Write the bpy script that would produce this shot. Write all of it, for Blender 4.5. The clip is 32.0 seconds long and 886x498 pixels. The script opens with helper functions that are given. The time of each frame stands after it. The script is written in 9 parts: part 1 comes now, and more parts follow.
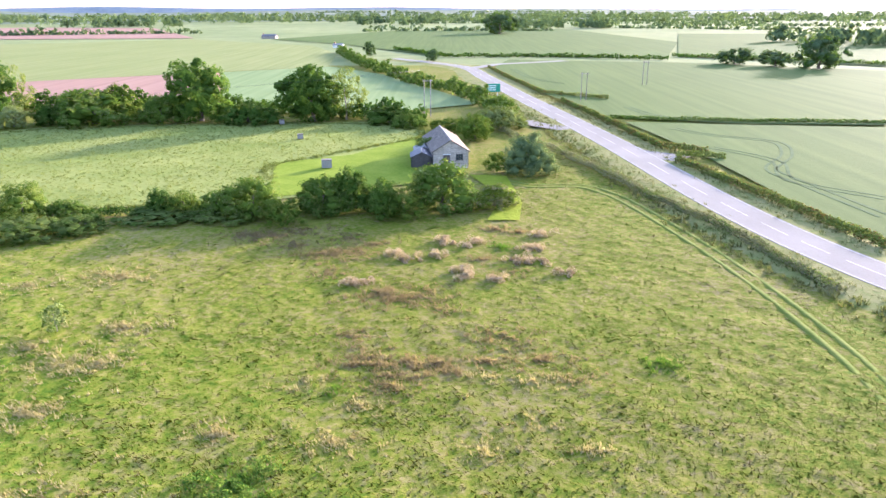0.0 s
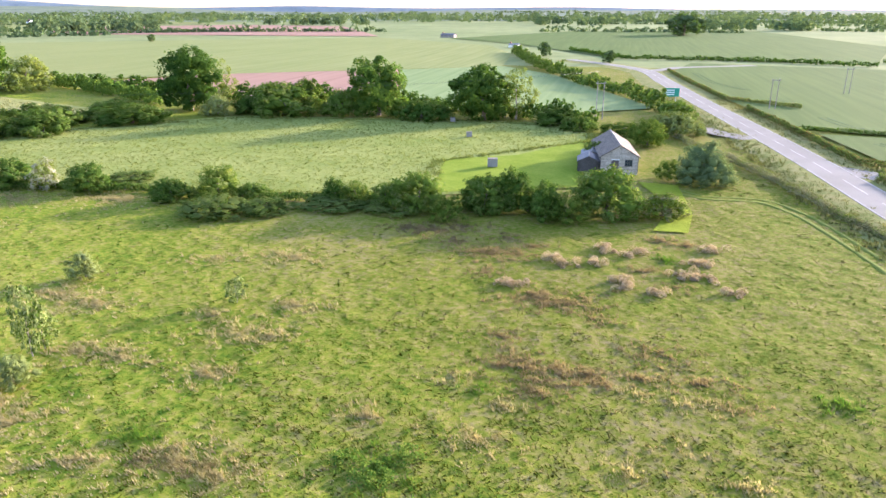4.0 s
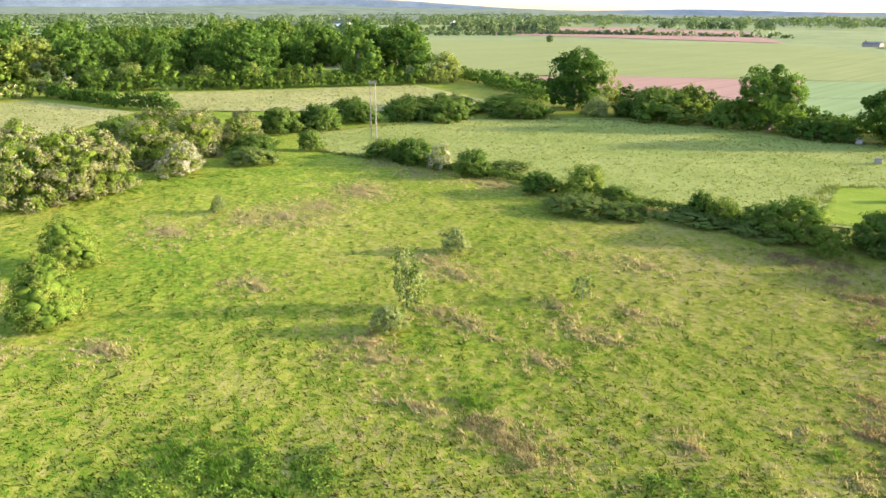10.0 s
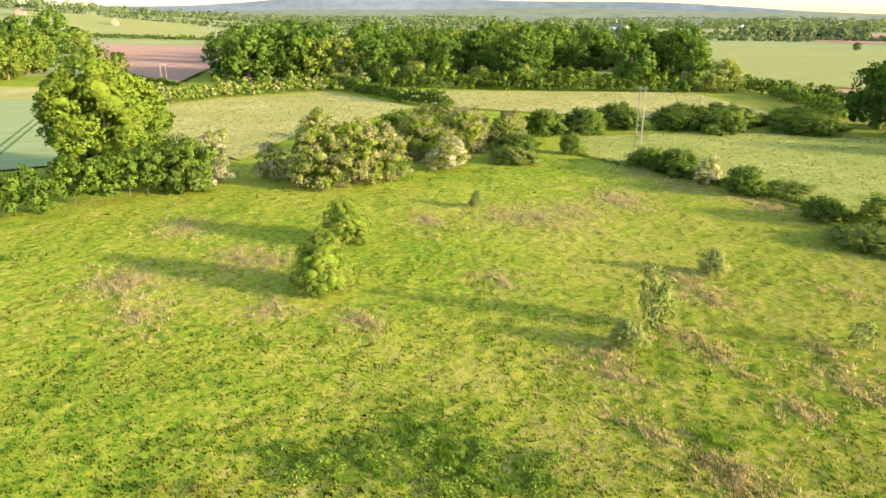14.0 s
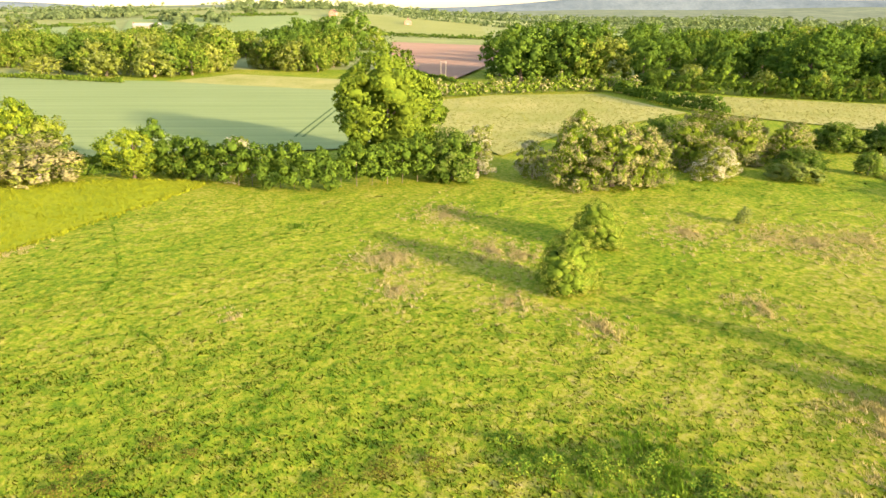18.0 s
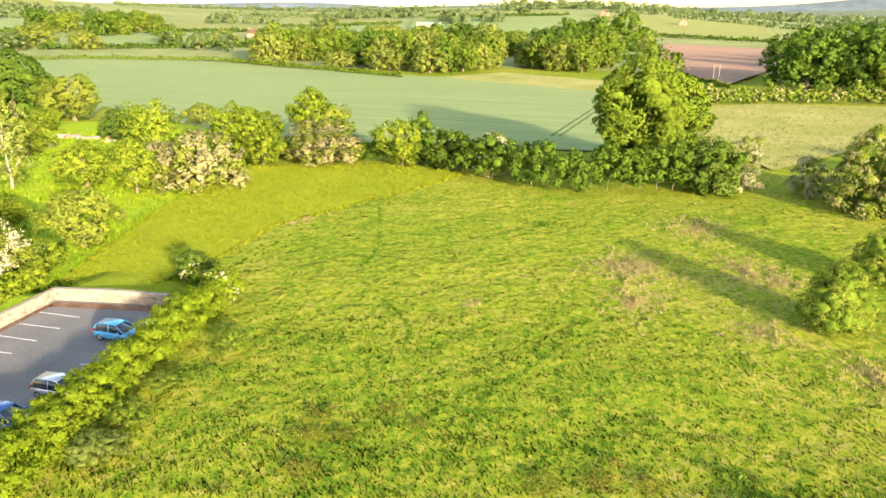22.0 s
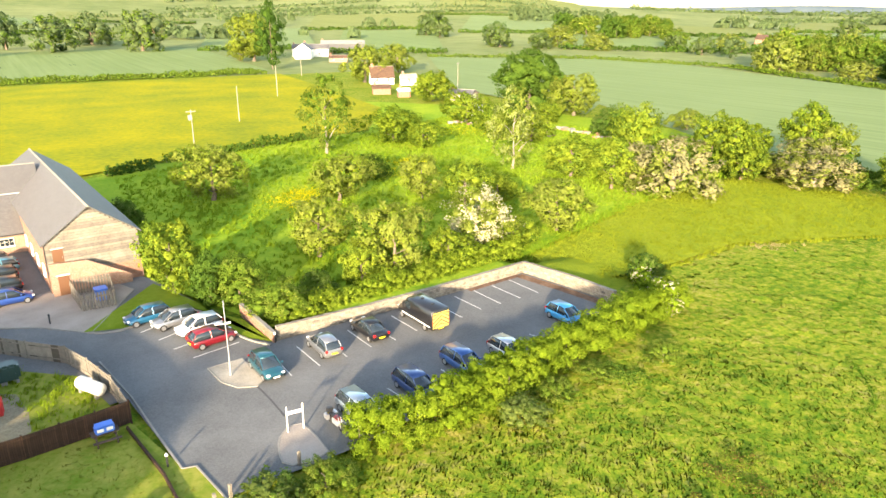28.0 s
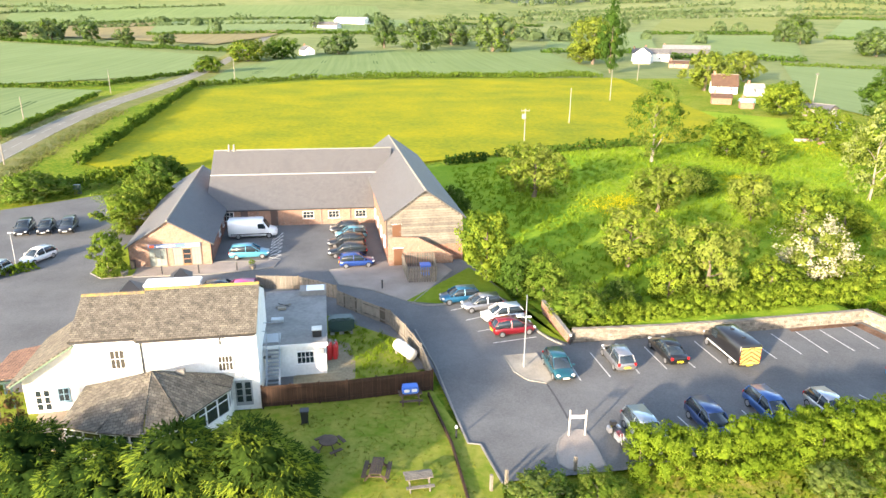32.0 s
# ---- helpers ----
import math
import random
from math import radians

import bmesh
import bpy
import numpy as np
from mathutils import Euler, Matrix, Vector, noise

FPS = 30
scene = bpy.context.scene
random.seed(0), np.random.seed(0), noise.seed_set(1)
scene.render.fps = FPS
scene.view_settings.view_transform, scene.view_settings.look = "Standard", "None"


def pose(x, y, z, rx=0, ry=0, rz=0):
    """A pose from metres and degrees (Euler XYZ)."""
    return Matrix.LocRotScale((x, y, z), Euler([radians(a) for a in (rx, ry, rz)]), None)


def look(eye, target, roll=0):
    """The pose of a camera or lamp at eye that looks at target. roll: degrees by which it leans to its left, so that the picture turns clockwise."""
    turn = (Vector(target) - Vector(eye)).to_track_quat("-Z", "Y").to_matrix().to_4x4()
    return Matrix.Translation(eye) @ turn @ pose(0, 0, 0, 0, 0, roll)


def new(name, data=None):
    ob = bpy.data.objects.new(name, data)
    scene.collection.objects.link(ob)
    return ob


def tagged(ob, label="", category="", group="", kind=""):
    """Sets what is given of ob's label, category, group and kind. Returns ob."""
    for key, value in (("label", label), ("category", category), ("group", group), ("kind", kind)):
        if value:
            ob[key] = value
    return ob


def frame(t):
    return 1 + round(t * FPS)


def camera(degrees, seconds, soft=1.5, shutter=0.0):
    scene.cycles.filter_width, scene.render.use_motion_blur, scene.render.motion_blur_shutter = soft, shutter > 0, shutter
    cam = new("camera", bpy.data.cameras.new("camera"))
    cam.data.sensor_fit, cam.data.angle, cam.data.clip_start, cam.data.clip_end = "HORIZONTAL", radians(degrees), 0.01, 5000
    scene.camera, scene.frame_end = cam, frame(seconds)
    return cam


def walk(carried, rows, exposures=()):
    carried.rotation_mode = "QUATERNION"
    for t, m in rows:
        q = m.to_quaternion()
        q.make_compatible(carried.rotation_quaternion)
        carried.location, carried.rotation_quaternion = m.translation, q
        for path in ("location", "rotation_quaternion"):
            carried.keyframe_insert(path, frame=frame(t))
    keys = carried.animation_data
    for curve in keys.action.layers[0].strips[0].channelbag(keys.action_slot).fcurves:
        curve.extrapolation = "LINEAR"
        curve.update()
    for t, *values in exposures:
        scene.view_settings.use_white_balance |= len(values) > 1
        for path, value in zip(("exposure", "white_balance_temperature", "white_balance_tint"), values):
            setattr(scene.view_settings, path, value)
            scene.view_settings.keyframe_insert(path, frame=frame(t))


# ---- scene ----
cam = camera(65.20, 32.0)
PATH = [
    (0, pose(-0.029, -0.356, 26.024, 70.728, 0, 0.613) @ pose(0, 0, 0, 0, 0, -0.217)),
    (0.5, pose(-0.030, -0.349, 26.027, 70.727, 0, 2.089) @ pose(0, 0, 0, 0, 0, -0.213)),
    (1, pose(-0.039, -0.336, 26.036, 70.727, 0, 3.743) @ pose(0, 0, 0, 0, 0, -0.204)),
    (1.5, pose(-0.035, -0.319, 26.045, 70.725, 0, 5.239) @ pose(0, 0, 0, 0, 0, -0.192)),
    (2, pose(-0.033, -0.294, 26.062, 70.731, 0, 6.946) @ pose(0, 0, 0, 0, 0, -0.173)),
    (2.5, pose(-0.020, -0.263, 26.080, 70.737, 0, 8.725) @ pose(0, 0, 0, 0, 0, -0.147)),
    (3, pose(-0.006, -0.227, 26.097, 70.744, 0, 10.763) @ pose(0, 0, 0, 0, 0, -0.113)),
    (3.5, pose(0.017, -0.193, 26.110, 70.749, 0, 12.606) @ pose(0, 0, 0, 0, 0, -0.082)),
    (5.5, pose(0.126, -0.071, 26.166, 70.787, 0, 20.701) @ pose(0, 0, 0, 0, 0, 0.041)),
    (6, pose(0.143, -0.045, 26.184, 70.810, 0, 22.909) @ pose(0, 0, 0, 0, 0, 0.082)),
    (6.5, pose(0.156, -0.032, 26.191, 70.830, 0, 25.172) @ pose(0, 0, 0, 0, 0, 0.123)),
    (7, pose(0.154, -0.037, 26.192, 70.844, 0, 28.077) @ pose(0, 0, 0, 0, 0, 0.159)),
    (7.5, pose(0.157, -0.035, 26.195, 70.858, 0, 30.721) @ pose(0, 0, 0, 0, 0, 0.183)),
    (8, pose(0.149, -0.051, 26.198, 70.869, 0, 33.609) @ pose(0, 0, 0, 0, 0, 0.197)),
    (8.5, pose(0.135, -0.058, 26.209, 70.887, 0, 36.237) @ pose(0, 0, 0, 0, 0, 0.210)),
    (9, pose(0.107, -0.065, 26.225, 70.908, 0, 39.163) @ pose(0, 0, 0, 0, 0, 0.221)),
    (9.5, pose(0.077, -0.057, 26.238, 70.921, 0, 41.798) @ pose(0, 0, 0, 0, 0, 0.230)),
    (10, pose(0.041, -0.057, 26.249, 70.935, 0, 44.731) @ pose(0, 0, 0, 0, 0, 0.238)),
    (10.5, pose(0.013, -0.033, 26.262, 70.956, 0, 47.389) @ pose(0, 0, 0, 0, 0, 0.253)),
    (11, pose(-0.022, -0.017, 26.281, 70.974, 0, 50.298) @ pose(0, 0, 0, 0, 0, 0.273)),
    (11.5, pose(-0.051, 0.018, 26.296, 70.988, 0, 52.814) @ pose(0, 0, 0, 0, 0, 0.295)),
    (12, pose(-0.088, 0.046, 26.318, 71.007, 0, 55.601) @ pose(0, 0, 0, 0, 0, 0.318)),
    (12.5, pose(-0.116, 0.081, 26.338, 71.025, 0, 58.131) @ pose(0, 0, 0, 0, 0, 0.335)),
    (13, pose(-0.146, 0.095, 26.350, 71.035, 0, 60.903) @ pose(0, 0, 0, 0, 0, 0.346)),
    (13.5, pose(-0.169, 0.109, 26.355, 71.043, 0, 63.390) @ pose(0, 0, 0, 0, 0, 0.347)),
    (14, pose(-0.183, 0.097, 26.371, 71.048, 0, 66.197) @ pose(0, 0, 0, 0, 0, 0.336)),
    (14.5, pose(-0.187, 0.106, 26.389, 71.054, 0, 68.775) @ pose(0, 0, 0, 0, 0, 0.319)),
    (16.5, pose(-0.138, 0.081, 26.436, 71.026, 0, 79.558) @ pose(0, 0, 0, 0, 0, 0.242)),
    (17, pose(-0.110, 0.072, 26.445, 71.015, 0, 82.248) @ pose(0, 0, 0, 0, 0, 0.229)),
    (17.5, pose(-0.065, 0.062, 26.454, 70.998, 0, 85.007) @ pose(0, 0, 0, 0, 0, 0.219)),
    (18, pose(-0.022, 0.057, 26.477, 70.988, 0, 87.683) @ pose(0, 0, 0, 0, 0, 0.211)),
    (18.5, pose(0.021, 0.066, 26.495, 70.979, 0, 89.981) @ pose(0, 0, 0, 0, 0, 0.203)),
    (19, pose(0.067, 0.079, 26.513, 70.974, 0, 92.040) @ pose(0, 0, 0, 0, 0, 0.197)),
    (19.5, pose(0.114, 0.092, 26.525, 70.973, 0, 94.319) @ pose(0, 0, 0, 0, 0, 0.191)),
    (20, pose(0.157, 0.105, 26.540, 70.975, 0, 96.747) @ pose(0, 0, 0, 0, 0, 0.181)),
    (20.5, pose(0.190, 0.113, 26.564, 70.980, 0, 99.399) @ pose(0, 0, 0, 0, 0, 0.171)),
    (21, pose(0.214, 0.125, 26.576, 70.972, 0, 102.250) @ pose(0, 0, 0, 0, 0, 0.167)),
    (21.5, pose(0.229, 0.147, 26.585, 70.953, 0, 105.325) @ pose(0, 0, 0, 0, 0, 0.165)),
    (22, pose(0.240, 0.176, 26.598, 70.928, 0, 108.699) @ pose(0, 0, 0, 0, 0, 0.165)),
    (22.5, pose(0.237, 0.215, 26.620, 70.902, 0, 112.068) @ pose(0, 0, 0, 0, 0, 0.162)),
    (23, pose(0.237, 0.248, 26.634, 70.875, 0, 115.445) @ pose(0, 0, 0, 0, 0, 0.164)),
    (23.5, pose(0.228, 0.261, 26.652, 70.860, 0, 118.699) @ pose(0, 0, 0, 0, 0, 0.167)),
    (24, pose(0.205, 0.258, 26.670, 70.859, 0, 121.816) @ pose(0, 0, 0, 0, 0, 0.167)),
    (24.5, pose(0.176, 0.242, 26.709, 70.878, 0, 124.952) @ pose(0, 0, 0, 0, 0, 0.163)),
    (25, pose(0.142, 0.211, 26.751, 70.911, 0, 128.118) @ pose(0, 0, 0, 0, 0, 0.155)),
    (25.5, pose(0.091, 0.168, 26.790, 70.945, 0, 131.243) @ pose(0, 0, 0, 0, 0, 0.153)),
    (27.5, pose(-0.160, 0.015, 26.932, 71.079, 0, 143.972) @ pose(0, 0, 0, 0, 0, 0.209)),
    (28, pose(-0.208, -0.019, 26.975, 71.103, 0, 147.175) @ pose(0, 0, 0, 0, 0, 0.238)),
    (28.5, pose(-0.248, -0.055, 27.010, 71.118, 0, 150.418) @ pose(0, 0, 0, 0, 0, 0.267)),
    (29, pose(-0.271, -0.078, 27.041, 71.132, 0, 153.668) @ pose(0, 0, 0, 0, 0, 0.288)),
    (29.5, pose(-0.284, -0.086, 27.079, 71.145, 0, 156.778) @ pose(0, 0, 0, 0, 0, 0.299)),
    (30, pose(-0.276, -0.081, 27.122, 71.166, 0, 160.287) @ pose(0, 0, 0, 0, 0, 0.308)),
    (30.5, pose(-0.264, -0.063, 27.168, 71.187, 0, 163.409) @ pose(0, 0, 0, 0, 0, 0.310)),
    (31, pose(-0.240, -0.050, 27.210, 71.206, 0, 166.935) @ pose(0, 0, 0, 0, 0, 0.317)),
    (31.5, pose(-0.235, -0.030, 27.237, 71.216, 0, 170.121) @ pose(0, 0, 0, 0, 0, 0.329)),
    (32, pose(-0.225, -0.028, 27.249, 71.221, 0, 173.709) @ pose(0, 0, 0, 0, 0, 0.331)),
]
EXPOSURES = [(0.0, 2.73, 5500, 34), (6.0, 2.5, 5800, 29), (12.0, 2.49, 6500, 22), (18.0, 2.55, 8000, 19), (24.0, 2.54, 7500, 14), (29.0, 2.52, 7200, 12), (32.0, 2.42, 6700, 15)]
walk(cam, PATH, EXPOSURES)

# ---- world, sun ----
SUN_AZ, SUN_EL = 43.0, 12.2          # degrees clockwise from +y, and above the horizon
world = bpy.data.worlds.new("sky")
scene.world = world
world.use_nodes = True
wn = world.node_tree.nodes
sky = wn.new("ShaderNodeTexSky")
sky.sky_type, sky.sun_disc = "NISHITA", False
sky.sun_elevation, sky.sun_rotation = radians(SUN_EL), radians(SUN_AZ)
sky.air_density, sky.dust_density, sky.ozone_density = 1.0, 1.2, 1.0
wn["Background"].inputs["Strength"].default_value = 0.15
world.node_tree.links.new(sky.outputs[0], wn["Background"].inputs["Color"])
sun_data = bpy.data.lights.new("sun", "SUN")
sun_data.energy, sun_data.angle, sun_data.color = 3.4, radians(2.5), (1.0, 0.87, 0.66)
sun = new("sun", sun_data)
sd = Vector((math.sin(radians(SUN_AZ)) * math.cos(radians(SUN_EL)), math.cos(radians(SUN_AZ)) * math.cos(radians(SUN_EL)), math.sin(radians(SUN_EL))))
sun.matrix_world = look(sd * 100, (0, 0, 0))

# ---- land form ----
# LAND-BEGIN
def smooth(a, b, v):
    u = min(1.0, max(0.0, (v - a) / (b - a)))
    return u * u * (3 - 2 * u)


def land(x, y):
    """Height of the ground: level near by, rolling hills far off."""
    r = math.hypot(x, y)
    if r < 330:
        return 0.0
    a = math.degrees(math.atan2(-x, y)) % 360
    rise = smooth(70, 100, a) * (1 - smooth(240, 280, a))
    z = rise * smooth(330, 1500, r) * (29 + 7 * math.sin(a / 7.0) + 5 * math.sin(r / 170.0 + a / 11.0))
    ridge = smooth(134, 146, a) * (1 - smooth(225, 245, a))
    z += ridge * smooth(1000, 1700, r) * 46
    far = smooth(28, 45, a) * (1 - smooth(66, 90, a))
    z += far * smooth(2400, 3800, r) * (34 + 12 * math.sin(a / 4.0))
    z += (1 - rise) * smooth(1500, 2600, r) * (6 + 5 * math.sin(a / 5.0))
    return z
# LAND-END


# ---- materials ----
def node_mat(name):
    m = bpy.data.materials.new(name)
    m.use_nodes = True
    nt = m.node_tree
    return m, nt, nt.nodes["Principled BSDF"]


def noise_node(nt, scale, detail=4, rough=0.6, vec=None):
    n = nt.nodes.new("ShaderNodeTexNoise")
    n.inputs["Scale"].default_value, n.inputs["Detail"].default_value, n.inputs["Roughness"].default_value = scale, detail, rough
    if vec is not None:
        nt.links.new(vec, n.inputs["Vector"])
    return n.outputs["Fac"]


def ramp(nt, fac, stops):
    n = nt.nodes.new("ShaderNodeValToRGB")
    e = n.color_ramp.elements
    while len(e) > 1:
        e.remove(e[-1])
    e[0].position, e[0].color = stops[0][0], (*stops[0][1], 1)
    for p, c in stops[1:]:
        k = e.new(p)
        k.color = (*c, 1)
    nt.links.new(fac, n.inputs[0])
    return n.outputs[0]


def mixc(nt, fac, a, b, mode="MIX"):
    n = nt.nodes.new("ShaderNodeMix")
    n.data_type, n.blend_type = "RGBA", mode
    for s, v in ((0, fac), (6, a), (7, b)):
        if isinstance(v, (int, float)):
            n.inputs[s].default_value = v
        elif isinstance(v, tuple):
            n.inputs[s].default_value = (*v, 1)
        else:
            nt.links.new(v, n.inputs[s])
    return n.outputs[2]


def value(nt, op, a, b=0.0):
    n = nt.nodes.new("ShaderNodeMath")
    n.operation = op
    for s, v in ((0, a), (1, b)):
        if isinstance(v, (int, float)):
            n.inputs[s].default_value = v
        else:
            nt.links.new(v, n.inputs[s])
    return n.outputs[0]


def world_pos(nt):
    return nt.nodes.new("ShaderNodeNewGeometry").outputs["Position"]


def bump(nt, bs, height, strength, dist=0.05):
    n = nt.nodes.new("ShaderNodeBump")
    n.inputs["Strength"].default_value, n.inputs["Distance"].default_value = strength, dist
    nt.links.new(height, n.inputs["Height"])
    nt.links.new(n.outputs[0], bs.inputs["Normal"])


def surface(name, dark, light, big=0.2, fine=3.0, rough=0.85, relief=0.4, dist=0.05, spec=0.3, metal=0.0):
    """Two scales of mottling between two colours, with a fine relief."""
    m, nt, bs = node_mat(name)
    pos = world_pos(nt)
    a, b = noise_node(nt, big, 4, 0.6, pos), noise_node(nt, fine, 5, 0.7, pos)
    f = value(nt, "ADD", value(nt, "MULTIPLY", a, 0.5), value(nt, "MULTIPLY", b, 0.5))
    nt.links.new(ramp(nt, f, [(0.38, dark), (0.62, light)]), bs.inputs["Base Color"])
    bs.inputs["Roughness"].default_value, bs.inputs["Specular IOR Level"].default_value, bs.inputs["Metallic"].default_value = rough, spec, metal
    if relief:
        bump(nt, bs, b, relief, dist)
    return m


def pieces(name, dark, light, big=0.6, fine=7.0, spread=(0.68, 1.2)):
    """A mottled surface whose pieces differ from one another in tone."""
    m = surface(name, dark, light, big, fine, 0.9, 0.5, 0.015)
    nt = m.node_tree
    bs = nt.nodes["Principled BSDF"]
    info = nt.nodes.new("ShaderNodeObjectInfo")
    src = bs.inputs["Base Color"].links[0].from_socket
    tone = ramp(nt, info.outputs["Random"], [(0.0, (spread[0],) * 3), (1.0, (spread[1], spread[1] * 0.98, spread[1] * 0.95))])
    nt.links.new(mixc(nt, 1.0, src, tone, "MULTIPLY"), bs.inputs["Base Color"])
    return m


def plain(name, col, rough=0.5, metal=0.0, spec=0.5):
    m, nt, bs = node_mat(name)
    f = noise_node(nt, 6.0, 4)
    c = mixc(nt, f, tuple(v * 0.85 for v in col), tuple(min(1, v * 1.12) for v in col))
    nt.links.new(c, bs.inputs["Base Color"])
    bs.inputs["Roughness"].default_value, bs.inputs["Metallic"].default_value, bs.inputs["Specular IOR Level"].default_value = rough, metal, spec
    return m


def paint(name, col, rough=0.28, metal=0.3):
    m, nt, bs = node_mat(name)
    f = noise_node(nt, 2.0, 3)
    nt.links.new(mixc(nt, f, tuple(v * 0.9 for v in col), tuple(min(1, v * 1.06) for v in col)), bs.inputs["Base Color"])
    bs.inputs["Roughness"].default_value, bs.inputs["Metallic"].default_value = rough, metal
    bs.inputs["Coat Weight"].default_value, bs.inputs["Coat Roughness"].default_value = 0.6, 0.08
    return m


def leaf_mat(name, dark, light, through_light=0.3):
    """Leaves: colour shifts from plant to plant and from leaf to leaf, and some light passes through."""
    m, nt, bs = node_mat(name)
    nt.nodes.remove(bs)
    info, geo = nt.nodes.new("ShaderNodeObjectInfo"), nt.nodes.new("ShaderNodeNewGeometry")
    f = value(nt, "ADD", value(nt, "MULTIPLY", info.outputs["Random"], 0.45), value(nt, "MULTIPLY", geo.outputs["Random Per Island"], 0.2))
    f = value(nt, "ADD", f, value(nt, "MULTIPLY", noise_node(nt, 0.6, 3, 0.6, geo.outputs["Position"]), 0.35))
    col = ramp(nt, f, [(0.1, dark), (0.9, light)])
    d, t, mx = nt.nodes.new("ShaderNodeBsdfDiffuse"), nt.nodes.new("ShaderNodeBsdfTranslucent"), nt.nodes.new("ShaderNodeMixShader")
    nt.links.new(col, d.inputs[0])
    nt.links.new(mixc(nt, 1.0, col, (1.0, 1.0, 0.55), "MULTIPLY"), t.inputs[0])
    mx.inputs[0].default_value = through_light
    nt.links.new(d.outputs[0], mx.inputs[1])
    nt.links.new(t.outputs[0], mx.inputs[2])
    nt.links.new(mx.outputs[0], nt.nodes["Material Output"].inputs["Surface"])
    return m


def meadow_colour(nt, pos):
    """Rough pasture: lush and dry grass in patches and small tussocks."""
    big = noise_node(nt, 0.035, 3, 0.55, pos)
    mid = noise_node(nt, 0.2, 4, 0.6, pos)
    lump = noise_node(nt, 1.9, 3, 0.6, pos)
    fine = noise_node(nt, 6.0, 4, 0.7, pos)
    f = value(nt, "ADD", value(nt, "MULTIPLY", big, 0.28), value(nt, "MULTIPLY", mid, 0.2))
    f = value(nt, "ADD", f, value(nt, "ADD", value(nt, "MULTIPLY", lump, 0.62), value(nt, "SUBTRACT", value(nt, "MULTIPLY", fine, 0.12), 0.05)))
    sep = nt.nodes.new("ShaderNodeSeparateXYZ")
    nt.links.new(pos, sep.inputs[0])
    lush = value(nt, "ADD", value(nt, "MULTIPLY", sep.outputs[0], -0.0011), value(nt, "MULTIPLY", sep.outputs[1], -0.0009))
    clamp = nt.nodes.new("ShaderNodeClamp")
    clamp.inputs["Min"].default_value, clamp.inputs["Max"].default_value = -0.045, 0.05
    nt.links.new(lush, clamp.inputs["Value"])
    f = value(nt, "SUBTRACT", f, value(nt, "ADD", value(nt, "MULTIPLY", clamp.outputs[0], 0.9), 0.012))
    tone = nt.nodes.new("ShaderNodeMapRange")
    for s, v in ((1, -0.045), (2, 0.05), (3, 0.67), (4, 1.08)):
        tone.inputs[s].default_value = v
    nt.links.new(clamp.outputs[0], tone.inputs[0])
    col = ramp(nt, f, [(0.36, (0.052, 0.116, 0.01)), (0.46, (0.112, 0.166, 0.013)), (0.55, (0.184, 0.206, 0.023)), (0.65, (0.25, 0.228, 0.058)), (0.76, (0.31, 0.248, 0.12))])
    return mixc(nt, 1.0, col, tone.outputs[0], "MULTIPLY")


def meadow_mat(name, tint=None, share=0.0, vary=False):
    m, nt, bs = node_mat(name)
    pos = world_pos(nt)
    col = meadow_colour(nt, pos)
    if tint:
        col = mixc(nt, share, col, tint)
    if vary:
        geo = nt.nodes.new("ShaderNodeNewGeometry")
        col = mixc(nt, 1.0, col, ramp(nt, geo.outputs["Random Per Island"], [(0, (0.9, 0.93, 0.87)), (1, (1.08, 1.06, 1.08))]), "MULTIPLY")
    nt.links.new(col, bs.inputs["Base Color"])
    bs.inputs["Roughness"].default_value, bs.inputs["Specular IOR Level"].default_value = 0.95, 0.02
    h = value(nt, "ADD", value(nt, "MULTIPLY", noise_node(nt, 2.1, 3, 0.6, pos), 0.6), value(nt, "MULTIPLY", noise_node(nt, 8.0, 4, 0.75, pos), 0.4))
    bump(nt, bs, h, 0.5, 0.3)
    return m


def grass_blade_mat(name, tint=None, share=0.0):
    m, nt, bs = node_mat(name)
    nt.nodes.remove(bs)
    geo = nt.nodes.new("ShaderNodeNewGeometry")
    col = meadow_colour(nt, geo.outputs["Position"])
    if tint:
        col = mixc(nt, share, col, tint)
    vary = ramp(nt, geo.outputs["Random Per Island"], [(0, (0.93, 0.95, 0.9)), (1, (1.0, 0.99, 1.0))])
    col = mixc(nt, 1.0, col, vary, "MULTIPLY")
    d, t, mx = nt.nodes.new("ShaderNodeBsdfDiffuse"), nt.nodes.new("ShaderNodeBsdfTranslucent"), nt.nodes.new("ShaderNodeMixShader")
    nt.links.new(col, d.inputs[0])
    nt.links.new(mixc(nt, 1.0, col, (1.0, 1.0, 0.6), "MULTIPLY"), t.inputs[0])
    mx.inputs[0].default_value = 0.5
    nt.links.new(d.outputs[0], mx.inputs[1])
    nt.links.new(t.outputs[0], mx.inputs[2])
    nt.links.new(mx.outputs[0], nt.nodes["Material Output"].inputs["Surface"])
    return m


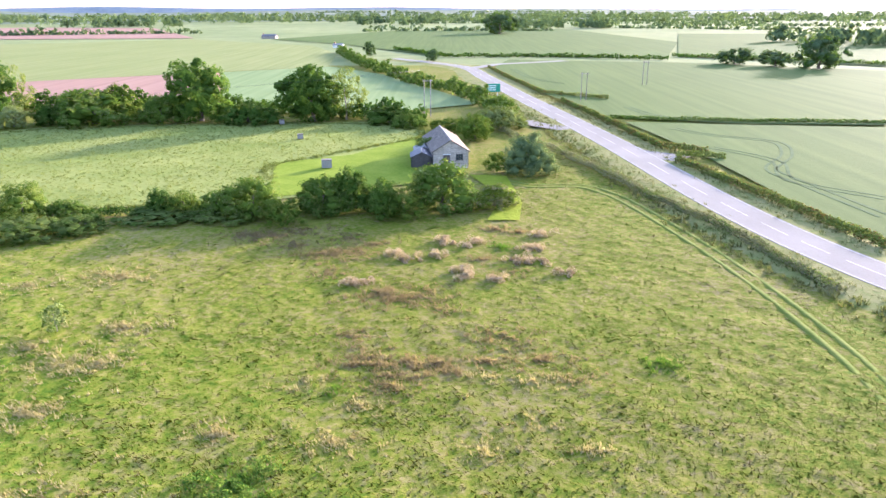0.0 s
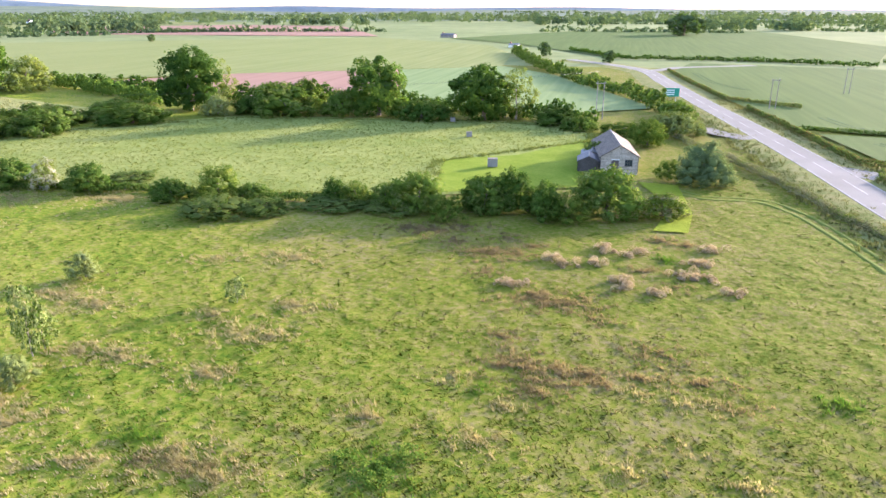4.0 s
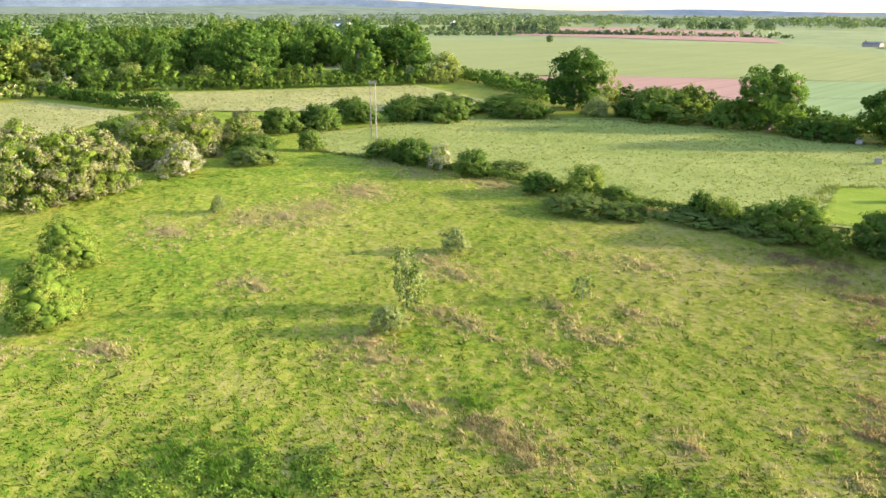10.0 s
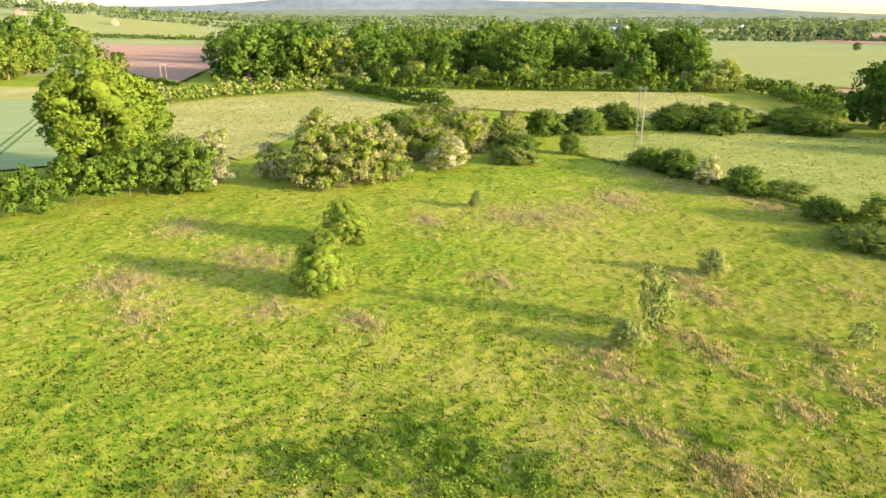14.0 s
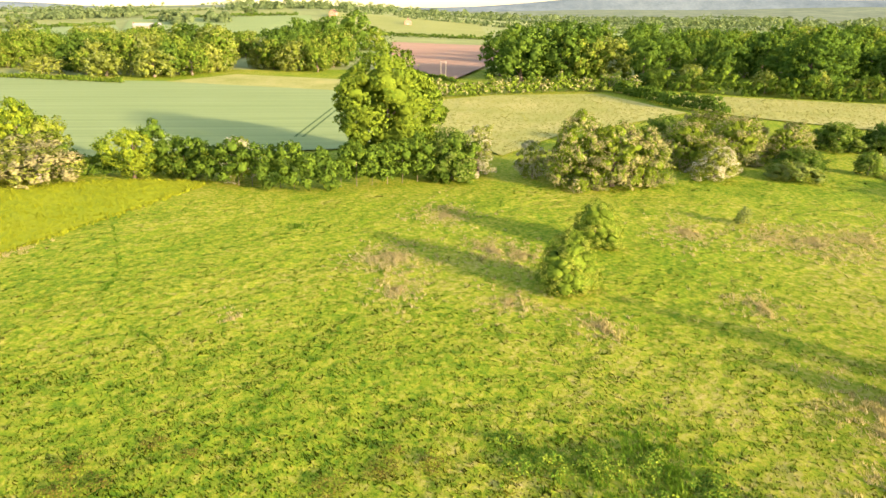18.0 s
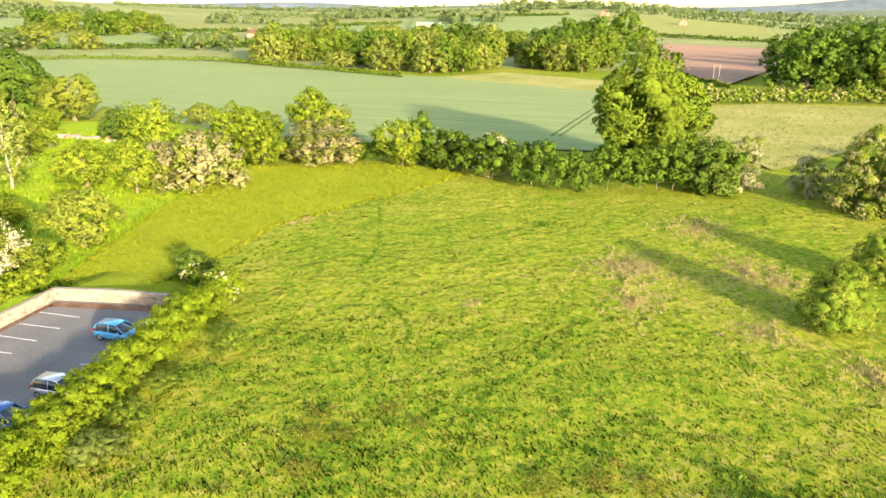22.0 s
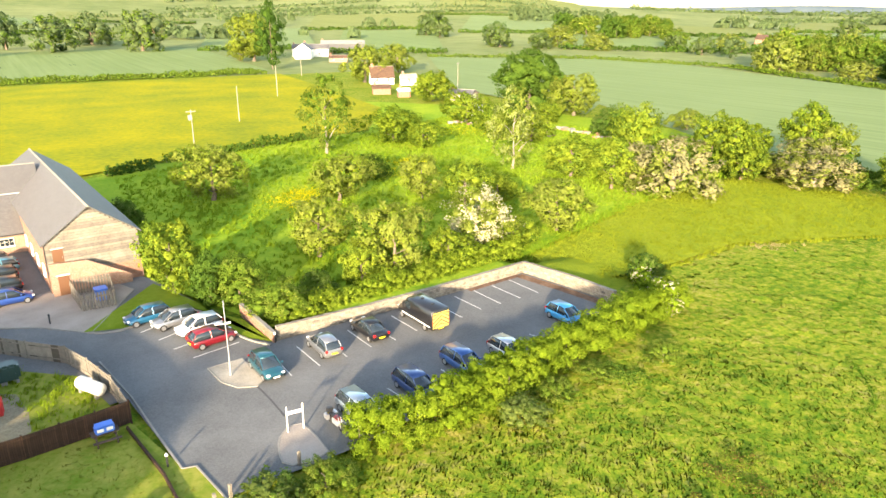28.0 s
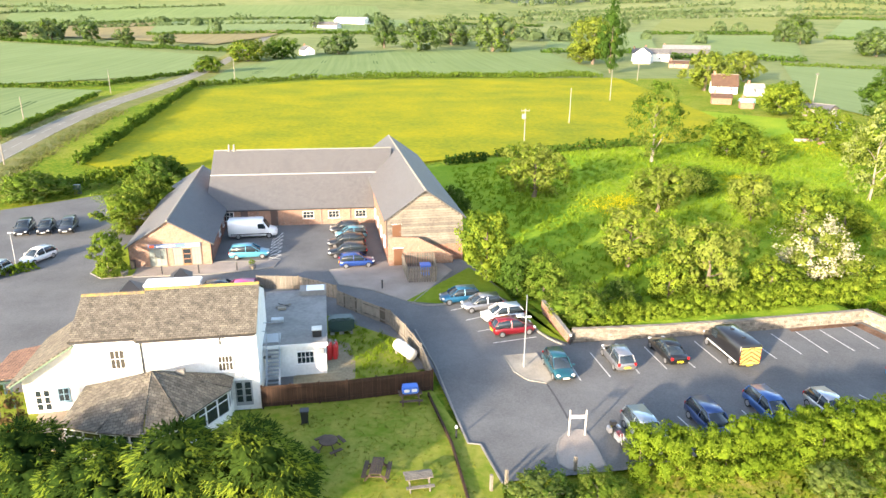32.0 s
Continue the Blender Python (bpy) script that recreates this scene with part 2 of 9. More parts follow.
def crop_mat(name, dark, light, angle, pitch=3.0, amount=0.5):
    """A sown field: faint drill rows along one direction under broad mottling."""
    m, nt, bs = node_mat(name)
    pos = world_pos(nt)
    mp = nt.nodes.new("ShaderNodeMapping")
    mp.inputs["Rotation"].default_value = (0, 0, radians(angle))
    mp.inputs["Scale"].default_value = (1.0 / pitch, 0.01, 0.01)
    nt.links.new(pos, mp.inputs["Vector"])
    rows = noise_node(nt, 1.0, 2, 0.5, mp.outputs[0])
    big, fine = noise_node(nt, 0.018, 4, 0.6, pos), noise_node(nt, 0.9, 4, 0.7, pos)
    f = value(nt, "ADD", value(nt, "MULTIPLY", rows, amount), value(nt, "ADD", value(nt, "MULTIPLY", big, 0.85 - amount), value(nt, "MULTIPLY", fine, 0.15)))
    nt.links.new(ramp(nt, f, [(0.36, dark), (0.64, light)]), bs.inputs["Base Color"])
    bs.inputs["Roughness"].default_value, bs.inputs["Specular IOR Level"].default_value = 0.95, 0.02
    bump(nt, bs, fine, 0.6, 0.15)
    return m


def brick_mat(name, c1, c2, mortar, w, h, rot=0.0, rough=0.85, relief=0.5, axis="xz", stains=0.25):
    """Courses of bricks, slates or boards on a wall or slope, in object space."""
    m, nt, bs = node_mat(name)
    tc = nt.nodes.new("ShaderNodeTexCoord")
    sep, com = nt.nodes.new("ShaderNodeSeparateXYZ"), nt.nodes.new("ShaderNodeCombineXYZ")
    nt.links.new(tc.outputs["Object"], sep.inputs[0])
    nt.links.new(value(nt, "ADD", sep.outputs[0], sep.outputs[1]) if axis == "xz" else sep.outputs[0], com.inputs[0])
    nt.links.new(sep.outputs[2] if axis == "xz" else sep.outputs[1], com.inputs[1])
    b = nt.nodes.new("ShaderNodeTexBrick")
    b.inputs["Color1"].default_value, b.inputs["Color2"].default_value, b.inputs["Mortar"].default_value = (*c1, 1), (*c2, 1), (*mortar, 1)
    b.inputs["Scale"].default_value, b.inputs["Brick Width"].default_value, b.inputs["Row Height"].default_value = 1.0, w, h
    b.inputs["Mortar Size"].default_value = min(w, h) * 0.07
    nt.links.new(com.outputs[0], b.inputs["Vector"])
    stain = noise_node(nt, 1.8, 6, 0.7, tc.outputs["Object"])
    col = mixc(nt, 1.0, b.outputs["Color"], ramp(nt, stain, [(0.3, (1 - stains, 1 - stains, 1 - stains)), (0.7, (1 + stains, 1 + stains * 0.9, 1 + stains * 0.7))]), "MULTIPLY")
    nt.links.new(col, bs.inputs["Base Color"])
    bs.inputs["Roughness"].default_value, bs.inputs["Specular IOR Level"].default_value = rough, 0.15
    bump(nt, bs, b.outputs["Fac"], -relief, 0.02)
    return m


M = {}
M["ground"] = meadow_mat("pasture")
M["blade"] = grass_blade_mat("grass_blades")
M["blade_dry"] = grass_blade_mat("dry_grass_blades", (0.44, 0.365, 0.21), 0.82)
M["blade_dock"] = grass_blade_mat("dock_stems", (0.3, 0.222, 0.15), 0.74)
M["seed_fluff"] = leaf_mat("seed_heads", (0.36, 0.275, 0.2), (0.5, 0.4, 0.3), 0.45)
M["stem_brown"] = leaf_mat("dead_stalks", (0.22, 0.175, 0.1), (0.32, 0.25, 0.15), 0.4)
M["blade_lush"] = grass_blade_mat("nettle_leaves", (0.075, 0.21, 0.025), 0.62)
M["hay_blade"] = leaf_mat("hay_blades", (0.155, 0.195, 0.04), (0.235, 0.25, 0.07))
M["verge_blade"] = leaf_mat("verge_blades", (0.1, 0.125, 0.03), (0.2, 0.19, 0.08))
M["paddock_blade"] = leaf_mat("paddock_blades", (0.17, 0.19, 0.05), (0.3, 0.28, 0.12))
M["lawn_blade"] = leaf_mat("lawn_blades", (0.12, 0.16, 0.015), (0.25, 0.24, 0.05))
M["orchard_blade"] = leaf_mat("orchard_blades", (0.118, 0.225, 0.016), (0.262, 0.33, 0.027))
M["bank_blade"] = leaf_mat("nettle_bank_leaves", (0.155, 0.205, 0.016), (0.21, 0.245, 0.022), 0.25)
M["bank_grass"] = surface("bank_grass", (0.15, 0.2, 0.015), (0.215, 0.25, 0.022), 0.12, 1.6, 0.95, 0.9, 0.35, 0.02)
M["hay"] = surface("hay_meadow", (0.155, 0.195, 0.04), (0.24, 0.255, 0.072), 0.06, 0.9, 0.95, 0.8, 0.2, 0.02)
M["paddock"] = surface("dry_paddock", (0.18, 0.2, 0.05), (0.31, 0.285, 0.11), 0.05, 1.0, 0.95, 0.8, 0.2, 0.02)
M["mown"] = surface("mown_grass", (0.12, 0.175, 0.013), (0.185, 0.23, 0.028), 0.2, 1.5, 0.95, 0.3, 0.05, 0.02)
M["lawn"] = surface("lawn", (0.11, 0.165, 0.015), (0.25, 0.24, 0.05), 0.35, 1.6, 0.95, 0.6, 0.06, 0.02)
M["trodden"] = surface("trodden_grass", (0.1, 0.135, 0.02), (0.165, 0.18, 0.04), 0.25, 2.5, 0.95, 0.6, 0.08, 0.02)
M["verge"] = surface("verge_grass", (0.12, 0.15, 0.035), (0.23, 0.21, 0.085), 0.2, 1.2, 0.95, 0.9, 0.2, 0.02)
M["orchard"] = surface("orchard_grass", (0.13, 0.25, 0.018), (0.29, 0.35, 0.03), 0.09, 1.4, 0.95, 0.8, 0.25, 0.02)
M["wheat"] = crop_mat("young_wheat", (0.14, 0.19, 0.07), (0.185, 0.235, 0.095), 20, 2.4, 0.6)
M["wheat2"] = crop_mat("blue_green_wheat", (0.15, 0.2, 0.08), (0.195, 0.245, 0.105), 75, 2.4, 0.6)
M["wheat3"] = crop_mat("roadside_wheat", (0.068, 0.102, 0.026), (0.094, 0.132, 0.036), 75, 2.4, 0.6)
# pasture beyond 340 m: paler, some haze put into the colour
M["hazed_pasture"] = surface("hazed_pasture", (0.13, 0.165, 0.06), (0.22, 0.24, 0.1), 0.006, 0.05, 0.95, 0.0, 0.2, 0.02)
# horizon hills: the blue of haze is put into the base colour
M["hills"] = surface("hazed_hill_woods", (0.085, 0.115, 0.13), (0.14, 0.175, 0.19), 0.01, 0.06, 0.95, 0.0, 0.2, 0.02)
# ground beyond 1500 m: greyer still, haze mixed into the colour
M["hazed_mosaic"] = surface("hazed_woods_and_fields", (0.085, 0.11, 0.075), (0.17, 0.195, 0.12), 0.008, 0.03, 0.95, 0.0, 0.2, 0.02)
M["litter"] = surface("leaf_litter", (0.1, 0.055, 0.035), (0.2, 0.13, 0.09), 0.8, 5.0, 0.95, 0.6, 0.02, 0.05)
M["barley"] = crop_mat("pale_barley", (0.15, 0.18, 0.055), (0.21, 0.22, 0.08), 70, 2.4, 0.6)
M["soil"] = crop_mat("red_soil", (0.23, 0.138, 0.095), (0.3, 0.19, 0.135), 80)
M["brownfield"] = crop_mat("brown_stubble", (0.19, 0.16, 0.08), (0.26, 0.22, 0.11), 40)
M["buttercup"] = surface("buttercup_meadow", (0.15, 0.185, 0.018), (0.32, 0.285, 0.012), 0.05, 0.8, 0.95, 0.8, 0.2, 0.02)
M["petal"] = leaf_mat("buttercup_petals", (0.42, 0.38, 0.012), (0.52, 0.46, 0.02), 0.2)
M["tram"] = surface("tramline_soil", (0.05, 0.085, 0.03), (0.08, 0.12, 0.045), 0.3, 2.0, 0.95, 0.5, 0.1, 0.02)
M["asphalt"] = surface("asphalt", (0.1, 0.099, 0.098), (0.165, 0.163, 0.16), 0.16, 8.0, 0.9, 0.25, 0.01, 0.12)
M["tar"] = surface("tar_seam", (0.06, 0.06, 0.06), (0.09, 0.088, 0.088), 0.5, 6.0, 0.8, 0.2, 0.01, 0.1)
M["road"] = surface("road_asphalt", (0.185, 0.172, 0.142), (0.235, 0.22, 0.185), 0.1, 6.0, 0.95, 0.25, 0.01, 0.03)
M["gravel"] = surface("gravel", (0.22, 0.19, 0.15), (0.4, 0.35, 0.28), 0.4, 12.0, 0.9, 0.8, 0.03)
M["dirt"] = surface("trodden_earth", (0.16, 0.125, 0.075), (0.3, 0.25, 0.16), 0.5, 6.0, 0.95, 0.6, 0.03)
M["paving"] = surface("block_paving", (0.23, 0.19, 0.16), (0.33, 0.28, 0.24), 0.4, 9.0, 0.85, 0.4, 0.01)
M["kerb"] = surface("kerb_concrete", (0.19, 0.175, 0.15), (0.27, 0.25, 0.22), 0.5, 8.0, 0.85, 0.3, 0.01)
M["line"] = surface("white_line_paint", (0.3, 0.3, 0.29), (0.56, 0.56, 0.54), 1.0, 9.0, 0.7, 0.1, 0.005)
M["worn_line"] = surface("worn_line_paint", (0.26, 0.25, 0.22), (0.4, 0.39, 0.36), 1.0, 9.0, 0.8, 0.1, 0.005)
M["bark"] = surface("bark", (0.09, 0.065, 0.045), (0.2, 0.16, 0.12), 0.8, 8.0, 0.9, 0.8, 0.05)
M["pale_bark"] = surface("pale_bark", (0.17, 0.14, 0.11), (0.32, 0.28, 0.22), 0.8, 8.0, 0.9, 0.6, 0.05)
M["oak"] = leaf_mat("oak_leaves", (0.034, 0.076, 0.014), (0.098, 0.175, 0.028), 0.42)
M["ash"] = leaf_mat("ash_leaves", (0.05, 0.1, 0.012), (0.112, 0.17, 0.022), 0.26)
M["field_ash"] = leaf_mat("field_ash_leaves", (0.075, 0.125, 0.014), (0.15, 0.205, 0.026), 0.3)
M["spring"] = leaf_mat("spring_leaves", (0.145, 0.21, 0.02), (0.235, 0.3, 0.035), 0.46)
M["scrub"] = leaf_mat("scrub_leaves", (0.04, 0.0938, 0.015), (0.1313, 0.2025, 0.03), 0.4)
M["nettle"] = leaf_mat("nettle_plant_leaves", (0.035, 0.085, 0.012), (0.085, 0.17, 0.02), 0.3)
M["nettle_pale"] = leaf_mat("pale_nettle_leaves", (0.11, 0.17, 0.02), (0.19, 0.25, 0.035), 0.3)
M["bramble_brown"] = leaf_mat("brown_bramble_leaves", (0.075, 0.07, 0.015), (0.16, 0.125, 0.03), 0.25)
M["bramble"] = leaf_mat("bramble_leaves", (0.09, 0.14, 0.03), (0.19, 0.235, 0.065), 0.45)
M["willow"] = leaf_mat("willow_leaves", (0.15, 0.195, 0.06), (0.26, 0.3, 0.11), 0.32)
M["sage"] = leaf_mat("sallow_leaves", (0.075, 0.12, 0.045), (0.14, 0.19, 0.075), 0.35)
M["olive"] = leaf_mat("apple_leaves", (0.13, 0.175, 0.03), (0.22, 0.26, 0.052), 0.44)
M["blossom"] = leaf_mat("may_blossom", (0.28, 0.27, 0.175), (0.46, 0.44, 0.33), 0.25)
M["dusky"] = leaf_mat("faded_blossom", (0.17, 0.17, 0.075), (0.28, 0.265, 0.14), 0.3)
M["conifer"] = leaf_mat("cypress_sprays", (0.01, 0.026, 0.006), (0.036, 0.062, 0.011), 0.12)
M["spray"] = leaf_mat("cypress_tips", (0.055, 0.095, 0.012), (0.15, 0.195, 0.022), 0.25)
# far trees: paler, greyer leaves with the haze put into the colour
M["distant"] = leaf_mat("haze_paled_leaves", (0.075, 0.118, 0.05), (0.125, 0.17, 0.075), 0.4)
M["copper"] = leaf_mat("copper_leaves", (0.13, 0.085, 0.035), (0.22, 0.165, 0.07), 0.4)
M["laurel"] = leaf_mat("hedge_leaves", (0.085, 0.15, 0.012), (0.16, 0.225, 0.018), 0.36)
M["brick"] = brick_mat("red_brick", (0.29, 0.142, 0.098), (0.23, 0.11, 0.075), (0.27, 0.23, 0.2), 0.22, 0.075)
M["buff"] = brick_mat("buff_brick", (0.31, 0.188, 0.138), (0.25, 0.15, 0.11), (0.31, 0.26, 0.22), 0.22, 0.075)
M["slate"] = brick_mat("grey_slates", (0.125, 0.122, 0.125), (0.11, 0.108, 0.112), (0.07, 0.068, 0.07), 0.3, 0.2, 0, 0.6, 0.3, "xy", 0.12)
M["oldslate"] = brick_mat("weathered_slates", (0.165, 0.148, 0.122), (0.105, 0.095, 0.08), (0.06, 0.054, 0.046), 0.3, 0.2, 0, 0.85, 0.9, "xy", 0.45)
M["stone"] = brick_mat("barn_stone", (0.3, 0.26, 0.22), (0.22, 0.19, 0.165), (0.14, 0.12, 0.1), 0.5, 0.25, 0, 0.9, 0.9)
M["greyboards"] = brick_mat("grey_barn_boards", (0.44, 0.385, 0.32), (0.31, 0.27, 0.225), (0.13, 0.115, 0.1), 2.6, 0.24, 0, 0.9, 0.7, "xz", 0.35)
M["rubble"] = brick_mat("rubble_stone", (0.29, 0.255, 0.21), (0.19, 0.165, 0.135), (0.16, 0.138, 0.112), 0.42, 0.22, 0, 0.9, 1.0)
M["render"] = surface("white_render", (0.7, 0.69, 0.65), (0.84, 0.83, 0.8), 0.5, 4.0, 0.8, 0.15, 0.01)
M["flat"] = surface("roofing_felt", (0.17, 0.165, 0.155), (0.26, 0.25, 0.235), 0.5, 3.0, 0.85, 0.2, 0.01)
M["fence"] = brick_mat("weathered_fence", (0.2, 0.18, 0.155), (0.145, 0.13, 0.112), (0.07, 0.062, 0.05), 0.14, 4.0, 0, 0.9, 0.6)
M["darkfence"] = brick_mat("stained_fence", (0.055, 0.032, 0.022), (0.03, 0.019, 0.014), (0.015, 0.01, 0.008), 0.14, 4.0, 0, 0.85, 0.6)
M["gable_boards"] = surface("dark_gable_backing", (0.05, 0.043, 0.036), (0.08, 0.07, 0.06), 1.0, 9.0, 0.85, 0.4, 0.01)
M["weatherboard"] = pieces("weathered_oak_boards", (0.13, 0.118, 0.1), (0.24, 0.215, 0.185), 0.5, 5.0)
M["rubble_piece"] = pieces("rubble_pieces", (0.16, 0.14, 0.115), (0.3, 0.262, 0.215), 1.2, 9.0, (0.55, 1.2))
M["timber"] = surface("bench_timber", (0.055, 0.036, 0.027), (0.105, 0.072, 0.053), 1.0, 9.0, 0.85, 0.4, 0.01)
M["pole"] = surface("pole_timber", (0.17, 0.15, 0.12), (0.28, 0.25, 0.2), 1.0, 6.0, 0.85, 0.3, 0.01)
M["white"] = plain("white_gloss", (0.78, 0.78, 0.76), 0.4)
M["black"] = plain("black_plastic", (0.02, 0.02, 0.022), 0.45)
M["tyre"] = plain("tyre_rubber", (0.022, 0.022, 0.022), 0.85)
M["rim"] = plain("alloy", (0.45, 0.45, 0.46), 0.35, 0.8)
M["steel"] = plain("galvanised_steel", (0.34, 0.36, 0.38), 0.5, 0.5)
M["post"] = plain("grey_post_paint", (0.3, 0.31, 0.32), 0.5)
M["glass"] = plain("dark_glass", (0.02, 0.028, 0.035), 0.06, 0.0, 0.8)
M["blind"] = plain("blinds_behind_glass", (0.22, 0.25, 0.23), 0.15, 0.0, 0.6)
M["oldglass"] = plain("curtained_glass", (0.06, 0.056, 0.048), 0.2, 0.0, 0.4)
M["lamp"] = plain("lamp_lens", (0.75, 0.75, 0.72), 0.15)
M["tail"] = plain("tail_lens", (0.42, 0.015, 0.015), 0.2)
M["yplate"] = plain("yellow_plate", (0.75, 0.58, 0.03), 0.5)
M["wplate"] = plain("white_plate", (0.75, 0.75, 0.72), 0.5)
M["hivis"] = plain("reflective_yellow", (0.6, 0.5, 0.13), 0.5)
M["orange"] = plain("reflective_orange", (0.5, 0.07, 0.015), 0.5)
M["red"] = plain("red_gas_bottle", (0.55, 0.03, 0.03), 0.4)
M["bluebox"] = plain("blue_plastic", (0.04, 0.14, 0.5), 0.45)
M["green"] = plain("green_sign", (0.0, 0.22, 0.13), 0.45)
M["tank"] = plain("dark_green_tank", (0.03, 0.06, 0.055), 0.4)
M["cream"] = surface("cream_tank", (0.55, 0.52, 0.45), (0.75, 0.73, 0.66), 1.0, 6.0, 0.5, 0.1, 0.01)
M["tin"] = surface("grey_sheeting", (0.33, 0.35, 0.36), (0.5, 0.52, 0.53), 0.3, 3.0, 0.5, 0.2, 0.02, 0.5, 0.3)
M["terracotta"] = brick_mat("terracotta_tiles", (0.24, 0.14, 0.1), (0.18, 0.11, 0.08), (0.09, 0.06, 0.05), 0.3, 0.25, 0, 0.85, 0.5, "xy", 0.35)
M["rooftile"] = brick_mat("brown_tiles", (0.115, 0.07, 0.05), (0.09, 0.055, 0.04), (0.05, 0.035, 0.03), 0.3, 0.25, 0, 0.85, 0.5, "xy", 0.3)


# ---- building blocks ----
def mesh_ob(name, bm, mat, parent=None):
    me = bpy.data.meshes.new(name)
    bm.to_mesh(me)
    bm.free()
    for m in (mat if isinstance(mat, (list, tuple)) else [mat]):
        me.materials.append(m)
    ob = new(name, me)
    if parent is not None:
        ob.parent = parent
    return ob


def part(name, bm, material, parent, label=""):
    return tagged(mesh_ob(name, bm, material, parent), label)


def thing(name, x, y, z, rz=0.0, label="", category="", group="", kind=""):
    e = new(name)
    e.matrix_world = pose(x, y, z, 0, 0, rz)
    return tagged(e, label, category, group, kind)


def box(x0, x1, y0, y1, z0, z1, bev=0.0, bm=None):
    bm = bm or bmesh.new()
    m = Matrix.LocRotScale(((x0 + x1) / 2, (y0 + y1) / 2, (z0 + z1) / 2), None, (x1 - x0, y1 - y0, z1 - z0))
    g = bmesh.ops.create_cube(bm, size=1, matrix=m)
    if bev:
        edges = list({e for v in g["verts"] for e in v.link_edges})
        bmesh.ops.bevel(bm, geom=edges, offset=bev, segments=2, affect="EDGES")
    return bm


def rod(a, b, r, r2=None, seg=8, bm=None):
    bm = bm or bmesh.new()
    a, b = Vector(a), Vector(b)
    d = b - a
    m = Matrix.Translation((a + b) / 2) @ d.to_track_quat("Z", "Y").to_matrix().to_4x4()
    bmesh.ops.create_cone(bm, cap_ends=True, segments=seg, radius1=r, radius2=r if r2 is None else r2, depth=d.length, matrix=m)
    return bm


def prism(pts, z0, z1, bm=None):
    bm = bm or bmesh.new()
    lo, hi = [bm.verts.new((*p[:2], z0)) for p in pts], [bm.verts.new((*p[:2], z1)) for p in pts]
    n = len(pts)
    bm.faces.new(hi)
    bm.faces.new(lo[::-1])
    for i in range(n):
        bm.faces.new((lo[i], lo[(i + 1) % n], hi[(i + 1) % n], hi[i]))
    bmesh.ops.recalc_face_normals(bm, faces=bm.faces)
    return bm


def inside(x, y, poly):
    c = False
    n = len(poly)
    for i in range(n):
        (x0, y0), (x1, y1) = poly[i], poly[i - 1]
        if (y0 > y) != (y1 > y) and x < (x1 - x0) * (y - y0) / (y1 - y0) + x0:
            c = not c
    return c


def sheet(name, pts, mat, lift, label, step=0.0):
    """A piece of ground: a thin sheet over the polygon, laid on the land."""
    bm = bmesh.new()
    vs = [bm.verts.new((x, y, 0)) for x, y in pts]
    bm.faces.new(vs)
    if step:
        xs, ys = [p[0] for p in pts], [p[1] for p in pts]
        for lo, hi, no in ((min(xs), max(xs), (1, 0, 0)), (min(ys), max(ys), (0, 1, 0))):
            k = lo + step
            while k < hi:
                bmesh.ops.bisect_plane(bm, geom=bm.verts[:] + bm.edges[:] + bm.faces[:], plane_co=(k, k, 0), plane_no=no)
                k += step
    bmesh.ops.triangulate(bm, faces=bm.faces)
    for v in bm.verts:
        v.co.z = land(v.co.x, v.co.y) + lift
    bmesh.ops.recalc_face_normals(bm, faces=bm.faces)
    for f in bm.faces:
        if f.normal.z < 0:
            f.normal_flip()
    return tagged(mesh_ob(name, bm, mat), label, "ground", kind="structure")


def strip(pts, width, z0, z1, bm=None):
    """A band of constant width along a line of points."""
    bm = bm or bmesh.new()
    n = len(pts)
    L, R = [], []
    for i, p in enumerate(pts):
        a, b = Vector(pts[max(0, i - 1)]), Vector(pts[min(n - 1, i + 1)])
        d = (b - a).normalized()
        s = Vector((-d.y, d.x)) * width / 2
        g = land(p[0], p[1])
        L.append([bm.verts.new((p[0] + s.x, p[1] + s.y, g + z)) for z in (z0, z1)])
        R.append([bm.verts.new((p[0] - s.x, p[1] - s.y, g + z)) for z in (z0, z1)])
    for i in range(n - 1):
        bm.faces.new((L[i][1], R[i][1], R[i + 1][1], L[i + 1][1]))
        bm.faces.new((L[i][0], L[i][1], L[i + 1][1], L[i + 1][0]))
        bm.faces.new((R[i][1], R[i][0], R[i + 1][0], R[i + 1][1]))
    for k in (0, n - 1):
        bm.faces.new((L[k][0], R[k][0], R[k][1], L[k][1]))
    bmesh.ops.recalc_face_normals(bm, faces=bm.faces)
    return bm


def resample(pts, step):
    out = []
    for (x0, y0), (x1, y1) in zip(pts, pts[1:]):
        n = max(1, int(math.hypot(x1 - x0, y1 - y0) / step))
        out += [(x0 + (x1 - x0) * k / n, y0 + (y1 - y0) * k / n) for k in range(n)]
    return out + [pts[-1]]


def curve_through(pts, per=6):
    """A smooth line through a few points."""
    out = []
    n = len(pts)
    for i in range(n - 1):
        p = [Vector(pts[max(0, min(n - 1, j))]) for j in (i - 1, i, i + 1, i + 2)]
        for k in range(per):
            t = k / per
            v = 0.5 * ((2 * p[1]) + (p[2] - p[0]) * t + (2 * p[0] - 5 * p[1] + 4 * p[2] - p[3]) * t * t + (3 * p[1] - p[0] - 3 * p[2] + p[3]) * t ** 3)
            out.append((v.x, v.y))
    return out + [tuple(pts[-1])]


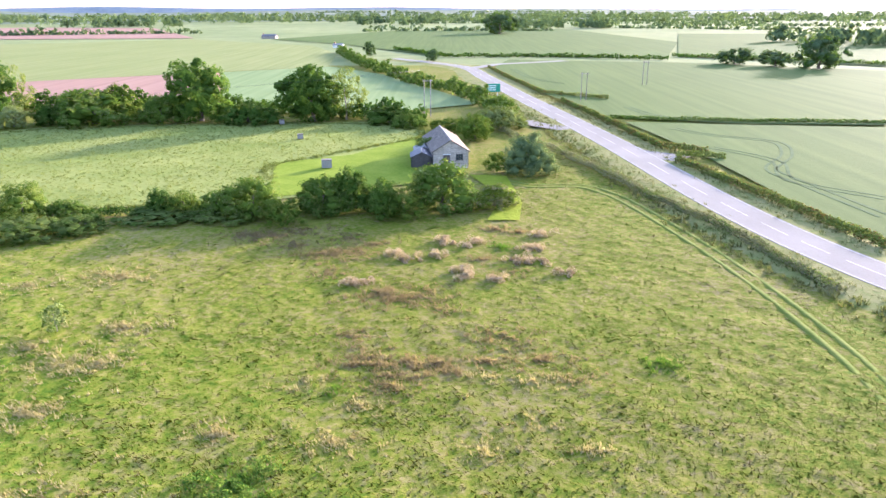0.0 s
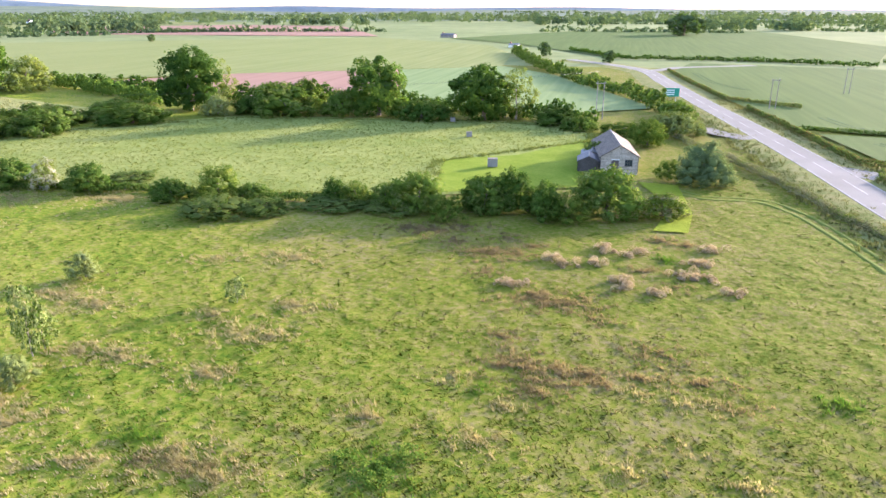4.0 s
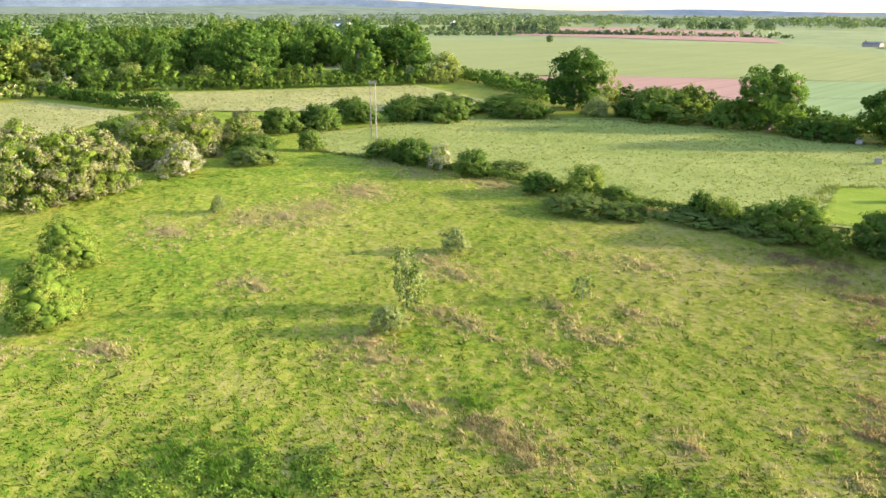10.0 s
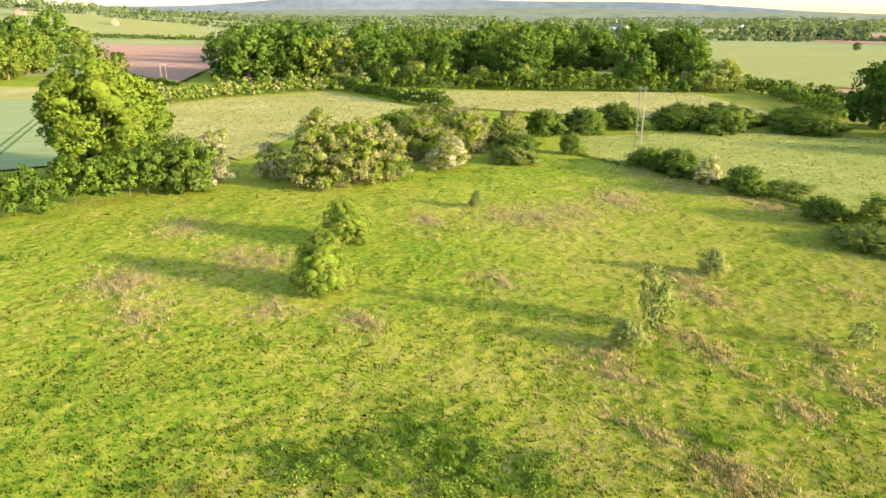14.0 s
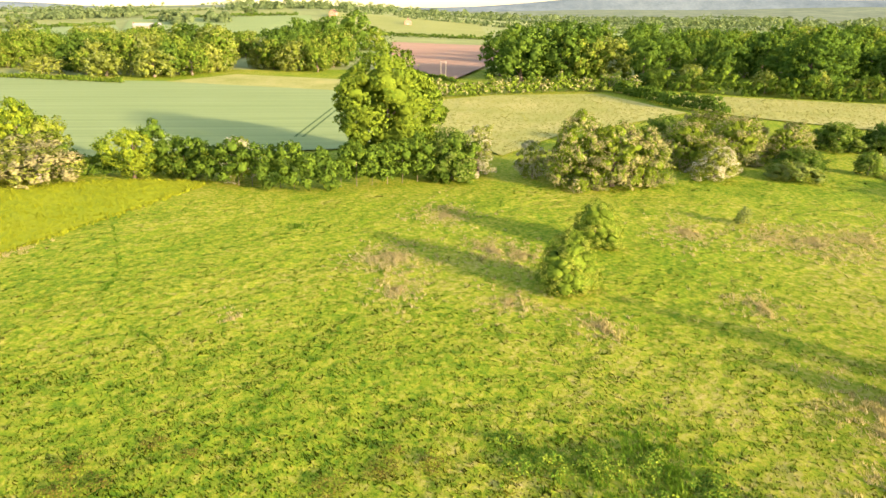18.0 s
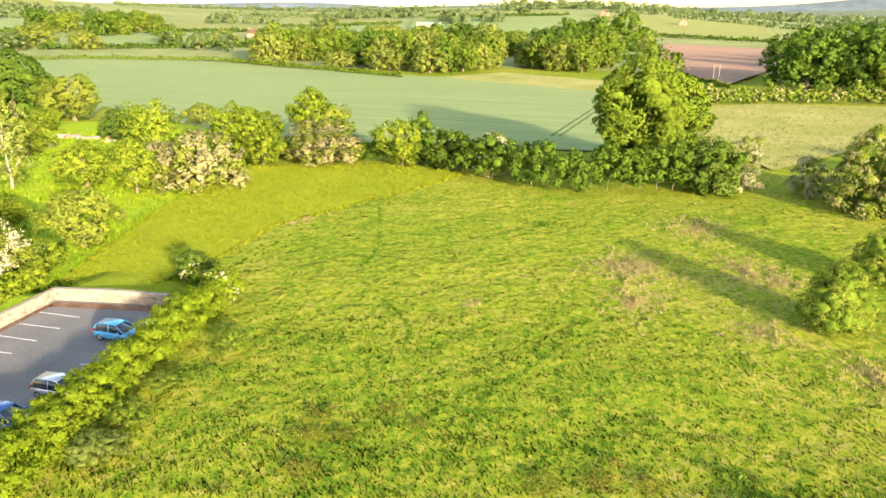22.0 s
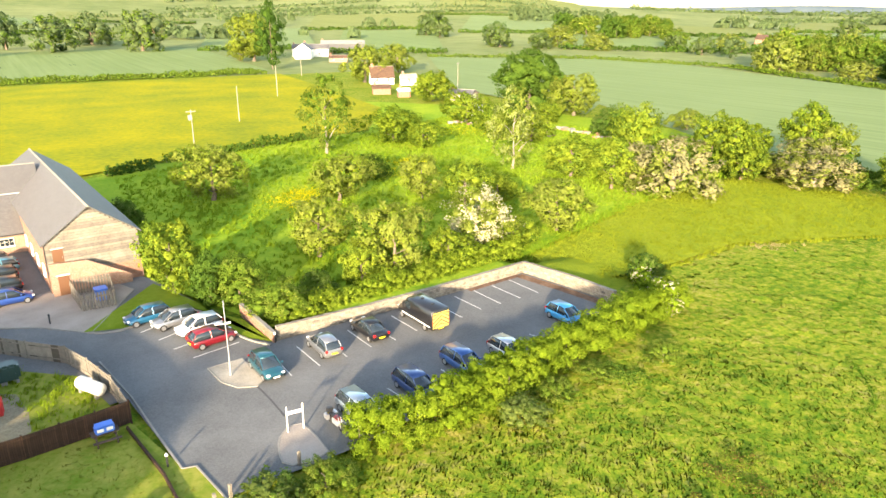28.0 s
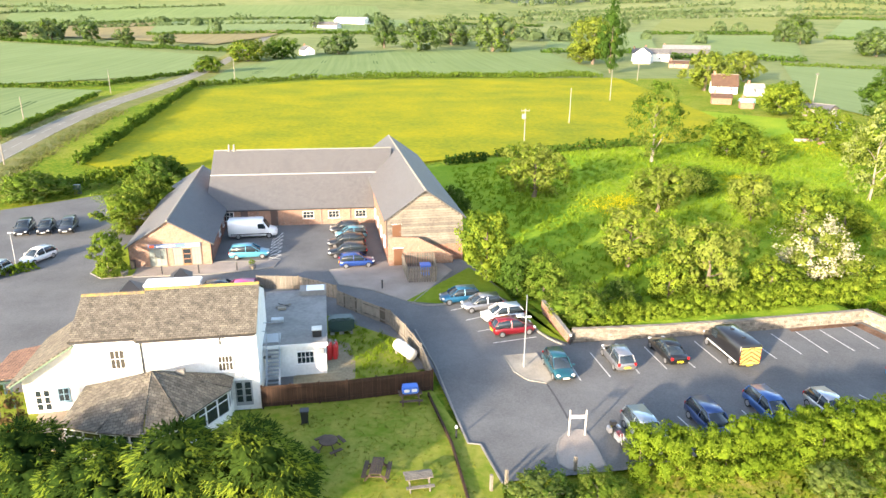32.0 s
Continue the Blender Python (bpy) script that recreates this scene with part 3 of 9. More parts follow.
def leaves_mesh(name, centre, normal, size, mats, index=None, soft=None, axis=None, core=None):
    """Many small pointed leaves, one at each centre, facing along its normal, shaded as part of a clump, over the twiggy body they hide."""
    rng = np.random.default_rng(len(centre))
    n = len(centre)
    nrm = normal / (np.linalg.norm(normal, axis=1, keepdims=True) + 1e-9)
    u = np.cross(nrm, rng.normal(size=(n, 3)))
    u /= np.linalg.norm(u, axis=1, keepdims=True) + 1e-9
    v = np.cross(nrm, u)
    s = (size * rng.uniform(0.6, 1.35, n))[:, None]
    co = np.stack([centre - u * s - v * s * 0.6, centre + u * s - v * s * 0.5, centre + v * s * 1.1 + nrm * s * 0.2], 1).reshape(-1, 3)
    if axis is not None:
        v = axis / (np.linalg.norm(axis, axis=1, keepdims=True) + 1e-9)
        u = np.cross(v, nrm)
        u /= np.linalg.norm(u, axis=1, keepdims=True) + 1e-9
        co = np.stack([centre - u * s * 0.5, centre + u * s * 0.5, centre + v * s * 2.6], 1).reshape(-1, 3)
    loops, normals = np.arange(3 * n), None
    if soft is not None:
        sn = soft / (np.linalg.norm(soft, axis=1, keepdims=True) + 1e-9) + nrm * 0.65
        normals = np.repeat(sn / (np.linalg.norm(sn, axis=1, keepdims=True) + 1e-9), 3, 0)
    if core is not None:
        loops = np.concatenate([loops, core[1].ravel() + 3 * n])
        co, normals = np.concatenate([co, core[0]]), np.concatenate([normals, core[2]])
        index = np.concatenate([np.zeros(n, np.int32) if index is None else index, np.zeros(len(core[1]), np.int32)])
    me = bpy.data.meshes.new(name)
    me.vertices.add(len(co))
    me.vertices.foreach_set("co", co.astype(np.float32).ravel())
    me.loops.add(len(loops))
    me.loops.foreach_set("vertex_index", loops.astype(np.int32))
    me.polygons.add(len(loops) // 3)
    me.polygons.foreach_set("loop_start", np.arange(0, len(loops), 3, dtype=np.int32))
    for m in mats:
        me.materials.append(m)
    if index is not None:
        me.polygons.foreach_set("material_index", index.astype(np.int32))
    me.update(calc_edges=True)
    if normals is not None:
        me.normals_split_custom_set_from_vertices(normals)
    return me


BALLS = []
for level in (1, 2):
    ball = bmesh.new()
    bmesh.ops.create_icosphere(ball, subdivisions=level, radius=1.0)
    ball.verts.index_update()
    BALLS.append((np.array([v.co[:] for v in ball.verts]), np.array([[v.index for v in f.verts] for f in ball.faces])))
    ball.free()


def clumped(C, R, O, total, rng, flat=0.85, fine=0, fill=0.58, near=None):
    """Leaf places, facings and clump shading over clumps at C of radius R that face along O, and the body under them."""
    k = len(C)
    per = max(8, int(total * 2.1 / k))
    O = O / (np.linalg.norm(O, axis=1, keepdims=True) + 1e-9)
    # each clump breaks up into a handful of smaller ones
    m = 12
    sd = rng.normal(size=(k, m, 3)) + O[:, None] * 0.75
    sd /= np.linalg.norm(sd, axis=2, keepdims=True)
    sr = rng.uniform(0.22, 0.5, (k, m)) * R[:, None]
    sc = C[:, None] + sd * (R[:, None, None] * rng.uniform(0.45, 0.9, (k, m, 1))) * np.array([1, 1, flat])
    pick = rng.integers(0, m, (k, per))
    row = np.arange(k)[:, None]
    d = rng.normal(size=(k, per, 3)) + sd[row, pick] * 0.6
    d /= np.linalg.norm(d, axis=2, keepdims=True)
    out = rng.uniform(0.55, 1.22, (k, per, 1)) + (rng.uniform(size=(k, per, 1)) < 0.06) * 0.22
    cen = sc[row, pick] + d * sr[row, pick][..., None] * out * np.array([1, 1, flat])
    nor = d + rng.normal(scale=0.6, size=(k, per, 3)) + np.array([0, 0, 0.15])
    sof = d * 0.7 + sd[row, pick] * 0.7 + O[:, None] * 0.25
    bv, bf = BALLS[fine]
    nv = len(bv)
    jit = rng.uniform(0.86, 1.1, (k, nv, 1))
    cv = C[:, None] + bv[None] * R[:, None, None] * fill * jit * np.array([1, 1, flat])
    cn = np.broadcast_to(bv[None], cv.shape) + O[:, None] * 0.2
    cf = bf[None] + (np.arange(k) * nv)[:, None, None]
    # only what lies outside the neighbouring clumps is kept
    hidden = np.zeros((k, per), bool)
    for j in near if near is not None else range(1, k):
        other = np.roll(np.arange(k), j)
        gap = (cen - C[other][:, None]) / np.array([1, 1, flat])
        hidden |= np.einsum("ijk,ijk->ij", gap, gap) < (0.84 * R[other][:, None]) ** 2
    keep = np.flatnonzero(~hidden.ravel())
    keep = keep if len(keep) <= total else np.sort(rng.choice(keep, int(total), replace=False))
    cen, nor, sof = (v.reshape(-1, 3)[keep] for v in (cen, nor, sof))
    return cen, nor, sof, (cv.reshape(-1, 3), cf.reshape(-1, 3), cn.reshape(-1, 3))


def crown_mesh(name, seed, clumps, leaves, leaf, mats, share=0.0, shape="round", base=0.3, slim=1.0, fill=0.5):
    """A crown in a unit box (width 1, height 1): lobes of leaves over an uneven body, with gaps between them."""
    rng = np.random.default_rng(seed)
    leaves, leaf = int(leaves * 1.4), leaf * 0.66
    shrink = min(1.0, 0.38 + 0.62 * slim)
    clumps = int(clumps * min(1.7, max(1.0, slim ** -0.6)))
    flat = 0.95 / slim
    half = (1 - base) / 2
    mid = base + half
    C, R, O = [], [], []
    for k in range(clumps):
        v = 1 - 2 * (k + 0.5) / clumps
        if shape == "dome":
            v = 1 - 1.25 * (k + 0.5) / clumps
        a = k * 2.39996 + rng.uniform(-0.3, 0.3)
        s = math.sqrt(max(0, 1 - v * v))
        cr = rng.uniform(0.15, 0.24) if shape == "dome" else rng.choice([0.11, 0.15, 0.18, 0.23])
        cr *= shrink
        cz = cr * flat
        if k > 3 and shape != "dome" and rng.uniform() < 0.08:
            continue
        wide = 0.5
        if shape == "tall":
            wide = 0.5 * (0.62 + 0.38 * math.sin(2.6 * (v + 1) / 2 + 0.3))
        elif shape == "dome":
            wide = 0.5 * (1.06 if v < 0.3 else 1.0)
        elif shape == "fruit":
            wide = 0.5 * rng.choice([0.8, 1.0, 1.12])
        elif shape == "round" and v < 0:
            s = max(s, 0.86 - 0.2 * v * v)
        rad = max(0.02, (wide - cr * 0.8) * s * (rng.uniform(0.75, 1.12) if shape == "dome" else rng.uniform(0.66, 1.14)))
        if shape == "dome":
            hz = max(0.45 * cz, 0.2 + v * (0.82 - 0.8 * cz) * rng.uniform(0.85, 1.1))
        else:
            hz = mid + v * max(0.1, half - cz * 0.6) * (rng.uniform(0.7, 1.04) if v > -0.5 else rng.uniform(0.95, 1.05))
        C.append((rad * math.cos(a), rad * math.sin(a), hz))
        R.append(cr)
        O.append((s * math.cos(a), s * math.sin(a), v * 0.8 + 0.1))
    # the inside of the crown
    for k in range(max(3, clumps // 5)):
        a = k * 2.4
        C.append((0.13 * math.cos(a), 0.13 * math.sin(a), (mid if shape != "dome" else 0.34) + half * 0.5 * math.sin(k * 1.9)))
        R.append(0.24 * shrink)
        O.append((math.cos(a), math.sin(a), 0.4))
    C, R, O = np.array(C), np.array(R), np.array(O)
    cen, nor, sof, core = clumped(C, R, O, leaves, rng, flat, 0, fill)

    def warped(p):
        ang = np.arctan2(p[:, 1], p[:, 0])
        warp = 1 + 0.13 * np.sin(2 * ang + seed) + 0.1 * np.sin(3 * ang + 2.3 * seed + 5 * p[:, 2]) + 0.06 * np.sin(5 * ang + 9 * p[:, 2])
        lift = 1 + 0.1 * np.sin(2 * ang + 1.7 * seed) * np.hypot(p[:, 0], p[:, 1]) / 0.5
        q = p * np.stack([warp, warp, lift], 1) + np.stack([0.05 * np.sin(seed + 4 * p[:, 2]), 0.05 * np.cos(2 * seed + 3 * p[:, 2]), np.zeros(len(p))], 1)
        q[:, 2] = np.maximum(q[:, 2], 0.005)
        return q
    cen, core = warped(cen), (warped(core[0]), core[1], core[2])
    idx = (rng.uniform(size=len(cen)) < share * (0.15 + 1.7 * (np.sin(cen[:, 0] * 11 + seed) * np.sin(cen[:, 2] * 9 + seed) > -0.1))).astype(np.int32) if share else None
    axis = None
    if shape == "cypress":
        axis = sof * np.array([1, 1, 0.35]) + rng.normal(scale=0.3, size=sof.shape) + np.array([0, 0, -0.35])
        nor = sof * 0.6 + np.array([0, 0, 0.9])
    return leaves_mesh(name, cen, nor, leaf, mats, idx, sof, axis, core)


def trunk_mesh(name, seed, mat, top=0.75, r=0.035, limbs=6, lean=0.03):
    """A tapered trunk with forking limbs in a unit box."""
    rng = random.Random(seed)
    bm = bmesh.new()
    p, z, k = Vector((0, 0, -0.02)), 0.0, 0
    pts = [p]
    while z < top:
        z += top / 5
        p = Vector((p.x + rng.uniform(-lean, lean), p.y + rng.uniform(-lean, lean), z))
        pts.append(p)
    for i in range(len(pts) - 1):
        f0, f1 = 1 - i / len(pts), 1 - (i + 1) / len(pts)
        rod(pts[i], pts[i + 1], r * (0.25 + f0 * (1.2 if i == 0 else 0.8)), r * (0.25 + 0.8 * f1), 6, bm)
    for k in range(limbs):
        i = rng.randint(1, len(pts) - 2)
        a = rng.uniform(0, 6.28)
        d = Vector((math.cos(a), math.sin(a), rng.uniform(0.5, 1.2)))
        q = pts[i] + d * rng.uniform(0.08, 0.15)
        rod(pts[i], q, r * 0.4, r * 0.2, 4, bm)
        rod(q, q + Vector((d.x * 0.08 + rng.uniform(-.04, .04), d.y * 0.08, 0.06)), r * 0.2, r * 0.08, 3, bm)
    me = bpy.data.meshes.new(name)
    bm.to_mesh(me)
    bm.free()
    me.materials.append(mat)
    return me


# kind: leaves, leaf size, clumps, materials, share of the second, shape, crown base, trunk radius, bark, label, category
KINDS = {
    "oak": (6800, 0.028, 40, ("oak", "scrub"), 0.3, "round", 0.03, 0.035, "bark", "broad dark green oak tree with a rounded crown in the hedgerow", "tree"),
    "ash": (7000, 0.022, 36, ("ash", "olive"), 0.2, "round", 0.02, 0.03, "bark", "light green broadleaf tree with a full crown", "tree"),
    "bigash": (15000, 0.019, 64, ("field_ash", "ash"), 0.3, "round", 0.02, 0.03, "bark", "tall spreading ash tree standing in the field hedge", "tree"),
    "bigoak": (11000, 0.02, 56, ("scrub", "oak"), 0.35, "round", 0.02, 0.03, "bark", "broad mature tree at the orchard edge", "tree"),
    "spring": (5000, 0.028, 28, ("spring", "ash"), 0.3, "fruit", 0.1, 0.028, "bark", "bright yellow-green fruit tree in rough grass", "tree"),
    "tall": (4200, 0.022, 38, ("ash", "olive"), 0.4, "tall", 0.1, 0.026, "pale_bark", "tall narrow tree with a bare pale trunk", "tree"),
    "pale": (2600, 0.024, 26, ("olive", "willow"), 0.25, "tall", 0.08, 0.02, "pale_bark", "thin pale green tree with an open crown", "tree"),
    "olive": (4600, 0.028, 26, ("olive", "spring"), 0.25, "fruit", 0.12, 0.03, "bark", "old apple tree with olive green leaves", "tree"),
    "bush": (3800, 0.031, 26, ("scrub", "bramble"), 0.3, "dome", 0.0, 0.03, "bark", "dense dark green hedgerow bush", "bush"),
    "haw": (8600, 0.021, 30, ("field_ash", "dusky"), 0.42, "dome", 0.0, 0.03, "bark", "hawthorn bush covered with fading cream blossom", "bush"),
    "may": (7400, 0.022, 24, ("olive", "blossom"), 0.42, "dome", 0.02, 0.03, "bark", "hawthorn bush white with blossom", "bush"),
    "dusk": (4600, 0.028, 24, ("dusky", "olive"), 0.5, "dome", 0.08, 0.03, "pale_bark", "beige flowering bush with pale bare stems", "bush"),
    "willow": (7000, 0.021, 30, ("willow", "olive"), 0.3, "dome", 0.0, 0.02, "bark", "pale grey-green sallow bush", "bush"),
    "shrub": (8000, 0.0175, 18, ("ash", "olive"), 0.35, "dome", 0.0, 0.02, "bark", "rounded mid-green shrub standing in rough grass", "bush"),
    "sage": (8000, 0.02, 34, ("sage", "willow"), 0.15, "dome", 0.0, 0.02, "bark", "dense rounded grey-green sallow beside the barn", "bush"),
    "sapling": (1700, 0.036, 16, ("willow", "ash"), 0.3, "tall", 0.05, 0.012, "pale_bark", "slender pale sallow sapling in rough grass", "sapling"),
    "mound": (2400, 0.03, 24, ("bramble", "scrub"), 0.3, "dome", 0.0, 0.02, "bark", "low sprawling bramble mound", "bramble"),
    "conifer": (8500, 0.032, 60, ("conifer", "spray"), 0.3, "cypress", 0.0, 0.03, "bark", "dark cypress with golden spray tips", "tree"),
    "copper": (1500, 0.04, 16, ("copper", "olive"), 0.3, "dome", 0.05, 0.025, "bark", "small bronze-leaved garden tree beside the pub", "tree"),
    "poplar": (3200, 0.022, 36, ("oak", "scrub"), 0.3, "tall", 0.04, 0.02, "bark", "tall dark columnar poplar beside the farm", "tree"),
    "wood": (1500, 0.042, 26, ("oak", "scrub"), 0.25, "round", 0.0, 0.03, "bark", "dark green woodland tree", "tree"),
    "woodlight": (1600, 0.042, 28, ("ash", "olive"), 0.35, "round", 0.0, 0.03, "bark", "light green woodland tree with a rounded crown", "tree"),
    "roundshrub": (9000, 0.021, 60, ("ash", "olive"), 0.45, "dome", 0.0, 0.02, "bark", "rounded light green sallow shrub in rough grass", "bush"),
    "woodpale": (1700, 0.038, 24, ("olive", "willow"), 0.25, "dome", 0.0, 0.03, "bark", "pale green woodland tree", "tree"),
    "far": (1700, 0.038, 18, ("distant", "scrub"), 0.4, "round", 0.0, 0.03, "bark", "distant field tree with haze paled into its green leaves", "tree"),
}
FILL = {"sapling": 0.15, "pale": 0.15, "tall": 0.2, "spring": 0.34, "olive": 0.34, "dusk": 0.3, "may": 0.34, "haw": 0.4, "far": 0.58, "roundshrub": 0.56, "sage": 0.56, "bush": 0.52, "mound": 0.55}
VARIANTS = {}
plant_rng = random.Random(7)


def plant(kind, x, y, h, w, group=""):
    """A tree or bush of this kind, height and width, standing on the land."""
    slim = min((0.35, 0.55, 0.8, 1.1, 1.7), key=lambda q: abs(math.log(q * w / h)))
    key = (kind, slim)
    if key not in VARIANTS:
        n, leaf, cl, mats, share, shape, base, tr, bark, label, cat = KINDS[kind]
        VARIANTS[key] = [(crown_mesh("crown", 11 * s + len(VARIANTS), cl, n, leaf, [M[k] for k in mats], share, shape, base, slim, FILL.get(kind, 0.46)),
                          trunk_mesh("trunk", s, M[bark], 0.7 if base > 0.03 else 0.45, tr, 7 if base > 0.03 else 4)) for s in range(3 if kind in ("wood", "woodlight", "bush", "spring", "far") else 2)]
    cm, tm = plant_rng.choice(VARIANTS[key])
    cat, label = KINDS[kind][10], KINDS[kind][9]
    e = thing(cat.replace(" ", "_"), x, y, land(x, y), plant_rng.uniform(0, 360), label, cat, group)
    for nm, me in (("trunk", tm), ("crown", cm)):
        o = new(nm, me)
        o.parent = e
        o.scale = (w * 1.05, w * 1.05, h)
    return e


def hedge(pts, h, w, mats, label, leaf=0.22, density=26, share=0.3, wild=0.25, base=0.0):
    """A hedge along a line: clumps of leaves of uneven height over a twiggy body, with stems inside."""
    rng = np.random.default_rng(int(abs(pts[0][0] * 10 + pts[0][1])) + 3)
    r0 = 0.25 * min(h * 1.2, w)
    line = np.array(resample(pts, r0 * (0.85 if density > 100 else 1.35 if density > 8 else 2.0)))
    n = len(line)
    d = np.gradient(line, axis=0)
    d /= np.linalg.norm(d, axis=1, keepdims=True) + 1e-9
    side = np.stack([-d[:, 1], d[:, 0]], 1)
    run = np.concatenate([[0], np.cumsum(np.linalg.norm(np.diff(line, axis=0), axis=1))])
    hh = h * (1 + wild * (np.sin(run * 0.69 + pts[0][0]) * 0.6 + np.sin(run * 0.26 + 2) * 0.7) + rng.normal(0, wild * 0.35, n))
    ww = w * (1 + wild * 0.6 * np.sin(run * 0.5 + pts[0][1]))
    ground_z = np.array([land(x, y) for x, y in line]) + base
    C, R, O = [], [], []
    for off, up in ((-0.62, 0.36), (0.62, 0.36), (-0.3, 0.82), (0.3, 0.82), (0.0, 0.55)):
        r = r0 * rng.uniform(0.75, 1.3, n)
        o = (off + rng.uniform(-0.2, 0.2, n)) * np.maximum(0.1, ww / 2 - r * 0.6)
        xy = line + side * o[:, None] + d * rng.uniform(-0.5, 0.5, n)[:, None] * r0
        z = ground_z + np.maximum(r * 0.55, hh * (up + rng.uniform(-0.1, 0.16, n)) - r * 0.4)
        C.append(np.column_stack([xy, z]))
        R.append(r)
        O.append(np.column_stack([side * np.sign(off) * abs(off), np.full(n, up + 0.15)]))
    C, R, O = np.concatenate(C), np.concatenate(R), np.concatenate(O)
    total = density * 1.7 * run[-1] * (h * 2 + w) / 3
    cen, nor, sof, core = clumped(C, R, O, total, rng, 0.9, 0, 0.52, [a * n + b for a in range(5) for b in (-2, -1, 0, 1, 2) if a or b])
    core[0][:, 2] = np.maximum(core[0][:, 2], np.repeat(np.tile(ground_z, 5), len(BALLS[0][0])) - 0.05)
    idx = (rng.uniform(size=len(cen)) < share * (1 + np.sin(cen[:, 0] * 0.7) * np.sin(cen[:, 1] * 0.6))).astype(np.int32)
    ob = new("hedge", leaves_mesh("hedge", cen, nor, leaf * 0.74, [M[k] for k in mats], idx, sof, None, core))
    stems = bmesh.new()
    for x, y in resample(pts, 2.2):
        rod((x, y, land(x, y) + base - 0.05), (x + 0.15, y + 0.1, land(x, y) + base + h * 0.6), 0.05, 0.02, 5, stems)
    tagged(part("stem_growth", stems, M["bark"], ob), kind="stuff")
    return tagged(ob, label, "hedge")


def tussocks(name, xy, mat, radius, height, leaf, per, label, seed, z=None, category="grass", uneven=1.1):
    """Tufts of upright blades that lean out from the middle and with the wind."""
    rng = np.random.default_rng(seed)
    n = len(xy)
    tall = rng.uniform(0.55, 1.3, n) * (0.95 - uneven / 2 + uneven * lattice(xy[:, 0], xy[:, 1], 0.8, seed + 40))
    m = n * per
    b, tl = np.repeat(xy, per, 0), np.repeat(tall, per) * rng.uniform(0.6, 1.25, m)
    a, q = rng.uniform(0, 2 * math.pi, m), rng.uniform(0.1, 1, m)
    dx, dy = np.cos(a) * q, np.sin(a) * q
    z = np.repeat(bumps(xy[:, 0], xy[:, 1]), per) - 0.05 if z is None else np.full(m, z - 0.02)
    foot = np.stack([b[:, 0] + dx * radius * 0.75, b[:, 1] + dy * radius * 0.75, z], 1)
    rise = height * tl
    tip = foot + np.stack([dx * rise * 0.55 - rise * 0.3 + rng.normal(0, 0.12, m) * rise, dy * rise * 0.55 - rise * 0.2 + rng.normal(0, 0.12, m) * rise, rise], 1)
    turn = a + rng.uniform(-0.9, 0.9, m)
    wide = leaf * rng.uniform(0.6, 1.3, m)
    across = np.stack([-np.sin(turn) * wide, np.cos(turn) * wide, np.zeros(m)], 1)
    co = np.stack([foot - across, foot + across, tip], 1).reshape(-1, 3)
    nrm = np.stack([np.cos(turn), np.sin(turn), np.full(m, 0.75)], 1)
    nrm /= np.linalg.norm(nrm, axis=1, keepdims=True)
    me = bpy.data.meshes.new(name)
    me.vertices.add(3 * m)
    me.vertices.foreach_set("co", co.astype(np.float32).ravel())
    me.loops.add(3 * m)
    me.loops.foreach_set("vertex_index", np.arange(3 * m, dtype=np.int32))
    me.polygons.add(m)
    me.polygons.foreach_set("loop_start", np.arange(0, 3 * m, 3, dtype=np.int32))
    me.materials.append(mat)
    me.update(calc_edges=True)
    me.normals_split_custom_set_from_vertices(np.repeat(nrm, 3, 0))
    return tagged(new(name, me), label, category, kind="stuff")


def sward(name, xy, mat, length, wide, steep, label, seed):
    """Grass that covers the ground: short blades lying every way over its humps and hollows."""
    rng = np.random.default_rng(seed)
    m = len(xy)
    x, y = xy[:, 0], xy[:, 1]
    z = bumps(x, y)
    gx, gy = (bumps(x + 0.12, y) - bumps(x - 0.12, y)) / 0.24, (bumps(x, y + 0.12) - bumps(x, y - 0.12)) / 0.24
    a = rng.normal(3.9, 1.1, m)
    up = rng.uniform(*steep, m)
    flat = np.sqrt(1 - up * up * 0.95)
    run = length * rng.uniform(0.5, 1.4, m) * (0.5 + lattice(x, y, 1.3, seed + 9))
    foot = np.stack([x, y, z - 0.03], 1)
    tip = foot + np.stack([np.cos(a) * flat * run, np.sin(a) * flat * run, up * run + 0.035], 1)
    half = wide * rng.uniform(0.6, 1.3, m)
    across = np.stack([-np.sin(a) * half, np.cos(a) * half, np.zeros(m)], 1)
    co = np.stack([foot - across, foot + across, tip], 1).reshape(-1, 3)
    nrm = np.stack([-gx * 1.4 - np.cos(a) * up, -gy * 1.4 - np.sin(a) * up, 0.3 + 0.6 * flat], 1) + rng.normal(0, 0.12, (m, 3))
    nrm /= np.linalg.norm(nrm, axis=1, keepdims=True)
    me = bpy.data.meshes.new(name)
    me.vertices.add(3 * m)
    me.vertices.foreach_set("co", co.astype(np.float32).ravel())
    me.loops.add(3 * m)
    me.loops.foreach_set("vertex_index", np.arange(3 * m, dtype=np.int32))
    me.polygons.add(m)
    me.polygons.foreach_set("loop_start", np.arange(0, 3 * m, 3, dtype=np.int32))
    me.materials.append(mat)
    me.update(calc_edges=True)
    me.normals_split_custom_set_from_vertices(np.repeat(nrm, 3, 0))
    return tagged(new(name, me), label, "grass", kind="stuff")


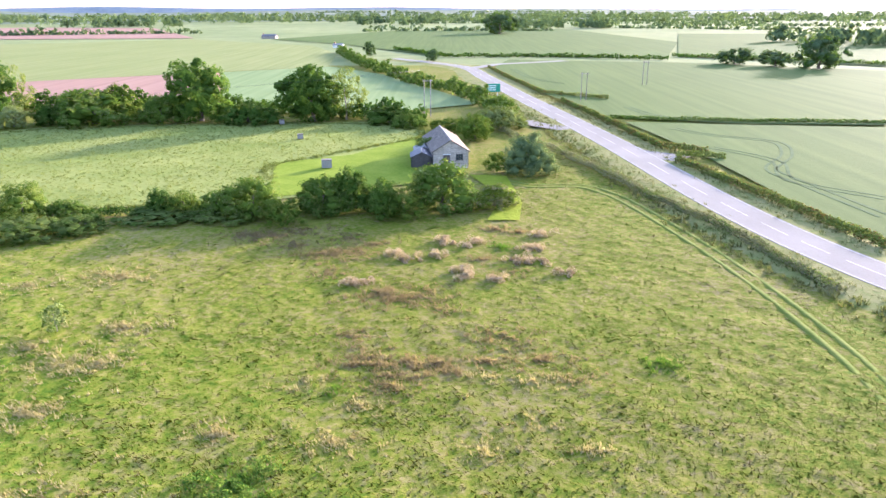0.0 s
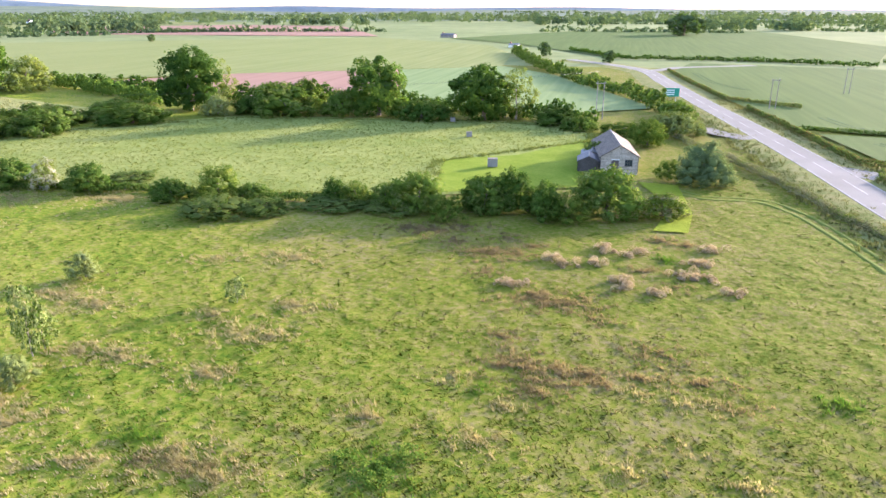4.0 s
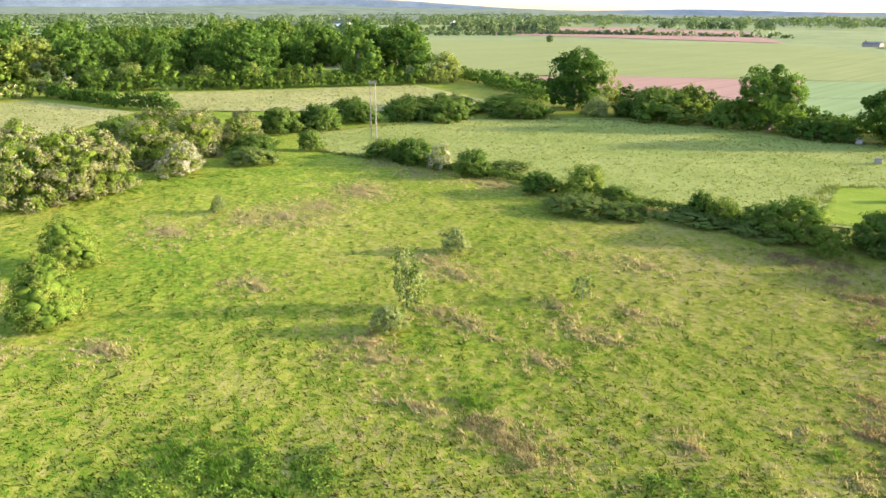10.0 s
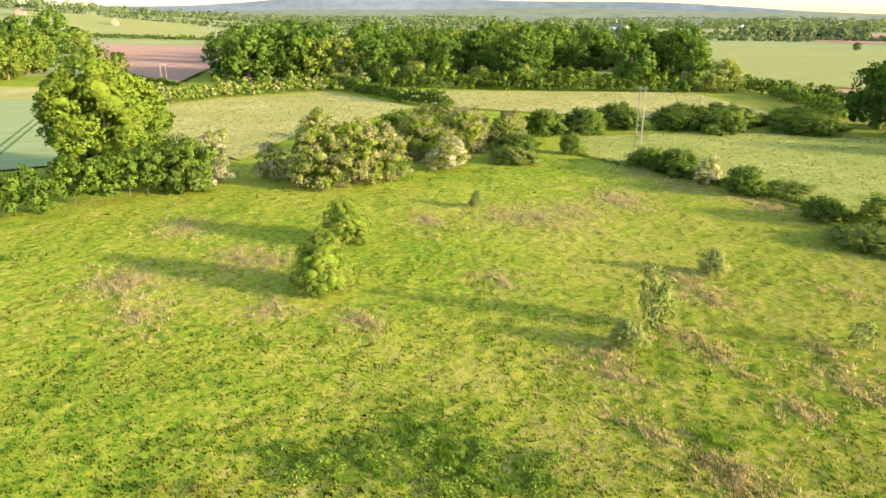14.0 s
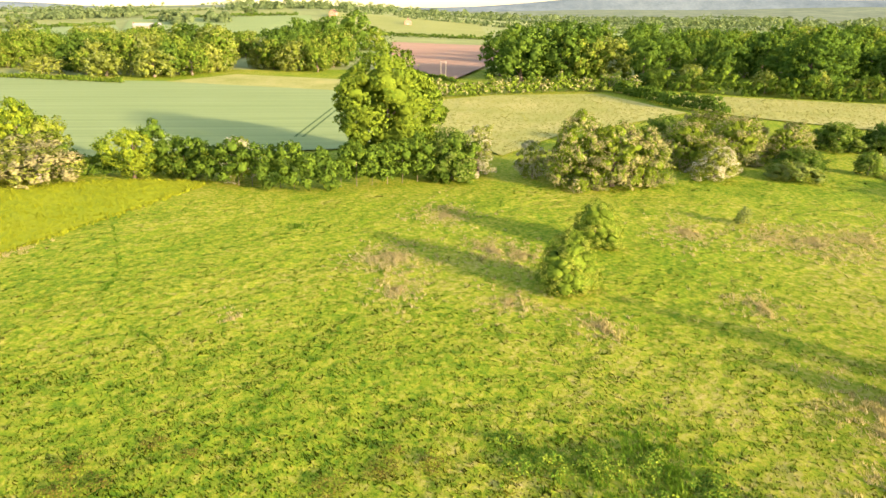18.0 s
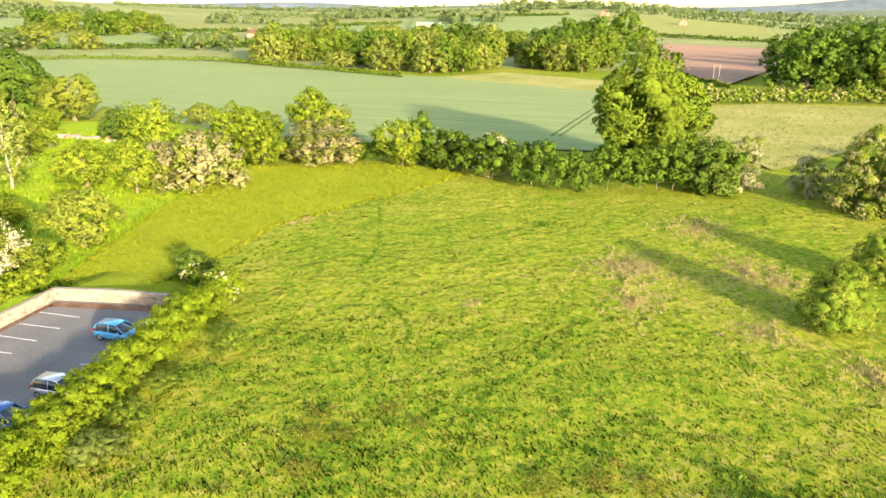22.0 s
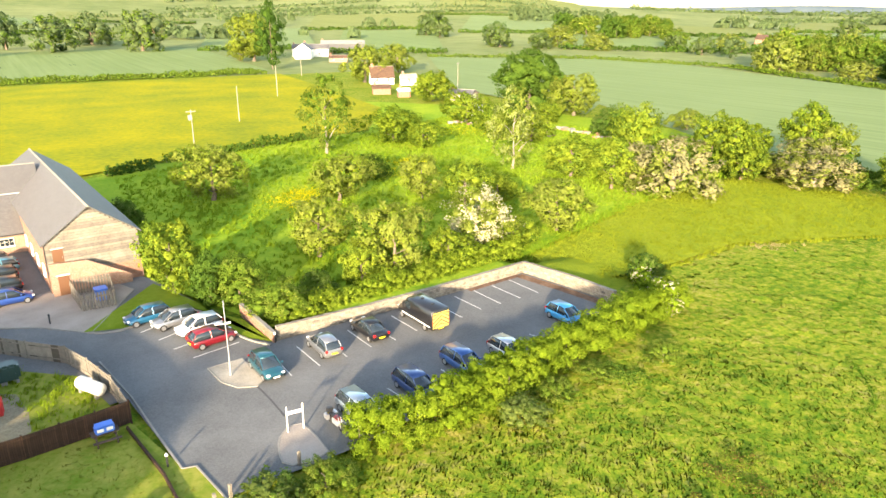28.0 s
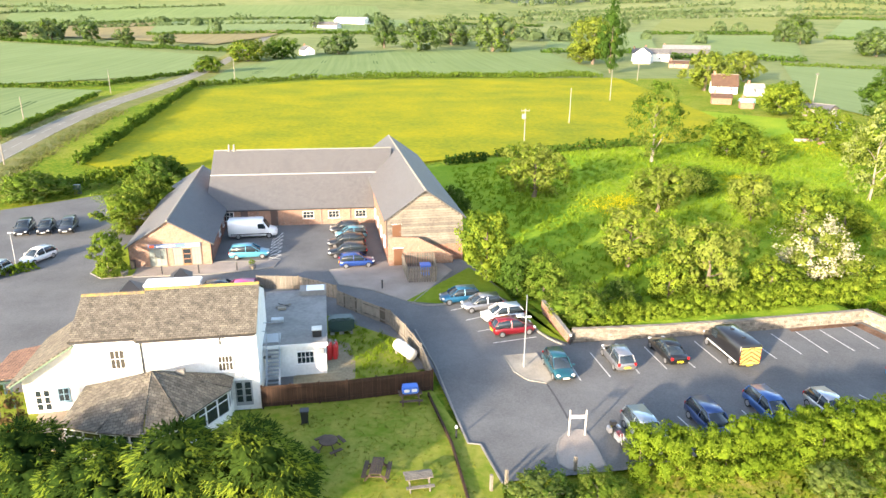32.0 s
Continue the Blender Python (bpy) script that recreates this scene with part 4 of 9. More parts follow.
def lattice(x, y, cell, seed):
    """Smooth noise between 0 and 1 on a square lattice."""
    x, y = x / cell, y / cell
    i, j = np.floor(x).astype(np.int64), np.floor(y).astype(np.int64)
    u, v = x - i, y - j
    u, v = u * u * (3 - 2 * u), v * v * (3 - 2 * v)

    def h(a, b):
        n = (a * 374761393 + b * 668265263 + seed * 974711) & 0x7FFFFFFF
        n = ((n ^ (n >> 13)) * 1274126177) & 0x7FFFFFFF
        return ((n ^ (n >> 16)) & 0xFFFF) / 65535.0
    return (h(i, j) * (1 - u) + h(i + 1, j) * u) * (1 - v) + (h(i, j + 1) * (1 - u) + h(i + 1, j + 1) * u) * v


def bumps(x, y):
    """Tussocky relief of the rough pasture, always below the level of the paths."""
    a, b, c = lattice(x + 0.3 * y, y - 0.2 * x, 0.75, 1), lattice(x, y, 1.7, 2), lattice(x, y, 5.0, 3)
    return -0.42 + 0.15 * a + 0.08 * b + 0.1 * c
# ---- ground: one sheet to the horizon ----
def graded(lo, hi, step, far):
    mid = list(np.arange(lo, hi + step / 2, step))
    out, d, v = [], step, hi
    while v < far:
        d *= 1.13
        v += d
        out.append(v)
    left, d, v = [], step, lo
    while v > -far:
        d *= 1.13
        v -= d
        left.append(v)
    return np.array(left[::-1] + mid + out)


gx, gy = graded(-100, 46, 0.44, 4700), graded(-40, 100, 0.44, 4700)
X, Y = np.meshgrid(gx, gy)
Z = np.vectorize(land)(X, Y) + bumps(X, Y) * (np.hypot(X, Y) < 330) - 0.3 * (np.hypot(X, Y) >= 330)
nx, ny = len(gx), len(gy)
ii = np.arange(nx * ny).reshape(ny, nx)
quads = np.stack([ii[:-1, :-1], ii[:-1, 1:], ii[1:, 1:], ii[1:, :-1]], -1).reshape(-1, 4)
gm = bpy.data.meshes.new("ground")
gm.from_pydata(np.stack([X, Y, Z], -1).reshape(-1, 3), [], quads)
gm.polygons.foreach_set("use_smooth", np.ones(len(gm.polygons), bool))
gm.materials.append(M["ground"])
gm.materials.append(M["hazed_pasture"])
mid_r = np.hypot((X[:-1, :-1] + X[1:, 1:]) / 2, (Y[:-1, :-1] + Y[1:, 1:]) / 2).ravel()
gm.materials.append(M["hazed_mosaic"])
# ground colour takes on painted haze in two steps of distance
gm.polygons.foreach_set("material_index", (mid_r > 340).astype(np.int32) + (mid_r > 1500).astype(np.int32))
tagged(new("ground", gm), "rough tussocky pasture with green and dry grass", "ground", kind="structure")

# ---- fields near by ----
sheet("hay_field", [(-111.5, 79.2), (-69.6, 89.1), (-29.2, 94.1), (-3.5, 106.9), (-5.9, 145.7), (-6.1, 167.5), (-38.3, 166.9), (-94.3, 160.4), (-123.5, 131.9), (-131.5, 89.6)], M["hay"], -0.1, "long pale green hay meadow behind the hedge")
sheet("mown_patch", [(-31.2, 120.8), (-18.5, 127.9), (-6.6, 148.0), (-5.4, 106.1), (-26.3, 97.1)], M["mown"], -0.06, "bright freshly mown grass beside the stone barn")
sheet("mown_strip", [(3.1, 111.6), (9.2, 110.6), (10.2, 94.6), (9.0, 85.8), (4.8, 85.7), (7.6, 97.5)], M["bank_grass"], -0.1, "bright mown strip at the hedge end")
sheet("paddock", [(-217.9, 4.6), (-231.9, 25.2), (-235.8, 62.8), (-189.6, 74.7), (-153.8, 31.7), (-131.8, 16.8), (-164.9, 2.6)], M["paddock"], 0.03, "pale dry paddock behind the hawthorns")
sheet("pasture_strip", [(-242.6, 68.7), (-189.6, 178.0), (-133.9, 159.8), (-148.0, 119.6), (-183.8, 86.3)], M["paddock"], 0.025, "pale rough pasture in front of the wood")
sheet("barley_field", [(-361.9, 335.0), (-209.6, 223.5), (-156.2, 267.1), (-56.6, 330.5), (-66.2, 420.7), (-97.0, 513.3), (-222.0, 626.1), (-489.1, 451.6)], M["barley"], 0.05, "broad pale green barley field", 60)
sheet("red_field", [(-190.8, 226.5), (-156.2, 267.1), (-98.2, 302.1), (-73.2, 227.6), (-116.4, 191.4), (-167.6, 206.1)], M["soil"], 0.04, "strip of bare red ploughed soil", 60)
sheet("green_field", [(-97.6, 302.4), (-55.4, 331.0), (-27.5, 290.7), (8.7, 199.5), (-13.7, 184.5), (-28.9, 183.2), (-59.0, 181.5)], M["wheat"], 0.035, "green crop field beside the road hedge", 60)
sheet("red_field", [(-580.4, 626.7), (-230.8, 650.8), (-401.4, 982.9), (-606.2, 1042.1), (-750.8, 812.0)], M["soil"], 0.12, "far field of bare red soil", 80)
sheet("pale_field", [(-552.6, 500.9), (-790.0, 866.5), (-649.9, 1117.5), (-914.8, 1289.9), (-1116.9, 991.9)], M["barley"], 0.12, "far pale green field", 80)
sheet("wheat_field", [(18.5, 316.4), (29.4, 224.5), (39.7, 173.0), (66.5, 162.9), (100.0, 160.0), (182.5, 299.6), (123.4, 345.1), (30.4, 371.6)], M["wheat3"], 0.05, "blue-green wheat field across the road", 60)
sheet("wheat_field", [(41.5, 165.8), (46.4, 130.2), (48.2, 94.9), (51.2, 77.2), (98.2, 156.9), (65.9, 161.3)], M["wheat3"], 0.055, "blue-green wheat field with tramlines", 60)
sheet("wheat_field", [(-83.4, 541.2), (-11.7, 409.1), (114.8, 380.5), (173.4, 550.2), (138.9, 877.7), (-62.8, 836.5), (-154.5, 623.1)], M["wheat3"], 0.12, "far green wheat field", 80)
sheet("wheat_field", [(124.8, 393.3), (195.9, 322.4), (420.6, 703.0), (226.3, 720.9)], M["wheat3"], 0.12, "far hazy green field", 80)
sheet("wheat_field", [(-130.6, -91.1), (-132.5, -55.0), (-139.4, -14.6), (-142.4, -4.4), (-246.1, -25.5), (-277.7, -73.5), (-285.4, -133.6), (-340.0, -328.2), (-308.4, -311.7), (-234.8, -381.6), (-146.9, -220.6), (-139.4, -142.5), (-159.0, -157.1)], M["wheat2"], 0.05, "blue-green wheat field with long tree shadows", 60)
sheet("headland", [(-278.4, -96.3), (-246.1, -25.5), (-288.0, -29.7), (-311.1, -77.1)], M["paddock"], 0.08, "strip of yellow flowering headland", 60)
sheet("red_field", [(-348.0, -11.0), (-281.7, 15.8), (-399.8, 48.6), (-538.9, 67.0), (-563.7, -17.9)], M["soil"], 0.7, "red ploughed field behind the wood edge", 60)
sheet("buttercup_field", [(53.0, -135.7), (62.4, -268.6), (20.6, -305.1), (-113.3, -312.8), (-107.7, -259.3), (-97.3, -184.9), (-75.8, -150.4), (-42.5, -144.5), (-7.6, -130.7), (23.3, -115.0), (38.3, -120.4)], M["buttercup"], 0.05, "meadow yellow with buttercups behind the building", 60)
sheet("wheat_field", [(66.1, -290.2), (68.0, -360.7), (44.1, -457.2), (-30.6, -523.2), (-133.9, -533.8), (-115.6, -331.0), (21.8, -324.6)], M["wheat"], 0.06, "green wheat field with tramlines", 60)
sheet("wheat_field", [(141.9, -294.0), (81.8, -338.9), (93.7, -464.3), (191.3, -529.7), (284.3, -601.2)], M["wheat2"], 0.06, "green wheat field across the road", 60)
sheet("wheat_field", [(87.3, -176.9), (95.8, -270.4), (136.7, -282.8)], M["wheat2"], 0.055, "green wheat field across the road", 60)
sheet("brown_field", [(336.5, -714.2), (110.8, -552.4), (80.5, -643.8), (67.2, -850.8), (243.4, -950.8), (403.1, -858.8)], M["brownfield"], 0.6, "far brown stubble field", 80)
sheet("orchard_ground", [(-5.2, -125.8), (-41.9, -142.6), (-75.1, -148.9), (-99.1, -201.3), (-130.7, -166.3), (-140.1, -111.3), (-120.4, -76.6), (-78.4, -68.9), (-49.9, -59.2), (-18.0, -56.1), (-11.3, -73.6), (-12.3, -97.8)], M["orchard"], 0.03, "lush rough orchard grass", 0)

# wheel tracks through the crops
for pts in ([(48.3, 191.3), (51.6, 175.6), (59.4, 169.0), (72.2, 167.1)], [(50.0, 156.0), (55.7, 147.2), (65.4, 139.3), (62.0, 126.4), (54.1, 114.7), (54.5, 104.8), (56.6, 86.5)], [(50.8, 133.5), (57.5, 121.4), (53.7, 106.6), (62.1, 95.7)],
            [(24.6, -336.9), (23.0, -440.6)], [(-6.6, -348.6), (-5.5, -479.1)], [(-39.8, -361.2), (-37.7, -482.0)], [(51.8, -325.9), (50.6, -357.0)], [(-153.6, -25.6), (-201.5, -22.6)], [(100.0, -204.0), (105.0, -236.6)], [(27.7, 315.0), (31.4, 273.4), (40.0, 251.8)]):
    line = curve_through(pts)
    for off in (-0.9, 0.9):
        track = []
        for i in range(len(line)):
            d = (Vector(line[min(len(line) - 1, i + 1)]) - Vector(line[max(0, i - 1)])).normalized()
            track.append((line[i][0] - d.y * off, line[i][1] + d.x * off))
        tagged(mesh_ob("wheel_track", strip(track, 0.55, 0.05, 0.09), M["tram"]), "dark wheel track pressed through the crop", "wheel track", kind="structure")

# fields on the far hills
FAR = [("wheat", 92.5, 98, 420, 640), ("wheat", 97, 112, 620, 900), ("barley", 99, 110, 920, 1300), ("wheat2", 111, 124, 560, 800), ("barley", 112, 122, 820, 1150), ("wheat", 124, 138, 520, 700),
       ("barley", 123, 133, 720, 960), ("wheat2", 134, 146, 720, 1000), ("barley", 136, 148, 1020, 1400), ("wheat", 147, 156, 480, 760), ("barley", 147, 158, 780, 1050), ("wheat2", 157, 166, 520, 800),
       ("barley", 84, 97, 660, 1000), ("wheat", 60, 80, 700, 1100), ("wheat2", 176, 196, 700, 980), ("wheat", 178, 205, 1000, 1250), ("barley", 166, 176, 900, 1150)]
for crop, a0, a1, r0, r1 in FAR:
    ring = [(a0, r0), ((a0 + a1) / 2, r0 * 1.04), (a1, r0), (a1 - 1, r1), ((a0 + a1) / 2, r1 * 0.97), (a0 + 1, r1)]
    sheet(crop + "_field", [(-r * math.sin(radians(a)), r * math.cos(radians(a))) for a, r in ring], M[crop], 0.9, "far hillside crop field", 90)
    hedge([(-r * math.sin(radians(a)), r * math.cos(radians(a))) for a, r in ((a0, r0 * 0.99), (a1, r0 * 0.99))], 3.0, 4.0, ("oak", "scrub"), "dark hedge line between far fields", 1.2, 1.2)

# ---- roads ----
def shouldered(pts, inner, outer, top, foot):
    """A band along a line of points whose edges slope down into the grass."""
    bm = bmesh.new()
    rows = []
    for i, p in enumerate(pts):
        d = (Vector(pts[min(len(pts) - 1, i + 1)]) - Vector(pts[max(0, i - 1)])).normalized()
        g = land(p[0], p[1])
        rows.append([bm.verts.new((p[0] - d.y * o, p[1] + d.x * o, g + z)) for o, z in ((-outer / 2, foot), (-inner / 2, top), (inner / 2, top), (outer / 2, foot))])
    for a, b in zip(rows, rows[1:]):
        for k in range(3):
            bm.faces.new((a[k], a[k + 1], b[k + 1], b[k])).smooth = True
    bmesh.ops.recalc_face_normals(bm, faces=bm.faces)
    if sum(f.normal.z for f in bm.faces) < 0:
        bmesh.ops.reverse_faces(bm, faces=bm.faces)
    return bm


ROAD = curve_through([(84.8, -678.9), (77.3, -335.7), (79.0, -220.9), (73.6, -147.4), (66.0, -100.0), (62.0, -50.0), (58.5, 0.0), (55.0, 40.0), (44.2, 65.5), (38.4, 90.0), (33.4, 133.7), (28.3, 171.3), (21.5, 217.2), (13.9, 275.1), (4.8, 329.2), (-29.1, 382.4)], 10)
tagged(mesh_ob("road", strip(ROAD, 6.6, 0.0, 0.07), M["road"]), "grey two-lane country road", "road", kind="structure")
tagged(mesh_ob("verge", shouldered(ROAD, 12.5, 21.0, 0.03, -0.48), M["verge"]), "rough grass verge along the road", "verge", kind="structure")
marks = bmesh.new()
for k, (p, q) in enumerate(zip(resample(ROAD, 3.0), resample(ROAD, 3.0)[1:])):
    if k % 3 < 2:
        strip([p, q], 0.15, 0.07, 0.078, marks)
tagged(mesh_ob("road_marking", marks, M["worn_line"]), "white dashed centre line", "road marking", kind="structure")
for s in (-1, 1):
    edge = []
    for i in range(len(ROAD)):
        a, b = Vector(ROAD[max(0, i - 1)]), Vector(ROAD[min(len(ROAD) - 1, i + 1)])
        d = (b - a).normalized()
        edge.append((ROAD[i][0] - d.y * s * 3.05, ROAD[i][1] + d.x * s * 3.05))
    tagged(mesh_ob("road_marking", strip(edge, 0.1, 0.07, 0.078), M["worn_line"]), "white edge line", "road marking", kind="structure")
tagged(mesh_ob("side_road", strip([(33.6, 130.3), (38.8, 126.0), (42.0, 123.0)], 6.0, 0.0, 0.06), M["road"]), "short asphalt field entrance", "road", kind="structure")
tagged(mesh_ob("side_road", strip([(8.4, 316.8), (22.6, 341.9), (58.2, 362.5)], 6.0, 0.0, 0.06), M["road"]), "side road leaving the junction", "road", kind="structure")
PATH_LINE = curve_through([(7.7, 108.5), (12.5, 104.5), (20.1, 104.3), (23.8, 99.1), (25.8, 92.9), (27.6, 84.4), (29.2, 75.6), (30.4, 67.0), (31.2, 58.8), (31.6, 49.8), (31.3, 44.1), (30.4, 36.0)])
for off in (-0.8, 0.8):
    track = []
    for i in range(len(PATH_LINE)):
        d = (Vector(PATH_LINE[min(len(PATH_LINE) - 1, i + 1)]) - Vector(PATH_LINE[max(0, i - 1)])).normalized()
        track.append((PATH_LINE[i][0] - d.y * off, PATH_LINE[i][1] + d.x * off))
    tagged(mesh_ob("wheel_track", shouldered(track, 0.45, 1.0, -0.19, -0.42), M["trodden"]), "faint wheel track through the long grass", "wheel track", kind="structure")
tagged(mesh_ob("side_road", strip([(17.2, 167.8), (21.4, 160.6), (26.6, 155.7)], 5.0, 0.0, 0.062), M["road"]), "short asphalt lay-by beside the road", "road", kind="structure")

# ---- car park and yard ----
YARD = [(-9.1, -35.1), (-16.8, -35.5), (-45.7, -41.5), (-48.2, -43.6), (-46.0, -54.9), (-17.4, -53.1), (-15.7, -58.8), (-11.4, -74.0), (-3.7, -91.3), (19.3, -93.4), (40.0, -111.5), (52.7, -102.6), (30.3, -54.5), (24.7, -44.1), (8.4, -47.0), (-4.9, -49.9), (-6.3, -39.3), (-7.1, -39.1), (-7.7, -35.0)]
sheet("car_park", YARD, M["asphalt"], 0.06, "grey asphalt car park and access road")
sheet("left_yard", [(51.7, -100.5), (60.7, -90.8), (36.0, -49.7), (27.7, -48.9)], M["asphalt"], 0.055, "grey asphalt yard beside the road")
sheet("beer_garden", [(8.1, -44.7), (-4.6, -46.2), (-6.4, -39.1), (-7.2, -38.9), (-7.8, -34.9), (-7.2, -30.0), (10.7, -30.2), (21.5, -35.7), (27.7, -48.9), (23.8, -49.3), (16.7, -44.7)], M["lawn"], 0.09, "worn mown lawn of the pub garden")
sheet("yard_grass", [(4.1, -61.0), (-2.2, -55.5), (-4.4, -46.7), (3.7, -46.1), (3.9, -50.0)], M["lawn"], 0.095, "patchy grass inside the fenced yard")
sheet("yard_gravel", [(3.9, -56.2), (1.9, -54.8), (1.3, -51.7), (1.3, -48.7), (3.8, -47.4), (5.9, -47.1), (6.1, -49.2)], M["dirt"], 0.11, "bare trodden earth patch beside the kitchen")
sheet("wall_grass", [(-16.3, -59.0), (-17.1, -53.0), (-15.1, -55.4), (-13.9, -64.9), (-11.2, -72.7), (-3.6, -63.7), (-6.7, -62.7), (-12.9, -64.3)], M["mown"], 0.13, "mown grass bank beside the parking bays")


def island(name, pts, mat, label, h=0.12):
    bm = prism(pts, 0.0, h)
    t = mesh_ob(name, bm, mat)
    part("kerb", strip(list(pts) + [pts[0]], 0.11, 0.0, h + 0.02), M["kerb"], t)
    return tagged(t, label, "traffic island", kind="structure")


island("lamp_island", [(-11.1, -51.3), (-13.9, -51.5), (-14.2, -47.1), (-13.5, -46.5), (-12.2, -47.1), (-11.4, -48.5)], M["gravel"], "kerbed gravel island round the lamp post")
island("sign_island", [(-11.9, -37.4), (-12.2, -38.4), (-12.6, -39.2), (-13.3, -39.9), (-13.9, -40.1), (-14.5, -40.0), (-14.7, -38.0), (-14.7, -36.0), (-13.4, -35.6), (-12.2, -35.9), (-11.8, -36.5)], M["paving"], "pale gravel island round the sign frame", 0.09)
island("court_island", [(4.4, -73.3), (3.2, -68.9), (-0.3, -67.0), (-4.2, -63.2), (-9.2, -72.0), (-7.1, -76.9), (-2.4, -76.0)], M["paving"], "paved corner beside the office yard")
island("grass_island", [(30.4, -74.8), (30.8, -80.5), (29.6, -85.7), (25.7, -77.1), (25.6, -73.5), (28.6, -72.9)], M["mown"], "kerbed grass corner with a small tree")
island("shop_pavement", [(25.4, -73.1), (26.0, -77.1), (17.6, -77.3), (10.3, -77.2), (10.7, -74.8), (17.5, -73.2)], M["paving"], "paved path round the office front")

bays = bmesh.new()
for a, b in [((-35.9, -53.2), (-36.3, -49.2)), ((-38.4, -53.4), (-38.7, -49.2)), ((-40.8, -53.5), (-41.2, -49.3)), ((-43.3, -53.9), (-43.6, -49.5)), ((-33.4, -51.6), (-33.7, -48.6)),
             ((-28.3, -52.4), (-28.7, -48.4)), ((-23.5, -51.8), (-23.8, -47.8)), ((-25.7, -51.1), (-26.2, -47.8)), ((-18.5, -51.2), (-18.8, -47.0)), ((-21.2, -51.0), (-21.3, -47.3)),
             ((-16.2, -50.0), (-16.3, -46.7)), ((-10.6, -53.8), (-14.6, -54.6)), ((-9.6, -56.2), (-12.6, -57.1)), ((-8.9, -58.7), (-12.1, -60.0)), ((-7.8, -61.1), (-10.8, -62.3)),
             ((-16.9, -39.4), (-17.3, -36.5)), ((-21.7, -41.0), (-22.0, -39.3)), ((-26.7, -41.3), (-26.8, -39.8)), ((-36.7, -42.5), (-37.1, -41.5))]:
    strip([a, b], 0.11, 0.06, 0.068, bays)
tagged(mesh_ob("bay_marking", bays, M["line"]), "white painted parking bay lines", "road marking", kind="structure")

tagged(mesh_ob("asphalt_seam", strip(curve_through([(-13.5, -46.5), (-13.7, -44.3), (-13.8, -41.5)]), 0.16, 0.06, 0.064), M["tar"]), "dark tar seam across the asphalt", "seam", kind="structure")

# raised bank retained by the car park wall
def bank(name, pts, side, steps, mat, label, ends):
    line = resample(pts, 1.0)
    v, f = [], []
    for i in range(len(line)):
        q = (Vector(line[min(len(line) - 1, i + 1)]) - Vector(line[max(0, i - 1)])).normalized()
        for o, z in steps:
            x, y = line[i][0] - q.y * o * side, line[i][1] + q.x * o * side
            z = -0.45 + (z + 0.45) * smooth(0, 1, min(i / ends[0], (len(line) - 1 - i) / ends[1]))
            v.append((x, y, z + 0.12 * math.sin(x * 1.7) * math.sin(y * 1.3) * (0.2 < o < 8)))
    n = len(steps)
    for i in range(len(line) - 1):
        for k in range(n - 1):
            f.append((i * n + k, (i + 1) * n + k, (i + 1) * n + k + 1, i * n + k + 1))
    me = bpy.data.meshes.new(name)
    me.from_pydata(v, [], f)
    me.polygons.foreach_set("use_smooth", np.ones(len(f), bool))
    me.materials.append(mat)
    return tagged(new(name, me), label, "bank", kind="structure")


BANK_STEPS = ((-0.1, 1.0), (0.6, 1.02), (2.0, 0.95), (4.0, 0.65), (7.0, 0.2), (10.0, -0.4))
CP_WALL = [(-17.1, -53.6), (-25.8, -53.6), (-33.5, -54.0), (-46.1, -55.0), (-47.6, -49.0), (-48.3, -43.5)]
for pts, mat_name, label, ends in ((CP_WALL[:4], "orchard", "grassy bank held up by the stone wall", (7, 0.01)), (CP_WALL[3:], "bank_grass", "nettle bank held up by the stone wall", (0.01, 9))):
    mid_x, mid_y = pts[0]
    q = Vector(pts[1]) - Vector(pts[0])
    side = 1 if Vector((-q.y, q.x)).dot(Vector((mid_x, mid_y)) - Vector((-20.0, -50.0))) > 0 else -1
    bank("wall_bank", pts, side, BANK_STEPS, M[mat_name], label, ends)

for pts, w in (([(-45.0, -54.3), (-46.4, -48.5), (-47.4, -43.4)], 1.1), ([(-38.0, -53.7), (-41.9, -54.1), (-45.0, -54.3)], 0.6)):
    tagged(mesh_ob("leaf_litter", strip(resample(pts, 2), w, 0.061, 0.066), M["litter"]), "brown leaf litter along the foot of the wall", "leaf litter", kind="structure")

# ---- hedges ----
hedge([(-16.7, -35.4), (-22.2, -35.0), (-29.8, -36.5), (-41.0, -38.2), (-52.8, -40.2)], 2.85, 4.2, ("laurel", "spring"), "dense bright green hedge along the car park", 0.085, 420, 0.2, 0.1)
hedge([(-18.9, -55.8), (-27.1, -56.3), (-35.6, -57.5), (-48.3, -59.3)], 1.9, 3.4, ("spring", "laurel"), "bright green hedge above the stone wall", 0.11, 180, 0.35, 0.2, 0.6)
hedge([(-117.7, -44.2), (-109.2, -28.2), (-106.0, -16.6), (-110.7, 0.3), (-111.9, 8.7)], 6.8, 5.5, ("scrub", "ash"), "tall mixed field hedge", 0.25, 46, 0.4, 0.16)
hedge([(-108.3, -77.5), (-116.3, -71.7), (-117.1, -57.0), (-117.7, -44.2)], 3.6, 4.0, ("ash", "scrub"), "tall mixed field hedge", 0.22, 38, 0.4, 0.35)
hedge([(-227.1, 5.0), (-236.4, 25.8), (-247.1, 67.9), (-239.2, 75.7)], 4.6, 5.0, ("ash", "dusky"), "field hedge flecked with blossom", 0.45, 9, 0.35, 0.25)
hedge([(-241.8, 70.4), (-203.4, 76.5), (-187.6, 84.5)], 3.6, 4.5, ("scrub", "oak"), "dark overgrown field hedge", 0.4, 10)
